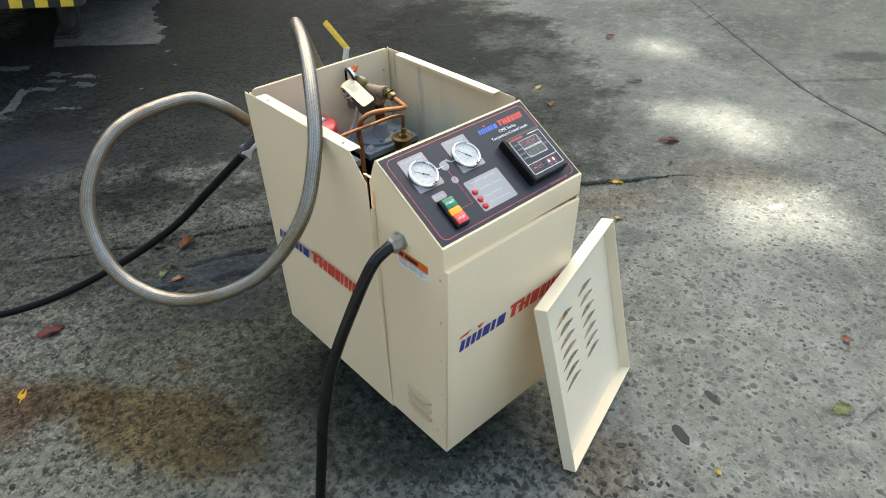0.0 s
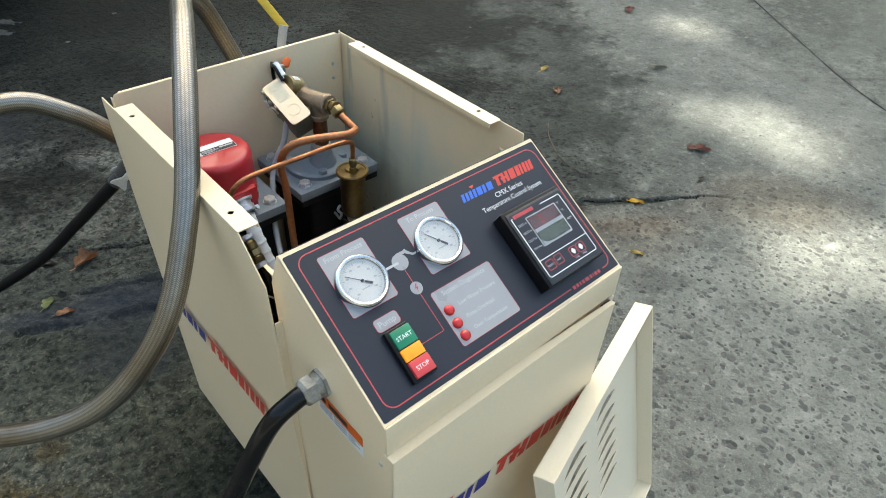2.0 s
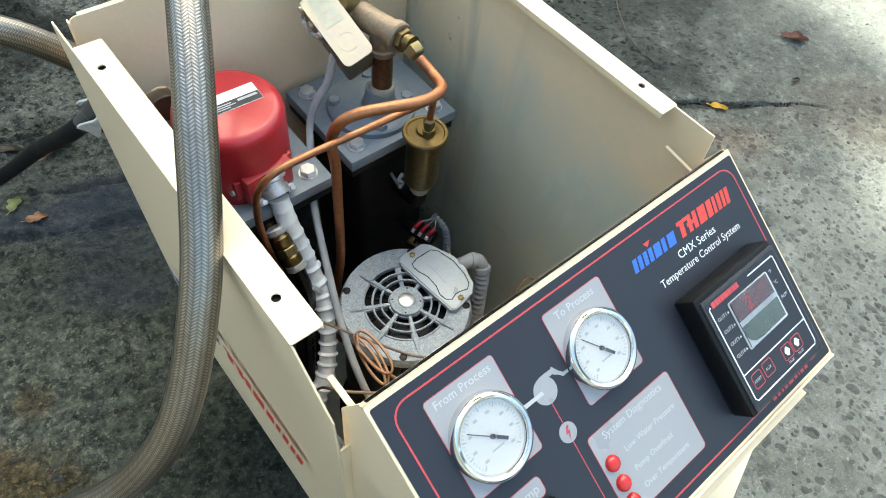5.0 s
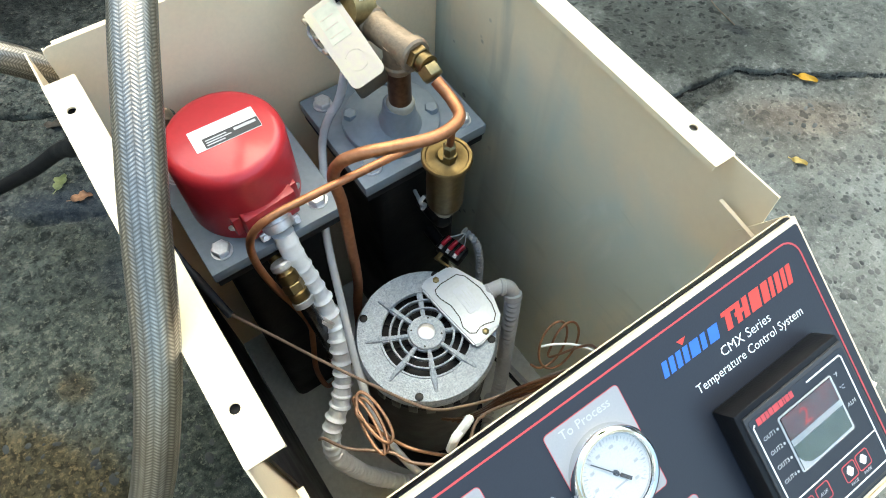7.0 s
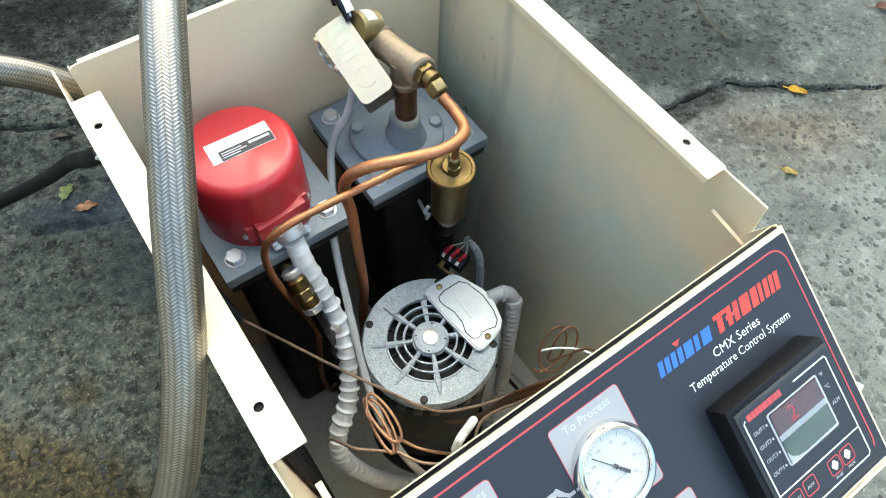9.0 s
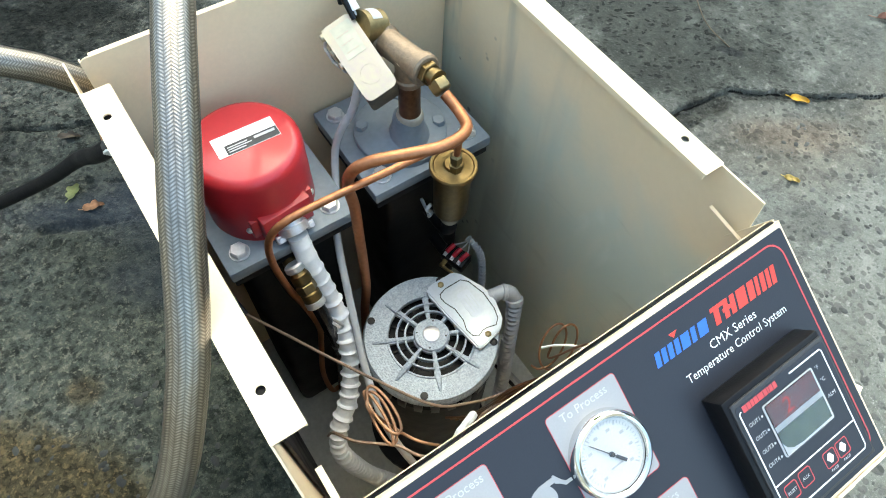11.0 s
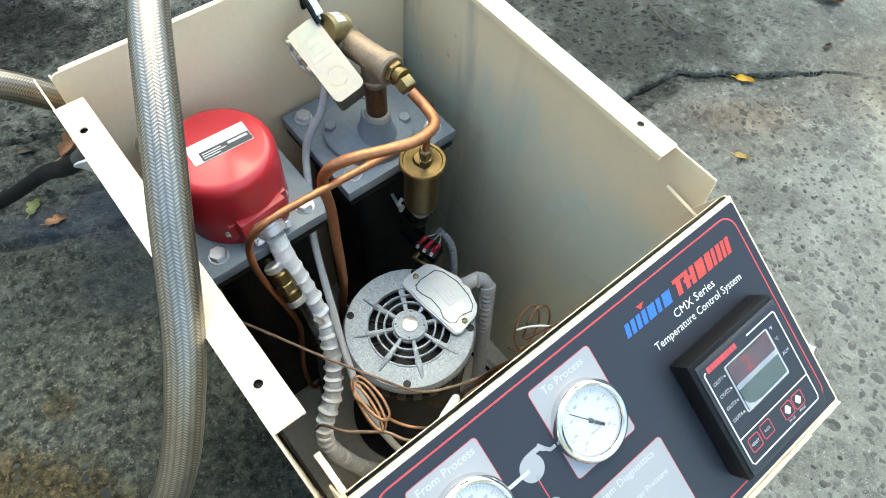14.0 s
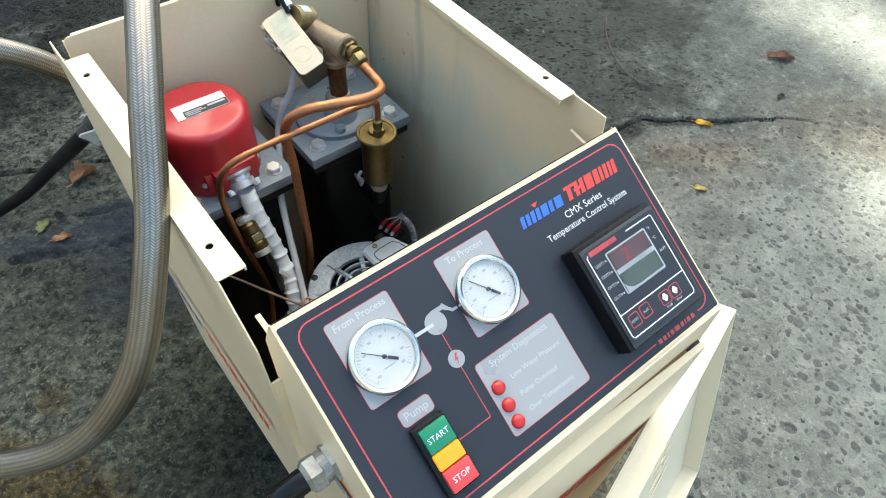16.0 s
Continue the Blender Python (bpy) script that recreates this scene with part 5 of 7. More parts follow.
# pressed tab on the cover's front with the conduit connector
TURN = 6
FRM = pose(RX, RY, 0, 0, 0, TURN)
bm = bmesh.new()
box(bm, -0.0275, 0.0275, -RR - 0.0045, -RR + 0.022, PL + 0.006, PL + 0.041, 0.0022, FRM)
for sx in (-1, 1):
    box(bm, sx * 0.0275 - 0.008, sx * 0.0275 + 0.008, -RR + 0.0065, -RR + 0.0175, PL + 0.010, PL + 0.036, 0.0015, FRM)
part("pressed_bracket", bm, RED_PAINT, cover)
for ang in (-90 - 40, -90 + 42):
    bm = bmesh.new()
    d = Vector((math.cos(radians(ang)), math.sin(radians(ang)), 0))
    a = FRM @ (d * (RR - 0.001) + Vector((0, 0, PL + 0.020)))
    c = FRM @ (d * (RR + 0.5) + Vector((0, 0, PL + 0.020)))
    lathe(bm, a, c, [(0, 0.0036), (0.003, 0.0036), (0.0045, 0.002)], 14)
    part("cover_screw", bm, ZINC, cover)

# brass drain fitting on the heater tank's front
drain = thing("brass_fitting", "dull brass pipe fitting with a grey hose tail on the tank", "pipe fitting", (0.092, 0.46, 0.48))
bm = bmesh.new()
DA = Vector((0.0830, 0.4480, 0.5700))
DD = Vector((0.004, -0.047, -0.054)).normalized()
rod(bm, (0.0835, 0.492, 0.566), DA + DD * 0.022, 0.0085)
lathe(bm, DA, DA + DD, [(0, 0.0085), (0.003, 0.0088), (0.005, 0.0106), (0.015, 0.0106), (0.017, 0.0090), (0.027, 0.0090), (0.029, 0.0106), (0.037, 0.0106), (0.039, 0.0095)], 22)
part("body", bm, BRASS_DULL, drain)
bm = bmesh.new()
lathe(bm, DA + DD * 0.017, DA + DD, [(0, 0.0102), (0.001, 0.0112), (0.009, 0.0112), (0.010, 0.0102)], 6)
part("hex_nut", bm, BRASS, drain)
bm = bmesh.new()
lathe(bm, DA - DD * 0.008, DA + DD, [(0, 0.0085), (0.002, 0.0108), (0.007, 0.0108), (0.009, 0.0090)], 20)
part("collar", bm, ZINC, drain, "zinc collar")
bm = bmesh.new()
lathe(bm, DA + DD * 0.038, DA + DD, [(0, 0.0098), (0.001, 0.0112), (0.007, 0.0112), (0.008, 0.0100), (0.008, 0.0078), (0.005, 0.0070)], 22)
part("end_ring", bm, ZINC, drain, "zinc end ring")
bm = bmesh.new()
ends = [(0.094, 0.402, 0.506), (0.0985, 0.407, 0.499)]
for x, y, z in ends:
    box(bm, -0.0016, 0.0016, -0.011, 0.011, -0.0012, 0.0012, 0.0005, Matrix.Translation((x, y, z)) @ DD.to_track_quat("Y", "Z").to_matrix().to_4x4() @ pose(0, 0, 0, 0, 0, 25))
part("spade_terminal", bm, ZINC, drain)
bm = bmesh.new()
tube(bm, [DA + DD * 0.042, (0.088, 0.408, 0.505), (0.094, 0.410, 0.42), (0.10, 0.44, 0.33), (0.10, 0.45, 0.24), (0.095, 0.455, FLOOR + 0.01)], 0.0075)
part("hose_tail", bm, RUBBER, drain)

# cast neck, riser pipe, tee and bushings on the cooling tank
NX, NY = 0.264, 0.530
riser = thing("pipe_riser", "weathered bronze pipe tee on a grey cast neck", "pipe fitting", (NX, NY, PL))
bm = bmesh.new()
lathe(bm, (NX, NY, PL - 0.0005), (NX, NY, PL + 1), [(0, 0.0530), (0.007, 0.0530), (0.0085, 0.0515), (0.0095, 0.046), (0.014, 0.036), (0.019, 0.022), (0.0195, 0.002)], 44)
PX, PY = 0.2650, 0.5110
lathe(bm, (PX - 0.0005, PY + 0.003, PL), (PX, PY, PL + 0.5), [(0, 0.030), (0.014, 0.0235), (0.026, 0.0185), (0.044, 0.0165), (0.0455, 0.0150)], 34)
neck = part("cast_neck", bm, GREY_PAINT, riser, "round grey-painted cast flange")
for ang in (250, 335, 60, 150):
    bm = bmesh.new()
    hex_bolt(bm, NX + 0.0435 * math.cos(radians(ang)), NY + 0.0435 * math.sin(radians(ang)), PL + 0.0085, 0.0078, 0.0065, washer=False)
    part("neck_bolt", bm, GREY_PAINT, neck)
bm = bmesh.new()
lathe(bm, (PX, PY, PL + 0.040), (PX, PY, PL + 1), [(0, 0.0140), (0.005, 0.0150), (0.008, 0.0142), (0.0095, 0.0136), (0.0105, 0.0120)], 22)
part("thread_tape", bm, TAPE, riser)
bm = bmesh.new()
rod(bm, (PX, PY, PL + 0.045), (PX, PY + 0.002, 0.716), 0.0118, 22)
part("riser_pipe", bm, COPPER_DARK, riser, "brown copper riser pipe")
TA, TB = Vector((0.2615, 0.5590, 0.7105)), Vector((0.2690, 0.4860, 0.7195))
TD = (TB - TA).normalized()
bm = bmesh.new()
lathe(bm, TA, TB, [(0, 0.0142), (0.002, 0.0165), (0.010, 0.0165), (0.012, 0.0142), (0.062, 0.0142), (0.064, 0.0165), (0.072, 0.0165), (0.074, 0.0145)], 26)
lathe(bm, (PX, PY + 0.001, 0.687), (PX, PY + 0.002, 0.72), [(0, 0.0138), (0.002, 0.0155), (0.007, 0.0155), (0.009, 0.0138), (0.03, 0.0138)], 22)
lathe(bm, TA - TD * 0.008, TB, [(0, 0.0148), (0.009, 0.0148)], 6)
part("tee", bm, BRONZE, riser, "cast bronze tee")
bm = bmesh.new()
lathe(bm, TB - TD * 0.001, TB + TD, [(0, 0.0112), (0.001, 0.0122), (0.007, 0.0122), (0.008, 0.0112)], 6)
lathe(bm, TB + TD * 0.006, TB + TD, [(0, 0.0090), (0.005, 0.0090), (0.0055, 0.0098), (0.011, 0.0098)], 20)
part("bushing", bm, BRASS_DULL, riser)
NA, NB = Vector((0.2700, 0.4715, 0.7190)), Vector((0.2712, 0.4520, 0.7115))
bm = bmesh.new()
lathe(bm, NA, NB, [(0, 0.0092), (0.001, 0.0106), (0.010, 0.0106), (0.0115, 0.0094), (0.0125, 0.0066)], 6)
part("compression_nut", bm, BRASS, riser, "bright brass compression nut")

# solenoid valve beside the tee
sol = thing("solenoid_valve", "gold-zinc solenoid valve with white label beside the bronze tee", "valve", (0.224, 0.54, 0.69))
SO = Matrix.Translation((0.2245, 0.538, 0.7195)) @ (Matrix((Vector((0.935, -0.06, 0.32)), Vector((-0.06, 0.93, 0.39)), Vector((-0.32, -0.36, 0.875)))).transposed()).to_4x4()
SO = Matrix.LocRotScale(SO.translation, SO.to_quaternion(), None)
bm = bmesh.new()
box(bm, -0.0168, 0.0168, -0.0415, 0.041, -0.046, -0.0012, 0.0035, SO, 3)
part("coil_housing", bm, ZINC_SHADED, sol, "zinc plated housing, darkened for the shade under its cover")
bm = bmesh.new()
flat(bm, round_rect(-0.0175, -0.043, 0.0175, 0.042, 0.007), (), 0.0022, SO @ pose(0, 0, -0.002))
box(bm, -0.0175, 0.0175, 0.0, 0.042, -0.010, 0.0, 0.002, SO)
top = part("housing_cover", bm, ZINC_GOLD, sol)
bm = bmesh.new()
flat(bm, circle(0.0, -0.020, 0.0105, 28), [circle(0.0, -0.020, 0.0095, 28)], 0.0006, SO)
part("knockout_ring", bm, ZINC_GOLD, top)
bm = bmesh.new()
flat(bm, [(-0.0105, 0.002), (0.0105, 0.002), (0.0125, 0.037), (-0.0095, 0.037)], (), 0.0003, SO @ pose(0, 0, 0.0003))
part("label", bm, STICKER, top, "pale foil label")
bm = bmesh.new()
for k in range(3):
    flat(bm, [(-0.008, 0.008 + 0.009 * k), (0.006, 0.008 + 0.009 * k), (0.006, 0.0092 + 0.009 * k), (-0.008, 0.0092 + 0.009 * k)], (), 0.0002, SO @ pose(0, 0, 0.0006))
part("label_bars", bm, ZINC_GOLD, top, smooth=False)
for k, (yy, zz) in enumerate(((0.037, -0.005), (0.022, -0.014), (0.004, -0.006))):
    bm = bmesh.new()
    lathe(bm, SO @ Vector((-0.0155, yy, zz)), SO @ Vector((-0.5, yy, zz)), [(0, 0.0040), (0.004, 0.0040), (0.0055, 0.0026)], 12)
    part("clip_screw", bm, ZINC_GOLD, sol)
bm = bmesh.new()
tube(bm, [SO @ Vector(p) for p in ((-0.0165, 0.036, -0.008), (-0.0215, 0.034, -0.020), (-0.0225, 0.026, -0.012), (-0.0225, 0.018, -0.022), (-0.0215, 0.010, -0.012), (-0.0180, 0.002, -0.022))], 0.0017, 8)
part("spring_clip", bm, ZINC, sol)
bm = bmesh.new()
a, c = Vector((0.2400, 0.5620, 0.7300)), Vector((0.2660, 0.5660, 0.7180))
lathe(bm, a, c, [(0, 0.0165), (0.026, 0.0165), (0.027, 0.0150)], 28)
vbody = part("valve_body", bm, BRASS, sol, "bright brass valve body")
bm = bmesh.new()
vd = (c - a).normalized()
vq = vd.to_track_quat("Z", "Y").to_matrix()
up = [(a + vd * h + vq @ Vector((0.0168 * math.cos(w), 0.0168 * math.sin(w), 0))) for h in (0.006, 0.019) for w in [radians(60 + 8 * k) for k in range(9)]]
vs = [bm.verts.new(p) for p in up]
for k in range(8):
    bm.faces.new((vs[k], vs[k + 1], vs[k + 10], vs[k + 9]))
bmesh.ops.solidify(bm, geom=bm.faces[:], thickness=0.0003)
part("label", bm, WHITE_PRINT, vbody, "white paper label")
# wires leave the solenoid for the rear wall
wire = thing("wire_connector", "orange wire nut on grey leads by the rear wall", "wire", (0.255, 0.60, 0.73))
bm = bmesh.new()
lathe(bm, (0.262, 0.601, 0.742), (0.272, 0.600, 0.756), [(0, 0.0045), (0.003, 0.0070), (0.014, 0.0050), (0.016, 0.003)], 12)
part("wire_nut", bm, ORANGE_PRINT, wire, "orange plastic wire nut")
bm = bmesh.new()
tube(bm, [(0.240, 0.568, 0.740), (0.245, 0.585, 0.752), (0.262, 0.601, 0.742), (0.266, 0.613, 0.722)], 0.0022, 8)
part("lead", bm, GREY_PLASTIC, wire)
bm = bmesh.new()
tube(bm, [(0.238, 0.566, 0.738), (0.236, 0.586, 0.756), (0.244, 0.607, 0.748), (0.248, 0.614, 0.720)], 0.0030, 10)
part("sleeve", bm, RUBBER, wire)
bm = bmesh.new()
tube(bm, [(0.242, 0.572, 0.742), (0.240, 0.590, 0.757)], 0.0058, 12, 3)
part("wire_tag", bm, WHITE_PRINT, wire, "white wire tag")

# automatic air vent
vent = thing("air_vent", "brass air vent bottle with a flanged cap", "valve", (0.273, 0.437, 0.55))
VX, VY = 0.2725, 0.4385
bm = bmesh.new()
lathe(bm, (VX, VY, 0.538), (VX, VY, 1.5), [(0, 0.0150), (0.004, 0.0190), (0.010, 0.0205), (0.082, 0.0205)], 36)
part("bottle", bm, BRASS_DULL, vent)
bm = bmesh.new()
lathe(bm, (VX, VY, 0.618), (VX, VY, 1.6), [(0, 0.0205), (0.0005, 0.0250), (0.002, 0.0262), (0.0050, 0.0262), (0.0065, 0.0250), (0.0065, 0.0222), (0.0050, 0.0212), (0.0052, 0.0120), (0.0062, 0.0105), (0.0095, 0.0095)], 40)
cap = part("cap", bm, BRASS_DULL, vent, "rolled brass cap")
bm = bmesh.new()
lathe(bm, (VX - 0.002, VY - 0.006, 0.624), (VX - 0.002, VY - 0.006, 1.6), [(0, 0.0068), (0.010, 0.0068), (0.0105, 0.0050), (0.014, 0.0050), (0.0145, 0.0068), (0.024, 0.0068), (0.026, 0.0045)], 6)
part("tube_nut", bm, BRASS, cap)
bm = bmesh.new()
lathe(bm, (VX, VY, 0.522), (VX, VY, 1.5), [(0, 0.0105), (0.005, 0.0125), (0.013, 0.0125), (0.017, 0.010)], 20)
part("thread_tape", bm, TAPE, vent)
bm = bmesh.new()
tube(bm, [(VX, VY, 0.526), (VX, VY, 0.505), (VX, VY + 0.012, 0.492), (VX, VY + 0.052, 0.490)], 0.0095, 14)
part("elbow", bm, BLACK_IRON, vent)
bm = bmesh.new()
tube(bm, [(0.2500, 0.446, 0.560), (0.2455, 0.4465, 0.552), (0.2520, 0.447, 0.541), (0.2500, 0.449, 0.532), (0.256, 0.460, 0.522), (0.262, 0.486, 0.518)], 0.0022, 8)
part("wire_tie", bm, GREY_PLASTIC, vent)

# copper tubes
tube_a = thing("copper_tube", "thick bent copper tube, bright and brown in places", "pipe", (0.2, 0.43, 0.4))
bm = bmesh.new()
tube(bm, [(0.2708, 0.4580, 0.7135), (0.2738, 0.438, 0.7060), (0.2675, 0.4170, 0.7085), (0.2500, 0.4070, 0.7130), (0.2260, 0.4040, 0.7190), (0.1970, 0.4110, 0.7220), (0.1720, 0.4220, 0.7190), (0.1560, 0.4330, 0.7050), (0.1510, 0.4400, 0.6780), (0.1545, 0.4400, 0.6370), (0.1550, 0.4400, 0.5810), (0.1550, 0.4400, 0.4770), (0.1500, 0.4440, 0.4030), (0.148, 0.452, 0.30), (0.15, 0.47, 0.22), (0.19, 0.475, FLOOR + 0.02)], 0.0056, 16, 7)
part("tube", bm, COPPER, tube_a)
tube_b = thing("copper_tube", "thin bent copper tube from the air vent", "pipe", (0.15, 0.43, 0.4))
bm = bmesh.new()
tube(bm, [(0.2705, 0.4325, 0.645), (0.2700, 0.4300, 0.668), (0.2620, 0.4240, 0.6860), (0.2290, 0.4215, 0.6930), (0.1770, 0.4240, 0.6920), (0.1250, 0.4270, 0.6910), (0.0840, 0.4300, 0.6860), (0.0650, 0.4340, 0.6650), (0.0615, 0.4380, 0.6190), (0.0685, 0.4420, 0.5510), (0.0800, 0.4470, 0.4840), (0.0880, 0.4490, 0.4150), (0.084, 0.450, 0.364), (0.074, 0.450, 0.271), (0.08, 0.456, 0.17), (0.10, 0.47, FLOOR + 0.015)], 0.0037, 14, 7)
part("tube", bm, COPPER, tube_b)

# milky drain tubing and grey leads
mt = thing("clear_tubing", "milky plastic tubing running down between the tanks", "tubing", (0.18, 0.5, 0.5))
bm = bmesh.new()
tube(bm, [(0.2240, 0.5400, 0.6900), (0.2140, 0.5430, 0.6480), (0.1980, 0.5450, 0.6230), (0.1860, 0.5430, 0.5950), (0.1680, 0.5150, 0.5680), (0.1430, 0.4730, 0.5470), (0.1200, 0.4100, 0.4930), (0.1030, 0.3600, 0.4600), (0.0930, 0.3150, 0.4320), (0.0940, 0.2850, 0.3950), (0.1050, 0.2500, 0.3480), (0.125, 0.225, 0.30), (0.15, 0.20, 0.22)], 0.0045, 12)
part("tube", bm, TUBE_CLEAR, mt)

# white corrugated conduit from the heater cover
con = thing("white_conduit", "white corrugated plastic conduit hanging from a zinc connector", "conduit", (0.10, 0.45, 0.4))
C0, C1 = Vector((0.0985, 0.4815, 0.6150)), Vector((0.0988, 0.4700, 0.6030))
bm = bmesh.new()
d = (C1 - C0).normalized()
lathe(bm, C0 - d * 0.003, C1, [(0, 0.0190), (0.003, 0.0190), (0.005, 0.0170), (0.006, 0.0140), (0.011, 0.0140), (0.012, 0.0160), (0.020, 0.0160), (0.021, 0.0135)], 22)
for s in (-1, 1):
    box(bm, s * 0.0165 - 0.0045, s * 0.0165 + 0.0045, -0.004, 0.004, -0.003, 0.005, 0.001, Matrix.Translation(C0 + d * 0.016) @ d.to_track_quat("Z", "Y").to_matrix().to_4x4() @ pose(0, 0, 0, 0, 0, 0))
conn = part("connector", bm, ZINC, con, "zinc clamp connector")
for s in (-1, 1):
    bm = bmesh.new()
    mm = Matrix.Translation(C0 + d * 0.016) @ d.to_track_quat("Z", "Y").to_matrix().to_4x4()
    lathe(bm, mm @ Vector((s * 0.017, -0.008, 0.001)), mm @ Vector((s * 0.017, 0.4, 0.001)), [(0, 0.0028), (0.017, 0.0028)], 10)
    part("clamp_screw", bm, ZINC, conn)
CP = [(0.0990, 0.4665, 0.5995), (0.0992, 0.4520, 0.5700), (0.1045, 0.4320, 0.5270), (0.1050, 0.4120, 0.4850), (0.1005, 0.3920, 0.4600), (0.0890, 0.3720, 0.4260), (0.0710, 0.3520, 0.4000), (0.0470, 0.3370, 0.3730), (0.0370, 0.3220, 0.3330), (0.0520, 0.3060, 0.2560), (0.0750, 0.2910, 0.1900), (0.11, 0.272, 0.135), (0.16, 0.25, FLOOR + 0.012)]
bm = bmesh.new()
tube(bm, CP, 0.0118, 18, 8, radius=lambda s: 0.0106 - 0.0006 * min(1.0, s / 0.1) + (0.0007 if s < 0.035 else 0.0014 if s < 0.085 else 0.0028 if s < 0.27 else 0.0022) * (max(0, math.cos(2 * math.pi * (s + 0.0045 * math.sin(31 * s) + 0.002 * math.sin(83 * s)) / (0.0165 if s < 0.27 else 0.0110))) ** 3.0) + 0.0005 * math.sin(57 * s), even=0.0015)
part("hose", bm, WHITE_PLASTIC, con)

# pump motor
MX, MY, MZ = 0.1880, 0.3490, 0.452
motor = thing("pump_motor", "upright electric pump motor, grey cast end bell on a black body", "motor", (MX, MY, FLOOR))
bm = bmesh.new()
lathe(bm, (MX, MY, FLOOR + 0.06), (MX, MY, 1), [(0, 0.070), (0.01, 0.0765), (MZ - 0.040 - FLOOR - 0.06, 0.0765), (MZ - 0.038 - FLOOR - 0.06, 0.0730), (MZ - 0.012 - FLOOR - 0.06, 0.0730)], 48)
part("body", bm, BLACK_IRON, motor, "black motor body")
bm = bmesh.new()
lathe(bm, (MX, MY, FLOOR - 0.0005), (MX, MY, 1), [(0, 0.09), (0.012, 0.09), (0.014, 0.065), (0.05, 0.060), (0.062, 0.060)], 36)
part("pump_casing", bm, BLACK_IRON, motor)
for k in range(24):
    a = 2 * math.pi * k / 24
    bm = bmesh.new()
    box(bm, 0.0725, 0.0790, -0.0050, 0.0050, 0.0, 0.030, 0.0006, pose(MX, MY, MZ - 0.044, 0, 0, math.degrees(a)))
    part("vent_rib", bm, BLACK_PLASTIC, motor)
# end bell with real slots
arcs = []
for r0, r1 in ((0.0218, 0.0302), (0.0322, 0.0402), (0.0422, 0.0505)):
    for k in range(8):
        a0, a1 = 45 * k + 3.2, 45 * k + 41.8
        a0, a1 = a0 + 70 * 0.0007 / r0, a1 - 70 * 0.0007 / r0
        outer_a = [(r1 * math.cos(radians(a0 + (a1 - a0) * i / 6)), r1 * math.sin(radians(a0 + (a1 - a0) * i / 6))) for i in range(7)]
        inner_a = [(r0 * math.cos(radians(a1 - (a1 - a0) * i / 6)), r0 * math.sin(radians(a1 - (a1 - a0) * i / 6))) for i in range(7)]
        arcs.append(outer_a + inner_a)
bm = bmesh.new()
flat(bm, circle(0, 0, 0.0785, 56), arcs, 0.005, pose(MX, MY, MZ - 0.002, 0, 0, 20))
n = 56
prof = [(MZ - 0.010, 0.0775), (MZ - 0.010, 0.0815), (MZ - 0.005, 0.0818), (MZ - 0.001, 0.0802), (MZ + 0.003, 0.0770), (MZ - 0.004, 0.0760)]
rings = [[bm.verts.new((MX + r * math.cos(2 * math.pi * k / n), MY + r * math.sin(2 * math.pi * k / n), z)) for k in range(n)] for z, r in prof]
for r0, r1 in zip(rings, rings[1:] + rings[:1]):
    for k in range(n):
        bm.faces.new((r0[k], r0[(k + 1) % n], r1[(k + 1) % n], r1[k]))
bell = part("end_bell", bm, CAST_ALU, motor, "grey cast aluminium end bell with fan slots")
for k in range(8):
    a = 45 * k + 20
    if 20 < a % 360 < 110:
        continue
    bm = bmesh.new()
    wedge = [(0.050, -0.0042, 0), (0.068, -0.0020, 0), (0.070, 0.0, 0), (0.068, 0.0020, 0), (0.050, 0.0042, 0), (0.050, -0.0030, 0.0046), (0.068, -0.0010, 0.0010), (0.068, 0.0010, 0.0010), (0.050, 0.0030, 0.0046)]
    wv = [bm.verts.new(pose(MX, MY, MZ + 0.0026, 0, 0, a) @ Vector(p)) for p in wedge]
    for f in ((0, 1, 6, 5), (1, 2, 6), (2, 7, 6), (2, 3, 7), (3, 4, 8, 7), (5, 6, 7, 8), (0, 5, 8, 4)):
        bm.faces.new([wv[q] for q in f])
    box(bm, 0.020, 0.051, -0.0021, 0.0021, 0.0, 0.0022, 0.0007, pose(MX, MY, MZ + 0.0028, 0, 0, a))
    part("rib", bm, CAST_ALU, bell)
for r in (0.0312, 0.0412, 0.0520):
    bm = bmesh.new()
    nn = 48
    pr = [(0, r - 0.0014), (0.0018, r - 0.0009), (0.0018, r + 0.0009), (0, r + 0.0014)]
    rg = [[bm.verts.new((MX + q * math.cos(2 * math.pi * k / nn), MY + q * math.sin(2 * math.pi * k / nn), MZ + 0.0028 + z)) for k in range(nn)] for z, q in pr]
    for r0, r1 in zip(rg, rg[1:] + rg[:1]):
        for k in range(nn):
            bm.faces.new((r0[k], r0[(k + 1) % nn], r1[(k + 1) % nn], r1[k]))
    part("ring_rib", bm, CAST_ALU, bell)
bm = bmesh.new()
lathe(bm, (MX, MY, MZ + 0.002), (MX, MY, 1), [(0, 0.0208), (0.004, 0.0205), (0.005, 0.0195), (0.0055, 0.0105)], 36)
hub = part("hub", bm, CAST_ALU, bell)
bm = bmesh.new()
lathe(bm, (MX, MY, MZ + 0.0070), (MX, MY, 1), [(0, 0.0102), (0.0012, 0.0102), (0.0018, 0.0092), (0.0019, 0.001)], 30)
part("hub_cap", bm, ALU, hub, "bright round cap")
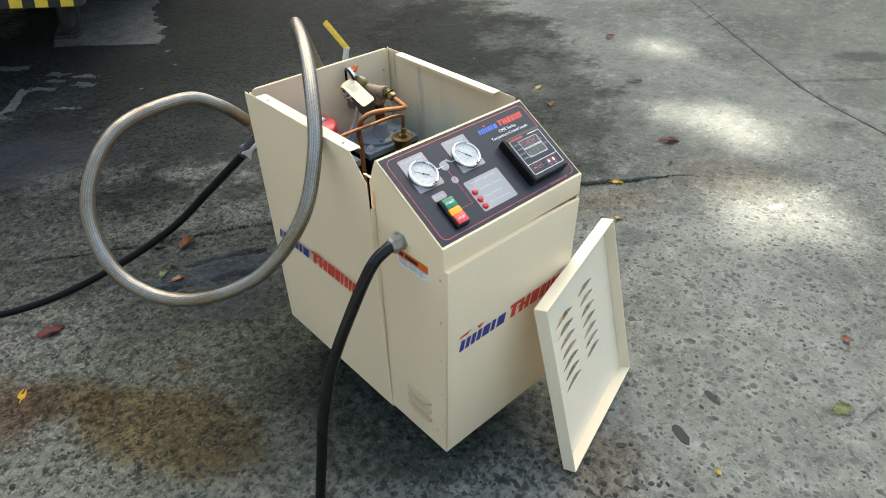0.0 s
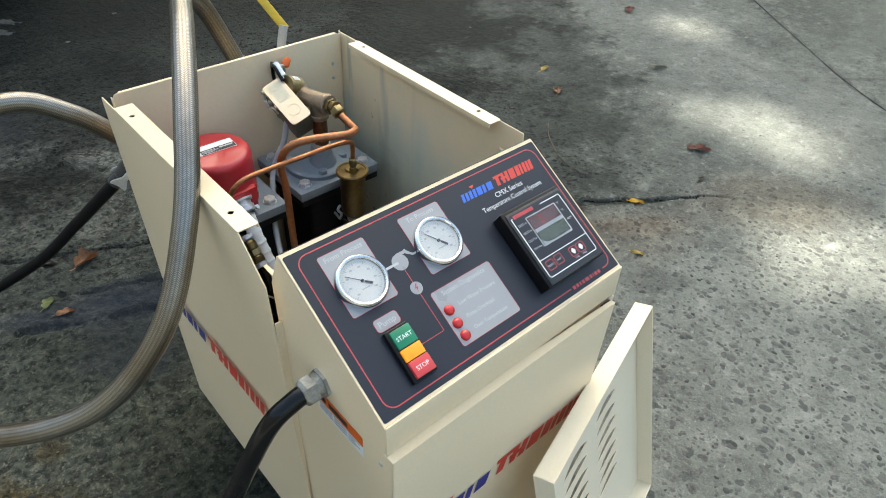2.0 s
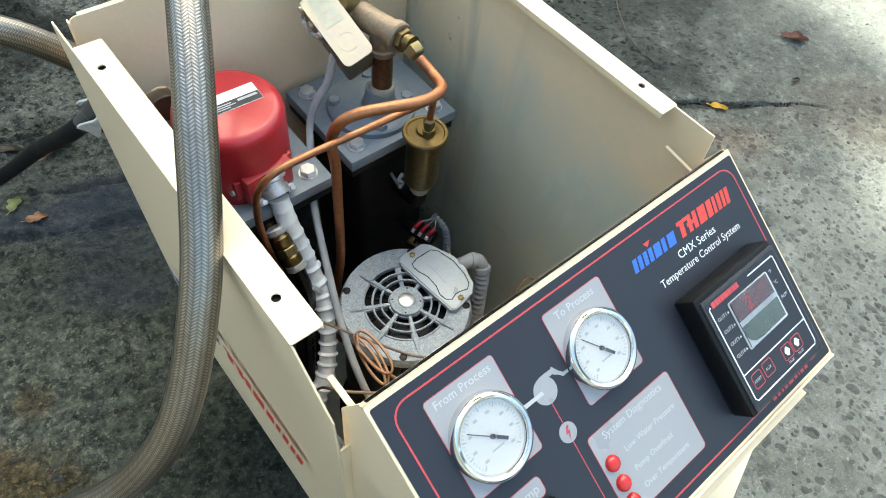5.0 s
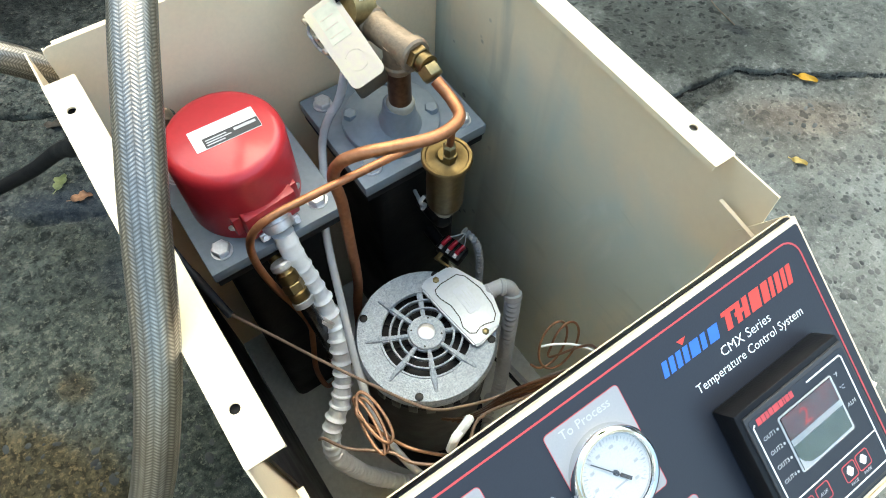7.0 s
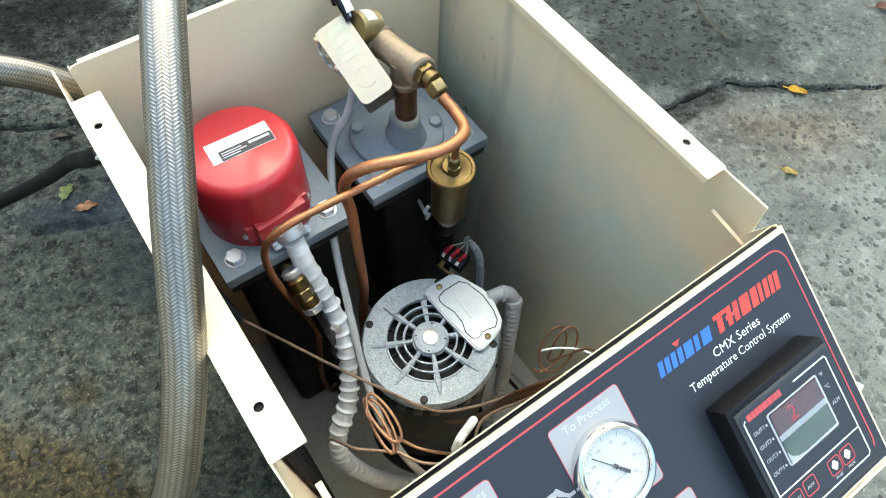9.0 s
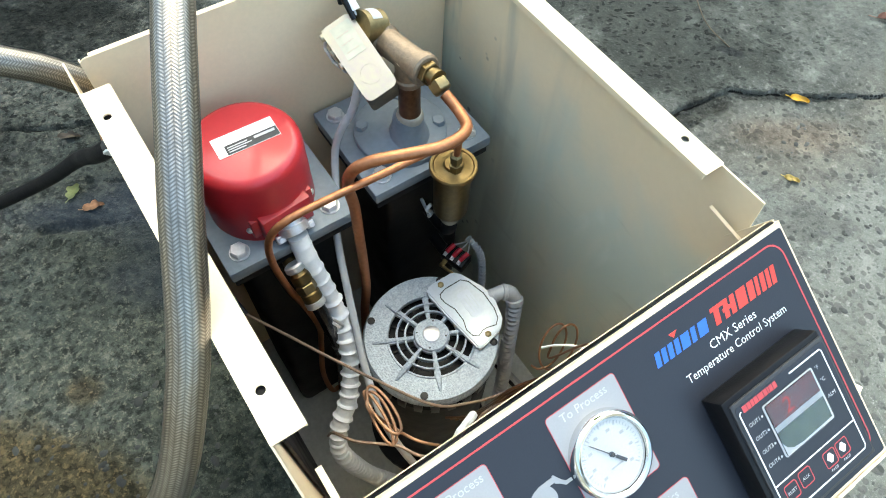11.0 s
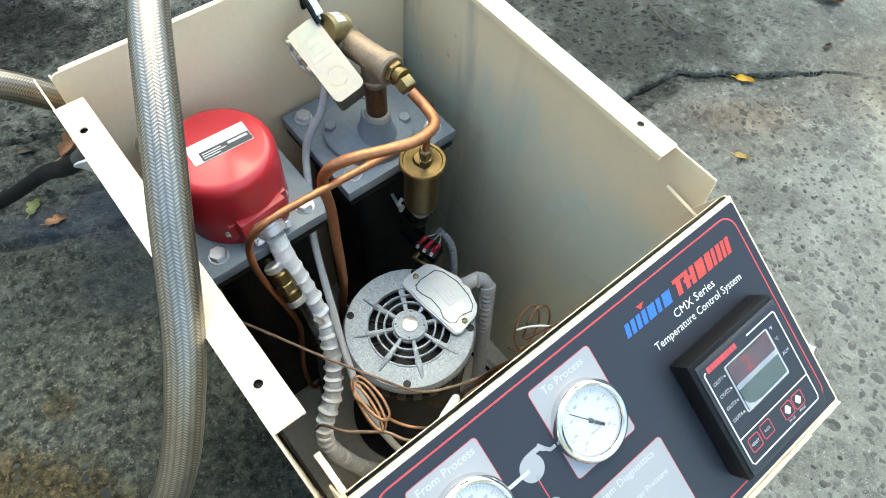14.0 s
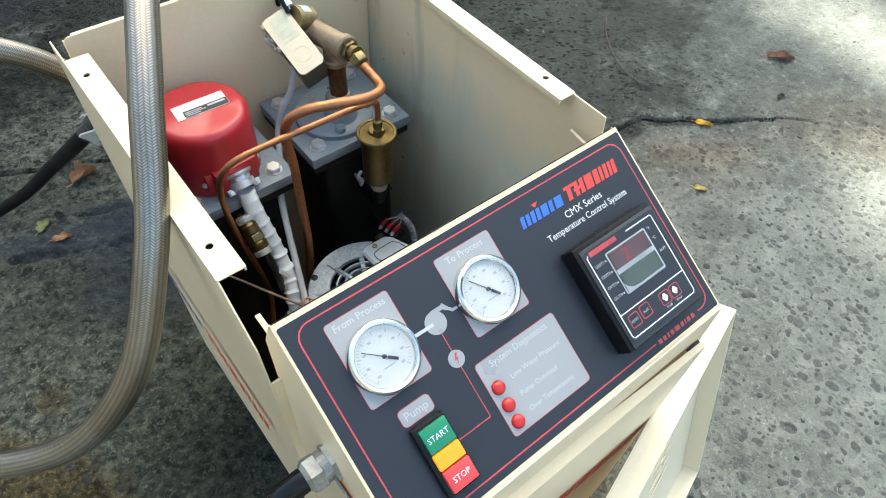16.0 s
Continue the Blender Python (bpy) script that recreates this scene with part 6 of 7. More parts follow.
for k in range(4):
    bm = bmesh.new()
    a = radians(50 + 90 * k)
    lathe(bm, (MX + 0.0172 * math.cos(a), MY + 0.0172 * math.sin(a), MZ + 0.0068), (MX + 0.0172 * math.cos(a), MY + 0.0172 * math.sin(a), 1), [(0, 0.0012), (0.0004, 0.0012)], 8)
    part("hub_hole", bm, BLACK_PRINT, hub)
for ang in (-130, 132, -40, 48):
    bm = bmesh.new()
    lathe(bm, (MX + 0.0738 * math.cos(radians(ang)), MY + 0.0738 * math.sin(radians(ang)), MZ - 0.002), (MX + 0.0738 * math.cos(radians(ang)), MY + 0.0738 * math.sin(radians(ang)), 1), [(0, 0.0047), (0.006, 0.0047), (0.0065, 0.0030)], 12)
    part("through_bolt", bm, BLACK_PLASTIC, bell)
# fan inside
bm = bmesh.new()
lathe(bm, (MX, MY, MZ - 0.022), (MX, MY, 1), [(0, 0.054), (0.003, 0.054)], 32)
fan = part("fan", bm, BLACK_PLASTIC, motor)
for k in range(9):
    bm = bmesh.new()
    box(bm, 0.016, 0.052, -0.001, 0.001, 0.0, 0.012, 0, pose(MX, MY, MZ - 0.020, 0, 0, 40 * k + 7))
    part("fan_blade", bm, BLACK_PLASTIC, fan)
# wiring cover with its label
LAB = pose(MX, MY, MZ + 0.003)
lab_out = [(0.024, 0.045), (0.028, 0.051), (0.036, 0.053), (0.066, 0.053), (0.074, 0.045), (0.087, 0.014), (0.089, -0.004), (0.081, -0.031), (0.071, -0.041), (0.040, -0.048), (0.034, -0.045), (0.033, -0.036), (0.027, 0.010)]
bm = bmesh.new()
flat(bm, lab_out, (), 0.009, LAB)
bmesh.ops.bevel(bm, geom=[e for e in bm.edges if len(e.link_faces) == 2 and abs(e.calc_face_angle(0)) > 0.5], offset=0.0018, segments=2, affect="EDGES")
wc = part("wiring_cover", bm, COVER_ALU, motor, "raised grey cover plate with a silver label")
ring_line_pts = [(0.034, 0.030), (0.036, 0.035), (0.045, 0.038), (0.068, 0.038), (0.075, 0.031), (0.081, 0.008), (0.080, -0.015), (0.076, -0.028), (0.069, -0.034), (0.058, -0.031), (0.052, -0.031), (0.044, -0.034), (0.038, -0.030), (0.036, -0.020), (0.040, -0.008), (0.040, 0.009), (0.035, 0.022)]
bm = bmesh.new()
n = len(ring_line_pts)
vs = []
for i, (x, y) in enumerate(ring_line_pts):
    a, c = Vector(ring_line_pts[i - 1]), Vector(ring_line_pts[(i + 1) % n])
    t = (c - a).normalized()
    nn = Vector((-t.y, t.x)) * 0.0006
    vs.append((bm.verts.new((x + nn.x, y + nn.y, 0.0091)), bm.verts.new((x - nn.x, y - nn.y, 0.0091))))
for i in range(n):
    bm.faces.new((vs[i][0], vs[i][1], vs[(i + 1) % n][1], vs[(i + 1) % n][0]))
ex_ = bmesh.ops.extrude_face_region(bm, geom=bm.faces[:])
bmesh.ops.translate(bm, vec=(0, 0, 0.0004), verts=[v for v in ex_["geom"] if isinstance(v, bmesh.types.BMVert)])
bmesh.ops.transform(bm, matrix=LAB, verts=bm.verts)
part("cover_outline", bm, DARK_PLASTIC, wc)
bm = bmesh.new()
flat(bm, round_rect(-0.0085, -0.018, 0.0085, 0.018, 0.003), (), 0.0004, LAB @ pose(0.060, 0.006, 0.009))
part("label", bm, LABEL_BLUE, wc, "pale blue foil label")
bm = bmesh.new()
for k in range(4):
    flat(bm, [(-0.006 + 0.0042 * k, -0.013), (-0.0045 + 0.0042 * k, -0.013), (-0.0045 + 0.0042 * k, 0.012 - 0.004 * (k % 2)), (-0.006 + 0.0042 * k, 0.012 - 0.004 * (k % 2))], (), 0.0002, LAB @ pose(0.0585, 0.006, 0.0095))
part("label_bars", bm, COVER_ALU, wc, smooth=False)
for x, y in ((0.044, 0.0455), (0.054, -0.0385)):
    bm = bmesh.new()
    c = LAB @ Vector((x, y, 0.0085))
    lathe(bm, c, c + Vector((0, 0, 1)), [(0, 0.0040), (0.002, 0.0040), (0.003, 0.0022)], 6)
    part("cover_screw", bm, BRASS, wc)
# grey elbow and conduit down the side of the motor
gc = thing("grey_conduit", "grey corrugated conduit with an elbow from the motor", "conduit", (0.30, 0.33, FLOOR))
bm = bmesh.new()
tube(bm, [(0.2700, 0.3510, 0.4520), (0.2800, 0.3500, 0.4565), (0.2920, 0.3470, 0.4590), (0.3000, 0.3420, 0.4560), (0.3025, 0.3360, 0.4460), (0.3010, 0.3310, 0.4380)], 0.0090, 16, 4)
lathe(bm, (0.270, 0.3510, 0.452), (0.280, 0.350, 0.4565), [(0, 0.0112), (0.005, 0.0112), (0.006, 0.0100), (0.012, 0.0100)], 18)
lathe(bm, (0.2900, 0.3475, 0.4588), (0.2990, 0.3430, 0.4570), [(0, 0.0096), (0.001, 0.0108), (0.005, 0.0108), (0.006, 0.0096)], 18)
lathe(bm, (0.3026, 0.3365, 0.4480), (0.3005, 0.3300, 0.4360), [(0, 0.0098), (0.001, 0.0114), (0.007, 0.0114), (0.008, 0.0100)], 18)
part("elbow", bm, GREY_PLASTIC, gc, "grey plastic elbow")
bm = bmesh.new()
tube(bm, [(0.3020, 0.3330, 0.4440), (0.2970, 0.3250, 0.4100), (0.2880, 0.3120, 0.3500), (0.2820, 0.3000, 0.2700), (0.2720, 0.2900, 0.1900), (0.28, 0.305, FLOOR + 0.015), (0.25, 0.27, FLOOR + 0.010), (0.22, 0.22, FLOOR + 0.010)], 0.0105, 16, 8, radius=lambda s: 0.0074 + 0.0030 * max(0, math.cos(2 * math.pi * (s + 0.001 * math.sin(60 * s)) / 0.0088)) ** 2.0, even=0.0012)
part("hose", bm, GREY_PLASTIC, gc)

# terminal switch with red-sleeved wires
ts = thing("pressure_switch", "black terminal block with red-sleeved wire ends", "switch", (0.285, 0.44, 0.42))
bm = bmesh.new()
TB_ = pose(0.2880, 0.4380, 0.4160, 8, 0, -72) @ Matrix.Scale(0.78, 4)
box(bm, -0.023, 0.023, -0.015, 0.015, -0.014, 0.010, 0.003, TB_)
rod(bm, (0.283, 0.455, 0.410), (0.283, 0.49, 0.410), 0.008)
part("block", bm, BLACK_PLASTIC, ts)
for k in range(3):
    x = -0.014 + 0.014 * k
    bm = bmesh.new()
    box(bm, x - 0.003, x + 0.003, -0.014, -0.004, 0.0115, 0.0130, 0.0004, TB_)
    lathe(bm, TB_ @ Vector((x, -0.009, 0.012)), TB_ @ Vector((x, -0.009, 0.05)), [(0, 0.0024), (0.003, 0.0022)], 8)
    part("terminal", bm, ZINC, ts)
    bm = bmesh.new()
    tube(bm, [TB_ @ Vector(p) for p in ((x, -0.006, 0.014), (x + 0.002, 0.002, 0.018), (x + 0.004, 0.010, 0.019))], 0.0033, 10, 4)
    part("red_sleeve", bm, RED_WIRE, ts, "red wire sleeve")
    bm = bmesh.new()
    tube(bm, [TB_ @ Vector((x + 0.004, 0.010, 0.019)), TB_ @ Vector((x * 0.6 + 0.006, 0.018, 0.020)), (0.314, 0.442, 0.426), (0.318, 0.432, 0.414)], 0.0009, 6, 4)
    part("wire", bm, GREY_PLASTIC, ts)
bm = bmesh.new()
box(bm, -0.014, 0.026, -0.030, -0.026, -0.003, 0.004, 0.0008, TB_)
box(bm, -0.014, -0.006, -0.028, -0.013, -0.002, 0.002, 0.0006, TB_)
part("spade_bracket", bm, BRASS_DULL, ts)
bm = bmesh.new()
tube(bm, [(0.312, 0.445, 0.430), (0.320, 0.432, 0.414), (0.323, 0.424, 0.390), (0.321, 0.415, 0.34), (0.31, 0.40, 0.25), (0.30, 0.39, FLOOR + 0.008)], 0.0052, 12, 8, radius=lambda s: 0.0040 + 0.0018 * max(0, math.cos(2 * math.pi * s / 0.0065)) ** 1.5, even=0.0012)
part("hose", bm, GREY_PLASTIC, ts)

# capillary lines and leads strung across to the control panel
def lead(name, label, pts, r, mat, seg=8):
    t = thing(name, label, "tubing", pts[-1])
    bm = bmesh.new()
    tube(bm, pts, r, seg, 8)
    part("line", bm, mat, t)
    return t


lead("capillary_tube", "brown capillary tube strung across the motor", [(0.0170, 0.459, 0.523), (0.0440, 0.410, 0.523), (0.0700, 0.362, 0.522), (0.0980, 0.314, 0.521), (0.1310, 0.262, 0.522), (0.1640, 0.245, 0.515), (0.1950, 0.235, 0.514), (0.2240, 0.225, 0.530), (0.2400, 0.200, 0.610), (0.2420, 0.180, 0.640)], 0.0016, CAPILLARY)
bm = bmesh.new()
tube(bm, [(0.0000, 0.560, 0.640), (0.0040, 0.515, 0.590), (0.0110, 0.482, 0.551), (0.0175, 0.457, 0.521)], 0.0036, 10, 6, radius=lambda s: 0.0030 + (0.0012 if s > 0.098 else 0.0))
part("sleeve", bm, DARK_PLASTIC, bpy.data.objects["capillary_tube"], "dark grey sleeve")
lead("capillary_tube", "brown capillary tube tied behind the panel", [(0.0300, 0.318, 0.440), (0.0340, 0.297, 0.510), (0.0460, 0.273, 0.530), (0.0650, 0.257, 0.530), (0.0790, 0.245, 0.530), (0.0940, 0.223, 0.530), (0.1310, 0.205, 0.520), (0.1640, 0.225, 0.530), (0.2050, 0.212, 0.558), (0.2260, 0.198, 0.597), (0.228, 0.182, 0.635)], 0.0016, CAPILLARY)
loop_pts = []
LC, LR, LU = Vector((0.0735, 0.264, 0.586)), Vector((0.0068, 0.0005, 0.0020)), Vector((0.0005, 0.0255, 0.0020))
for k in range(34):
    a = radians(250 + 30 * k)
    drift = math.sin(k * 0.31) * 0.6 + 0.03 * k
    loop_pts.append(LC + LR * (math.cos(a) + drift - 0.5) + LU * math.sin(a) * (1.0 + 0.08 * math.sin(k * 0.7)) + Vector((0, 0, 0.0002 * k)))
loop_pts = [tuple(p) for p in loop_pts]
lead("capillary_coil", "coil of bright copper capillary tube", loop_pts + [(0.088, 0.238, 0.565), (0.105, 0.215, 0.575), (0.125, 0.182, 0.63)], 0.0015, COIL)
loop_pts = []
for k in range(24):
    a = radians(200 + 30 * k)
    loop_pts.append((0.272 + 0.020 * math.cos(a) + 0.0008 * k, 0.252 + 0.012 * math.sin(a) - 0.0006 * k, 0.505 + 0.028 * math.sin(a) + 0.012 * math.cos(a)))
lead("capillary_coil", "loose copper capillary coil near the side wall", loop_pts + [(0.27, 0.21, 0.60), (0.25, 0.182, 0.635)], 0.0013, COIL)
for k in range(4):
    o = 0.004 * k
    lead("capillary_tube", "brown capillary tube bundled behind the panel", [(0.150 + o, 0.262 - o, 0.440), (0.170 + o, 0.236, 0.485 + o), (0.200, 0.218 + o * 0.5, 0.545 + o), (0.226 + o, 0.200, 0.590 + o), (0.232 + o, 0.181, 0.630)], 0.0015, COPPER_DARK)
lead("grey_lead", "thin grey leads on the floor pan", [(0.335, 0.42, FLOOR + 0.004), (0.345, 0.34, FLOOR + 0.003), (0.352, 0.27, FLOOR + 0.003), (0.34, 0.20, FLOOR + 0.003)], 0.003, GREY_PLASTIC)
lead("black_lead", "thin black leads on the floor pan", [(0.325, 0.42, FLOOR + 0.004), (0.335, 0.33, FLOOR + 0.004), (0.338, 0.25, FLOOR + 0.004), (0.32, 0.20, FLOOR + 0.004)], 0.003, RUBBER)
lead("cable_tie", "white plastic cable tie on the copper coil", [(0.262, 0.250, 0.520), (0.272, 0.243, 0.527), (0.284, 0.232, 0.533), (0.292, 0.220, 0.538), (0.292, 0.208, 0.550)], 0.0013, WHITE_PLASTIC)
lead("white_lead", "short white lead behind the control panel", [(0.158, 0.231, 0.524), (0.151, 0.228, 0.530), (0.143, 0.226, 0.524), (0.135, 0.223, 0.528), (0.128, 0.220, 0.510)], 0.0046, WHITE_PLASTIC)
# stay rods between the side walls and the panel
stay = thing("panel_stay", "cream steel stay strip behind the control panel", "bracket", (0.37, 0.2, 0.70))
bm = bmesh.new()
box(bm, -0.0018, 0.0018, -0.020, 0.022, -0.0008, 0.0008, 0.0003, pose(W - 0.004, 0.201, 0.727, 8))
part("strip", bm, CREAM, stay)
stay2 = thing("panel_stay", "cream steel stay strip behind the control panel", "bracket", (0.01, 0.2, 0.70))
bm = bmesh.new()
box(bm, 0.003, 0.008, 0.176, 0.222, 0.7175, 0.7190, 0.0003)
part("strip", bm, CREAM, stay2)

# ---------------------------------------------------------------- pipework behind the machine, hoses and cables
HOSE = [(0.021, 0.683, 0.653), (-0.046, 0.696, 0.720), (-0.123, 0.705, 0.754), (-0.279, 0.686, 0.738), (-0.385, 0.624, 0.640), (-0.398, 0.529, 0.526), (-0.325, 0.429, 0.473), (-0.206, 0.329, 0.519), (-0.110, 0.284, 0.630), (-0.0395, 0.314, 0.742), (0.0180, 0.3925, 0.8325), (0.0725, 0.494, 0.882), (0.122, 0.599, 0.886), (0.178, 0.670, 0.831), (0.234, 0.703, 0.712)]
hose = thing("braided_hose", "stainless braided hose looping beside and over the machine", "hose", (0.024, 0.683, 0.652))
bm = bmesh.new()
tube(bm, HOSE, 0.0142, 28, 14, uv=True)
part("braid", bm, BRAID, hose, "woven stainless braid")
for p, q in ((HOSE[0], HOSE[1]), (HOSE[-1], HOSE[-2])):
    a = Vector(p)
    d = (Vector(q) - a).normalized()
    bm = bmesh.new()
    lathe(bm, a - d * 0.016, a + d, [(0, 0.0120), (0.004, 0.0150), (0.012, 0.0150), (0.013, 0.0160), (0.030, 0.0160), (0.032, 0.0150)], 24)
    part("ferrule", bm, BRONZE, hose, "dull bronze ferrule")
supply = thing("pipe_outlet", "brass outlet pipe and cam coupling on the rear panel", "pipe fitting", (0.05, 0.63, 0.645))
bm = bmesh.new()
rod(bm, (0.052, 0.600, 0.645), (0.052, 0.655, 0.645), 0.0165, 20, 0.001)
lathe(bm, (0.052, 0.640, 0.645), (0.052, 0.68, 0.645), [(0, 0.021), (0.020, 0.021)], 6)
tube(bm, [(0.052, 0.650, 0.645), (0.052, 0.672, 0.645), (0.042, 0.681, 0.646), (0.020, 0.684, 0.650)], 0.0165, 18, 5)
part("outlet_elbow", bm, BRONZE, supply)
bm = bmesh.new()
CA, CB = Vector((0.042, 0.668, 0.640)), Vector((-0.014, 0.690, 0.588))
CD = (CB - CA).normalized()
lathe(bm, CA, CB, [(0, 0.0125), (0.030, 0.0125), (0.032, 0.0165), (0.050, 0.0165), (0.054, 0.0150), (0.066, 0.0140), (0.068, 0.0120), (0.086, 0.0115)], 24)
coup = part("cam_coupling", bm, DARK_PLASTIC, supply, "dark cam-lock hose coupling")
side_v = CD.cross(Vector((0, 0, 1))).normalized()
for sgn in (-1, 1):
    # lever arm hugging the coupling, with a flared, ribbed finger grip
    up_v = side_v.cross(CD).normalized()
    LM = Matrix.Translation(CA + CD * 0.040 + side_v * sgn * 0.0185) @ Matrix((side_v * sgn, CD, up_v if sgn > 0 else -up_v)).transposed().to_4x4()
    bm = bmesh.new()
    box(bm, -0.0020, 0.0020, -0.010, 0.026, -0.0050, 0.0050, 0.0014, LM)
    flat(bm, [(-0.0050, 0.0), (0.0050, 0.0), (0.0125, 0.0130), (0.0125, 0.0175), (0.006, 0.0160), (0.0, 0.0155), (-0.006, 0.0160), (-0.0125, 0.0175), (-0.0125, 0.0130)], (), 0.0035, LM @ pose(0, 0.020, 0) @ pose(0.0018, 0, 0, 0, -90, 0))
    arm = part("cam_lever", bm, ZINC, coup, "bright aluminium cam lever")
    for k in range(5):
        bm = bmesh.new()
        box(bm, -0.0006, 0.0006, 0.0105, 0.0158, 0.0034, 0.0044, 0.0003, LM @ pose(0, 0.020, 0) @ pose(0.0018, 0, 0, 0, -90, 0) @ pose(-0.0095 + 0.00475 * k, 0, 0))
        part("grip_rib", bm, ZINC, arm)
    bm = bmesh.new()
    lathe(bm, LM @ Vector((0.0018, -0.002, 0)), LM @ Vector((1, -0.002, 0)), [(0, 0.0036), (0.0016, 0.0034), (0.0022, 0.0020)], 12)
    part("pivot_pin", bm, ZINC, arm)
drain_hose = thing("drain_hose", "dusty black rubber hose running from the coupling to the ground", "hose", (-0.6, 1.2, 0.0))
bm = bmesh.new()
tube(bm, [(-0.014, 0.690, 0.588), (-0.040, 0.748, 0.527), (-0.070, 0.850, 0.430), (-0.150, 0.975, 0.290), (-0.305, 1.094, 0.167), (-0.480, 1.218, 0.070), (-0.655, 1.350, 0.0175), (-0.850, 1.495, 0.013), (-1.3, 1.8, 0.013), (-2.2, 2.0, 0.013)], 0.0108, 16, 8)
part("hose", bm, RUBBER_DULL, drain_hose)
ret = thing("ball_valve", "steel ball valve with a long yellow lever behind the machine", "valve", (0.262, 0.63, 0.66))
bm = bmesh.new()
rod(bm, (0.262, 0.600, 0.660), (0.262, 0.72, 0.660), 0.0165, 20, 0.001)
tube(bm, [(0.262, 0.700, 0.660), (0.262, 0.722, 0.664), (0.250, 0.722, 0.690), (0.232, 0.704, 0.712)], 0.0155, 18, 5)
part("return_elbow", bm, BRONZE, ret)
bm = bmesh.new()
lathe(bm, (0.275, 0.722, 0.670), (0.42, 0.805, 0.672), [(0, 0.016), (0.006, 0.0215), (0.022, 0.0215), (0.026, 0.025), (0.052, 0.025), (0.056, 0.0215), (0.074, 0.0215), (0.078, 0.016)], 24)
vb = part("valve_body", bm, ZINC, ret)
bm = bmesh.new()
rod(bm, (0.345, 0.762, 0.690), (0.359, 0.765, 0.736), 0.008, 14)
part("stem", bm, ZINC, ret)
bm = bmesh.new()
hm = look((0.359, 0.765, 0.733), (0.325, 0.800, 0.799))
box(bm, -0.0075, 0.0075, -0.0022, 0.0022, -0.086, 0.006, 0.0018, hm @ pose(0, 0, 0, 0, 0, 60))
part("lever", bm, YELLOW, ret, "yellow vinyl lever")

cable = thing("power_cable", "thick black rubber power cable hanging from the gland", "cable", (-0.25, 0.146, 0.0))
bm = bmesh.new()
tube(bm, [(-0.014, 0.114, 0.623), (-0.036, 0.116, 0.617), (-0.068, 0.121, 0.592), (-0.112, 0.132, 0.508), (-0.160, 0.145, 0.397), (-0.199, 0.149, 0.274), (-0.224, 0.146, 0.145), (-0.246, 0.140, 0.045), (-0.262, 0.115, 0.013), (-0.33, -0.02, 0.0115), (-0.55, -0.30, 0.0115), (-1.2, -0.55, 0.0115)], 0.0115, 18, 8)
part("sheath", bm, RUBBER, cable)

# ---------------------------------------------------------------- loose things on the ground
def leaf(name, label, x, y, turn, size, wide, mat, lobes=0, curl=0.2):
    """A fallen leaf: a curled blade with a midrib and a stalk."""
    bm = bmesh.new()
    n = 30
    rows = []
    for i in range(n + 1):
        s = i / n
        w = wide * size * (math.sin(math.pi * min(1, s * 0.96 + 0.02)) ** 0.8) * (1 + (0.22 * math.sin(lobes * math.pi * s * 2 + 0.6) + 0.06 * math.sin(31 * s) if lobes else 0.08 * math.sin(9 * s)))
        row = []
        for j in range(-3, 4):
            v = j / 3
            z = 0.004 + curl * size * (0.55 * (v * v) * w / (wide * size + 1e-6) + 0.35 * (s - 0.5) ** 2) + 0.003 * math.sin(5 * s + 2 * v)
            row.append(bm.verts.new(((s - 0.5) * size, v * w / 2, z)))
        rows.append(row)
    for a, c in zip(rows, rows[1:]):
        for j in range(6):
            bm.faces.new((a[j], a[j + 1], c[j + 1], c[j]))
    bmesh.ops.solidify(bm, geom=bm.faces, thickness=0.0006)
    tube(bm, [(-0.5 * size, 0, 0.004), (-0.62 * size, 0.02 * size, 0.003), (-0.75 * size, 0.07 * size, 0.002)], 0.0009, 6, 3)
    bmesh.ops.transform(bm, matrix=pose(x, y, -0.001, 0, 0, turn), verts=bm.verts)
    ob = link(name, bm, mat, True)
    tagged(ob, label, "leaf", "fallen leaves")
    return ob


leaf("leaf", "bright yellow fallen leaf by the crack", 1.402, 0.522, -58, 0.046, 0.58, LEAF_YELLOW, 0, 0.2)
leaf("leaf", "pale yellow fallen leaf on concrete", 1.193, 0.369, -62, 0.034, 0.6, LEAF_PALE)
leaf("leaf", "curled reddish-brown fallen leaf on concrete", 1.850, 0.575, -48, 0.085, 0.42, LEAF_PINK, 2, 0.32)
leaf("leaf", "small dark withered leaf on concrete", 1.684, 0.463, 10, 0.035, 0.5, LEAF_GREY, 2, 0.2)
leaf("leaf", "dark curled leaf far off on concrete", 2.80, 1.57, 30, 0.09, 0.5, LEAF_RED, 2, 0.2)
leaf("leaf", "pale brown fallen leaf on dark concrete", 1.905, 1.363, 10, 0.055, 0.5, LEAF_PALE)
leaf("leaf", "small orange-brown leaf on dark concrete", 1.790, 1.191, 40, 0.055, 0.6, LEAF_BROWN, 2, 0.3)
leaf("leaf", "long pale withered leaf on concrete", 2.316, 1.068, -38, 0.085, 0.28, LEAF_DULL, 0, 0.25)
leaf("leaf", "curled brown fallen leaf on wet concrete", -0.020, 1.300, 15, 0.066, 0.62, LEAF_BROWN, 2, 0.8)
leaf("leaf", "small brown fallen leaf on wet concrete", -0.128, 1.140, -15, 0.042, 0.6, LEAF_BROWN, 2, 0.25)
leaf("leaf", "dull green crumpled leaf on wet concrete", -0.150, 1.200, 40, 0.040, 0.7, LEAF_GREEN, 2, 0.3)
leaf("leaf", "small withered leaf beside the crack", -0.108, 1.352, -30, 0.050, 0.45, LEAF_GREY, 2, 0.3)
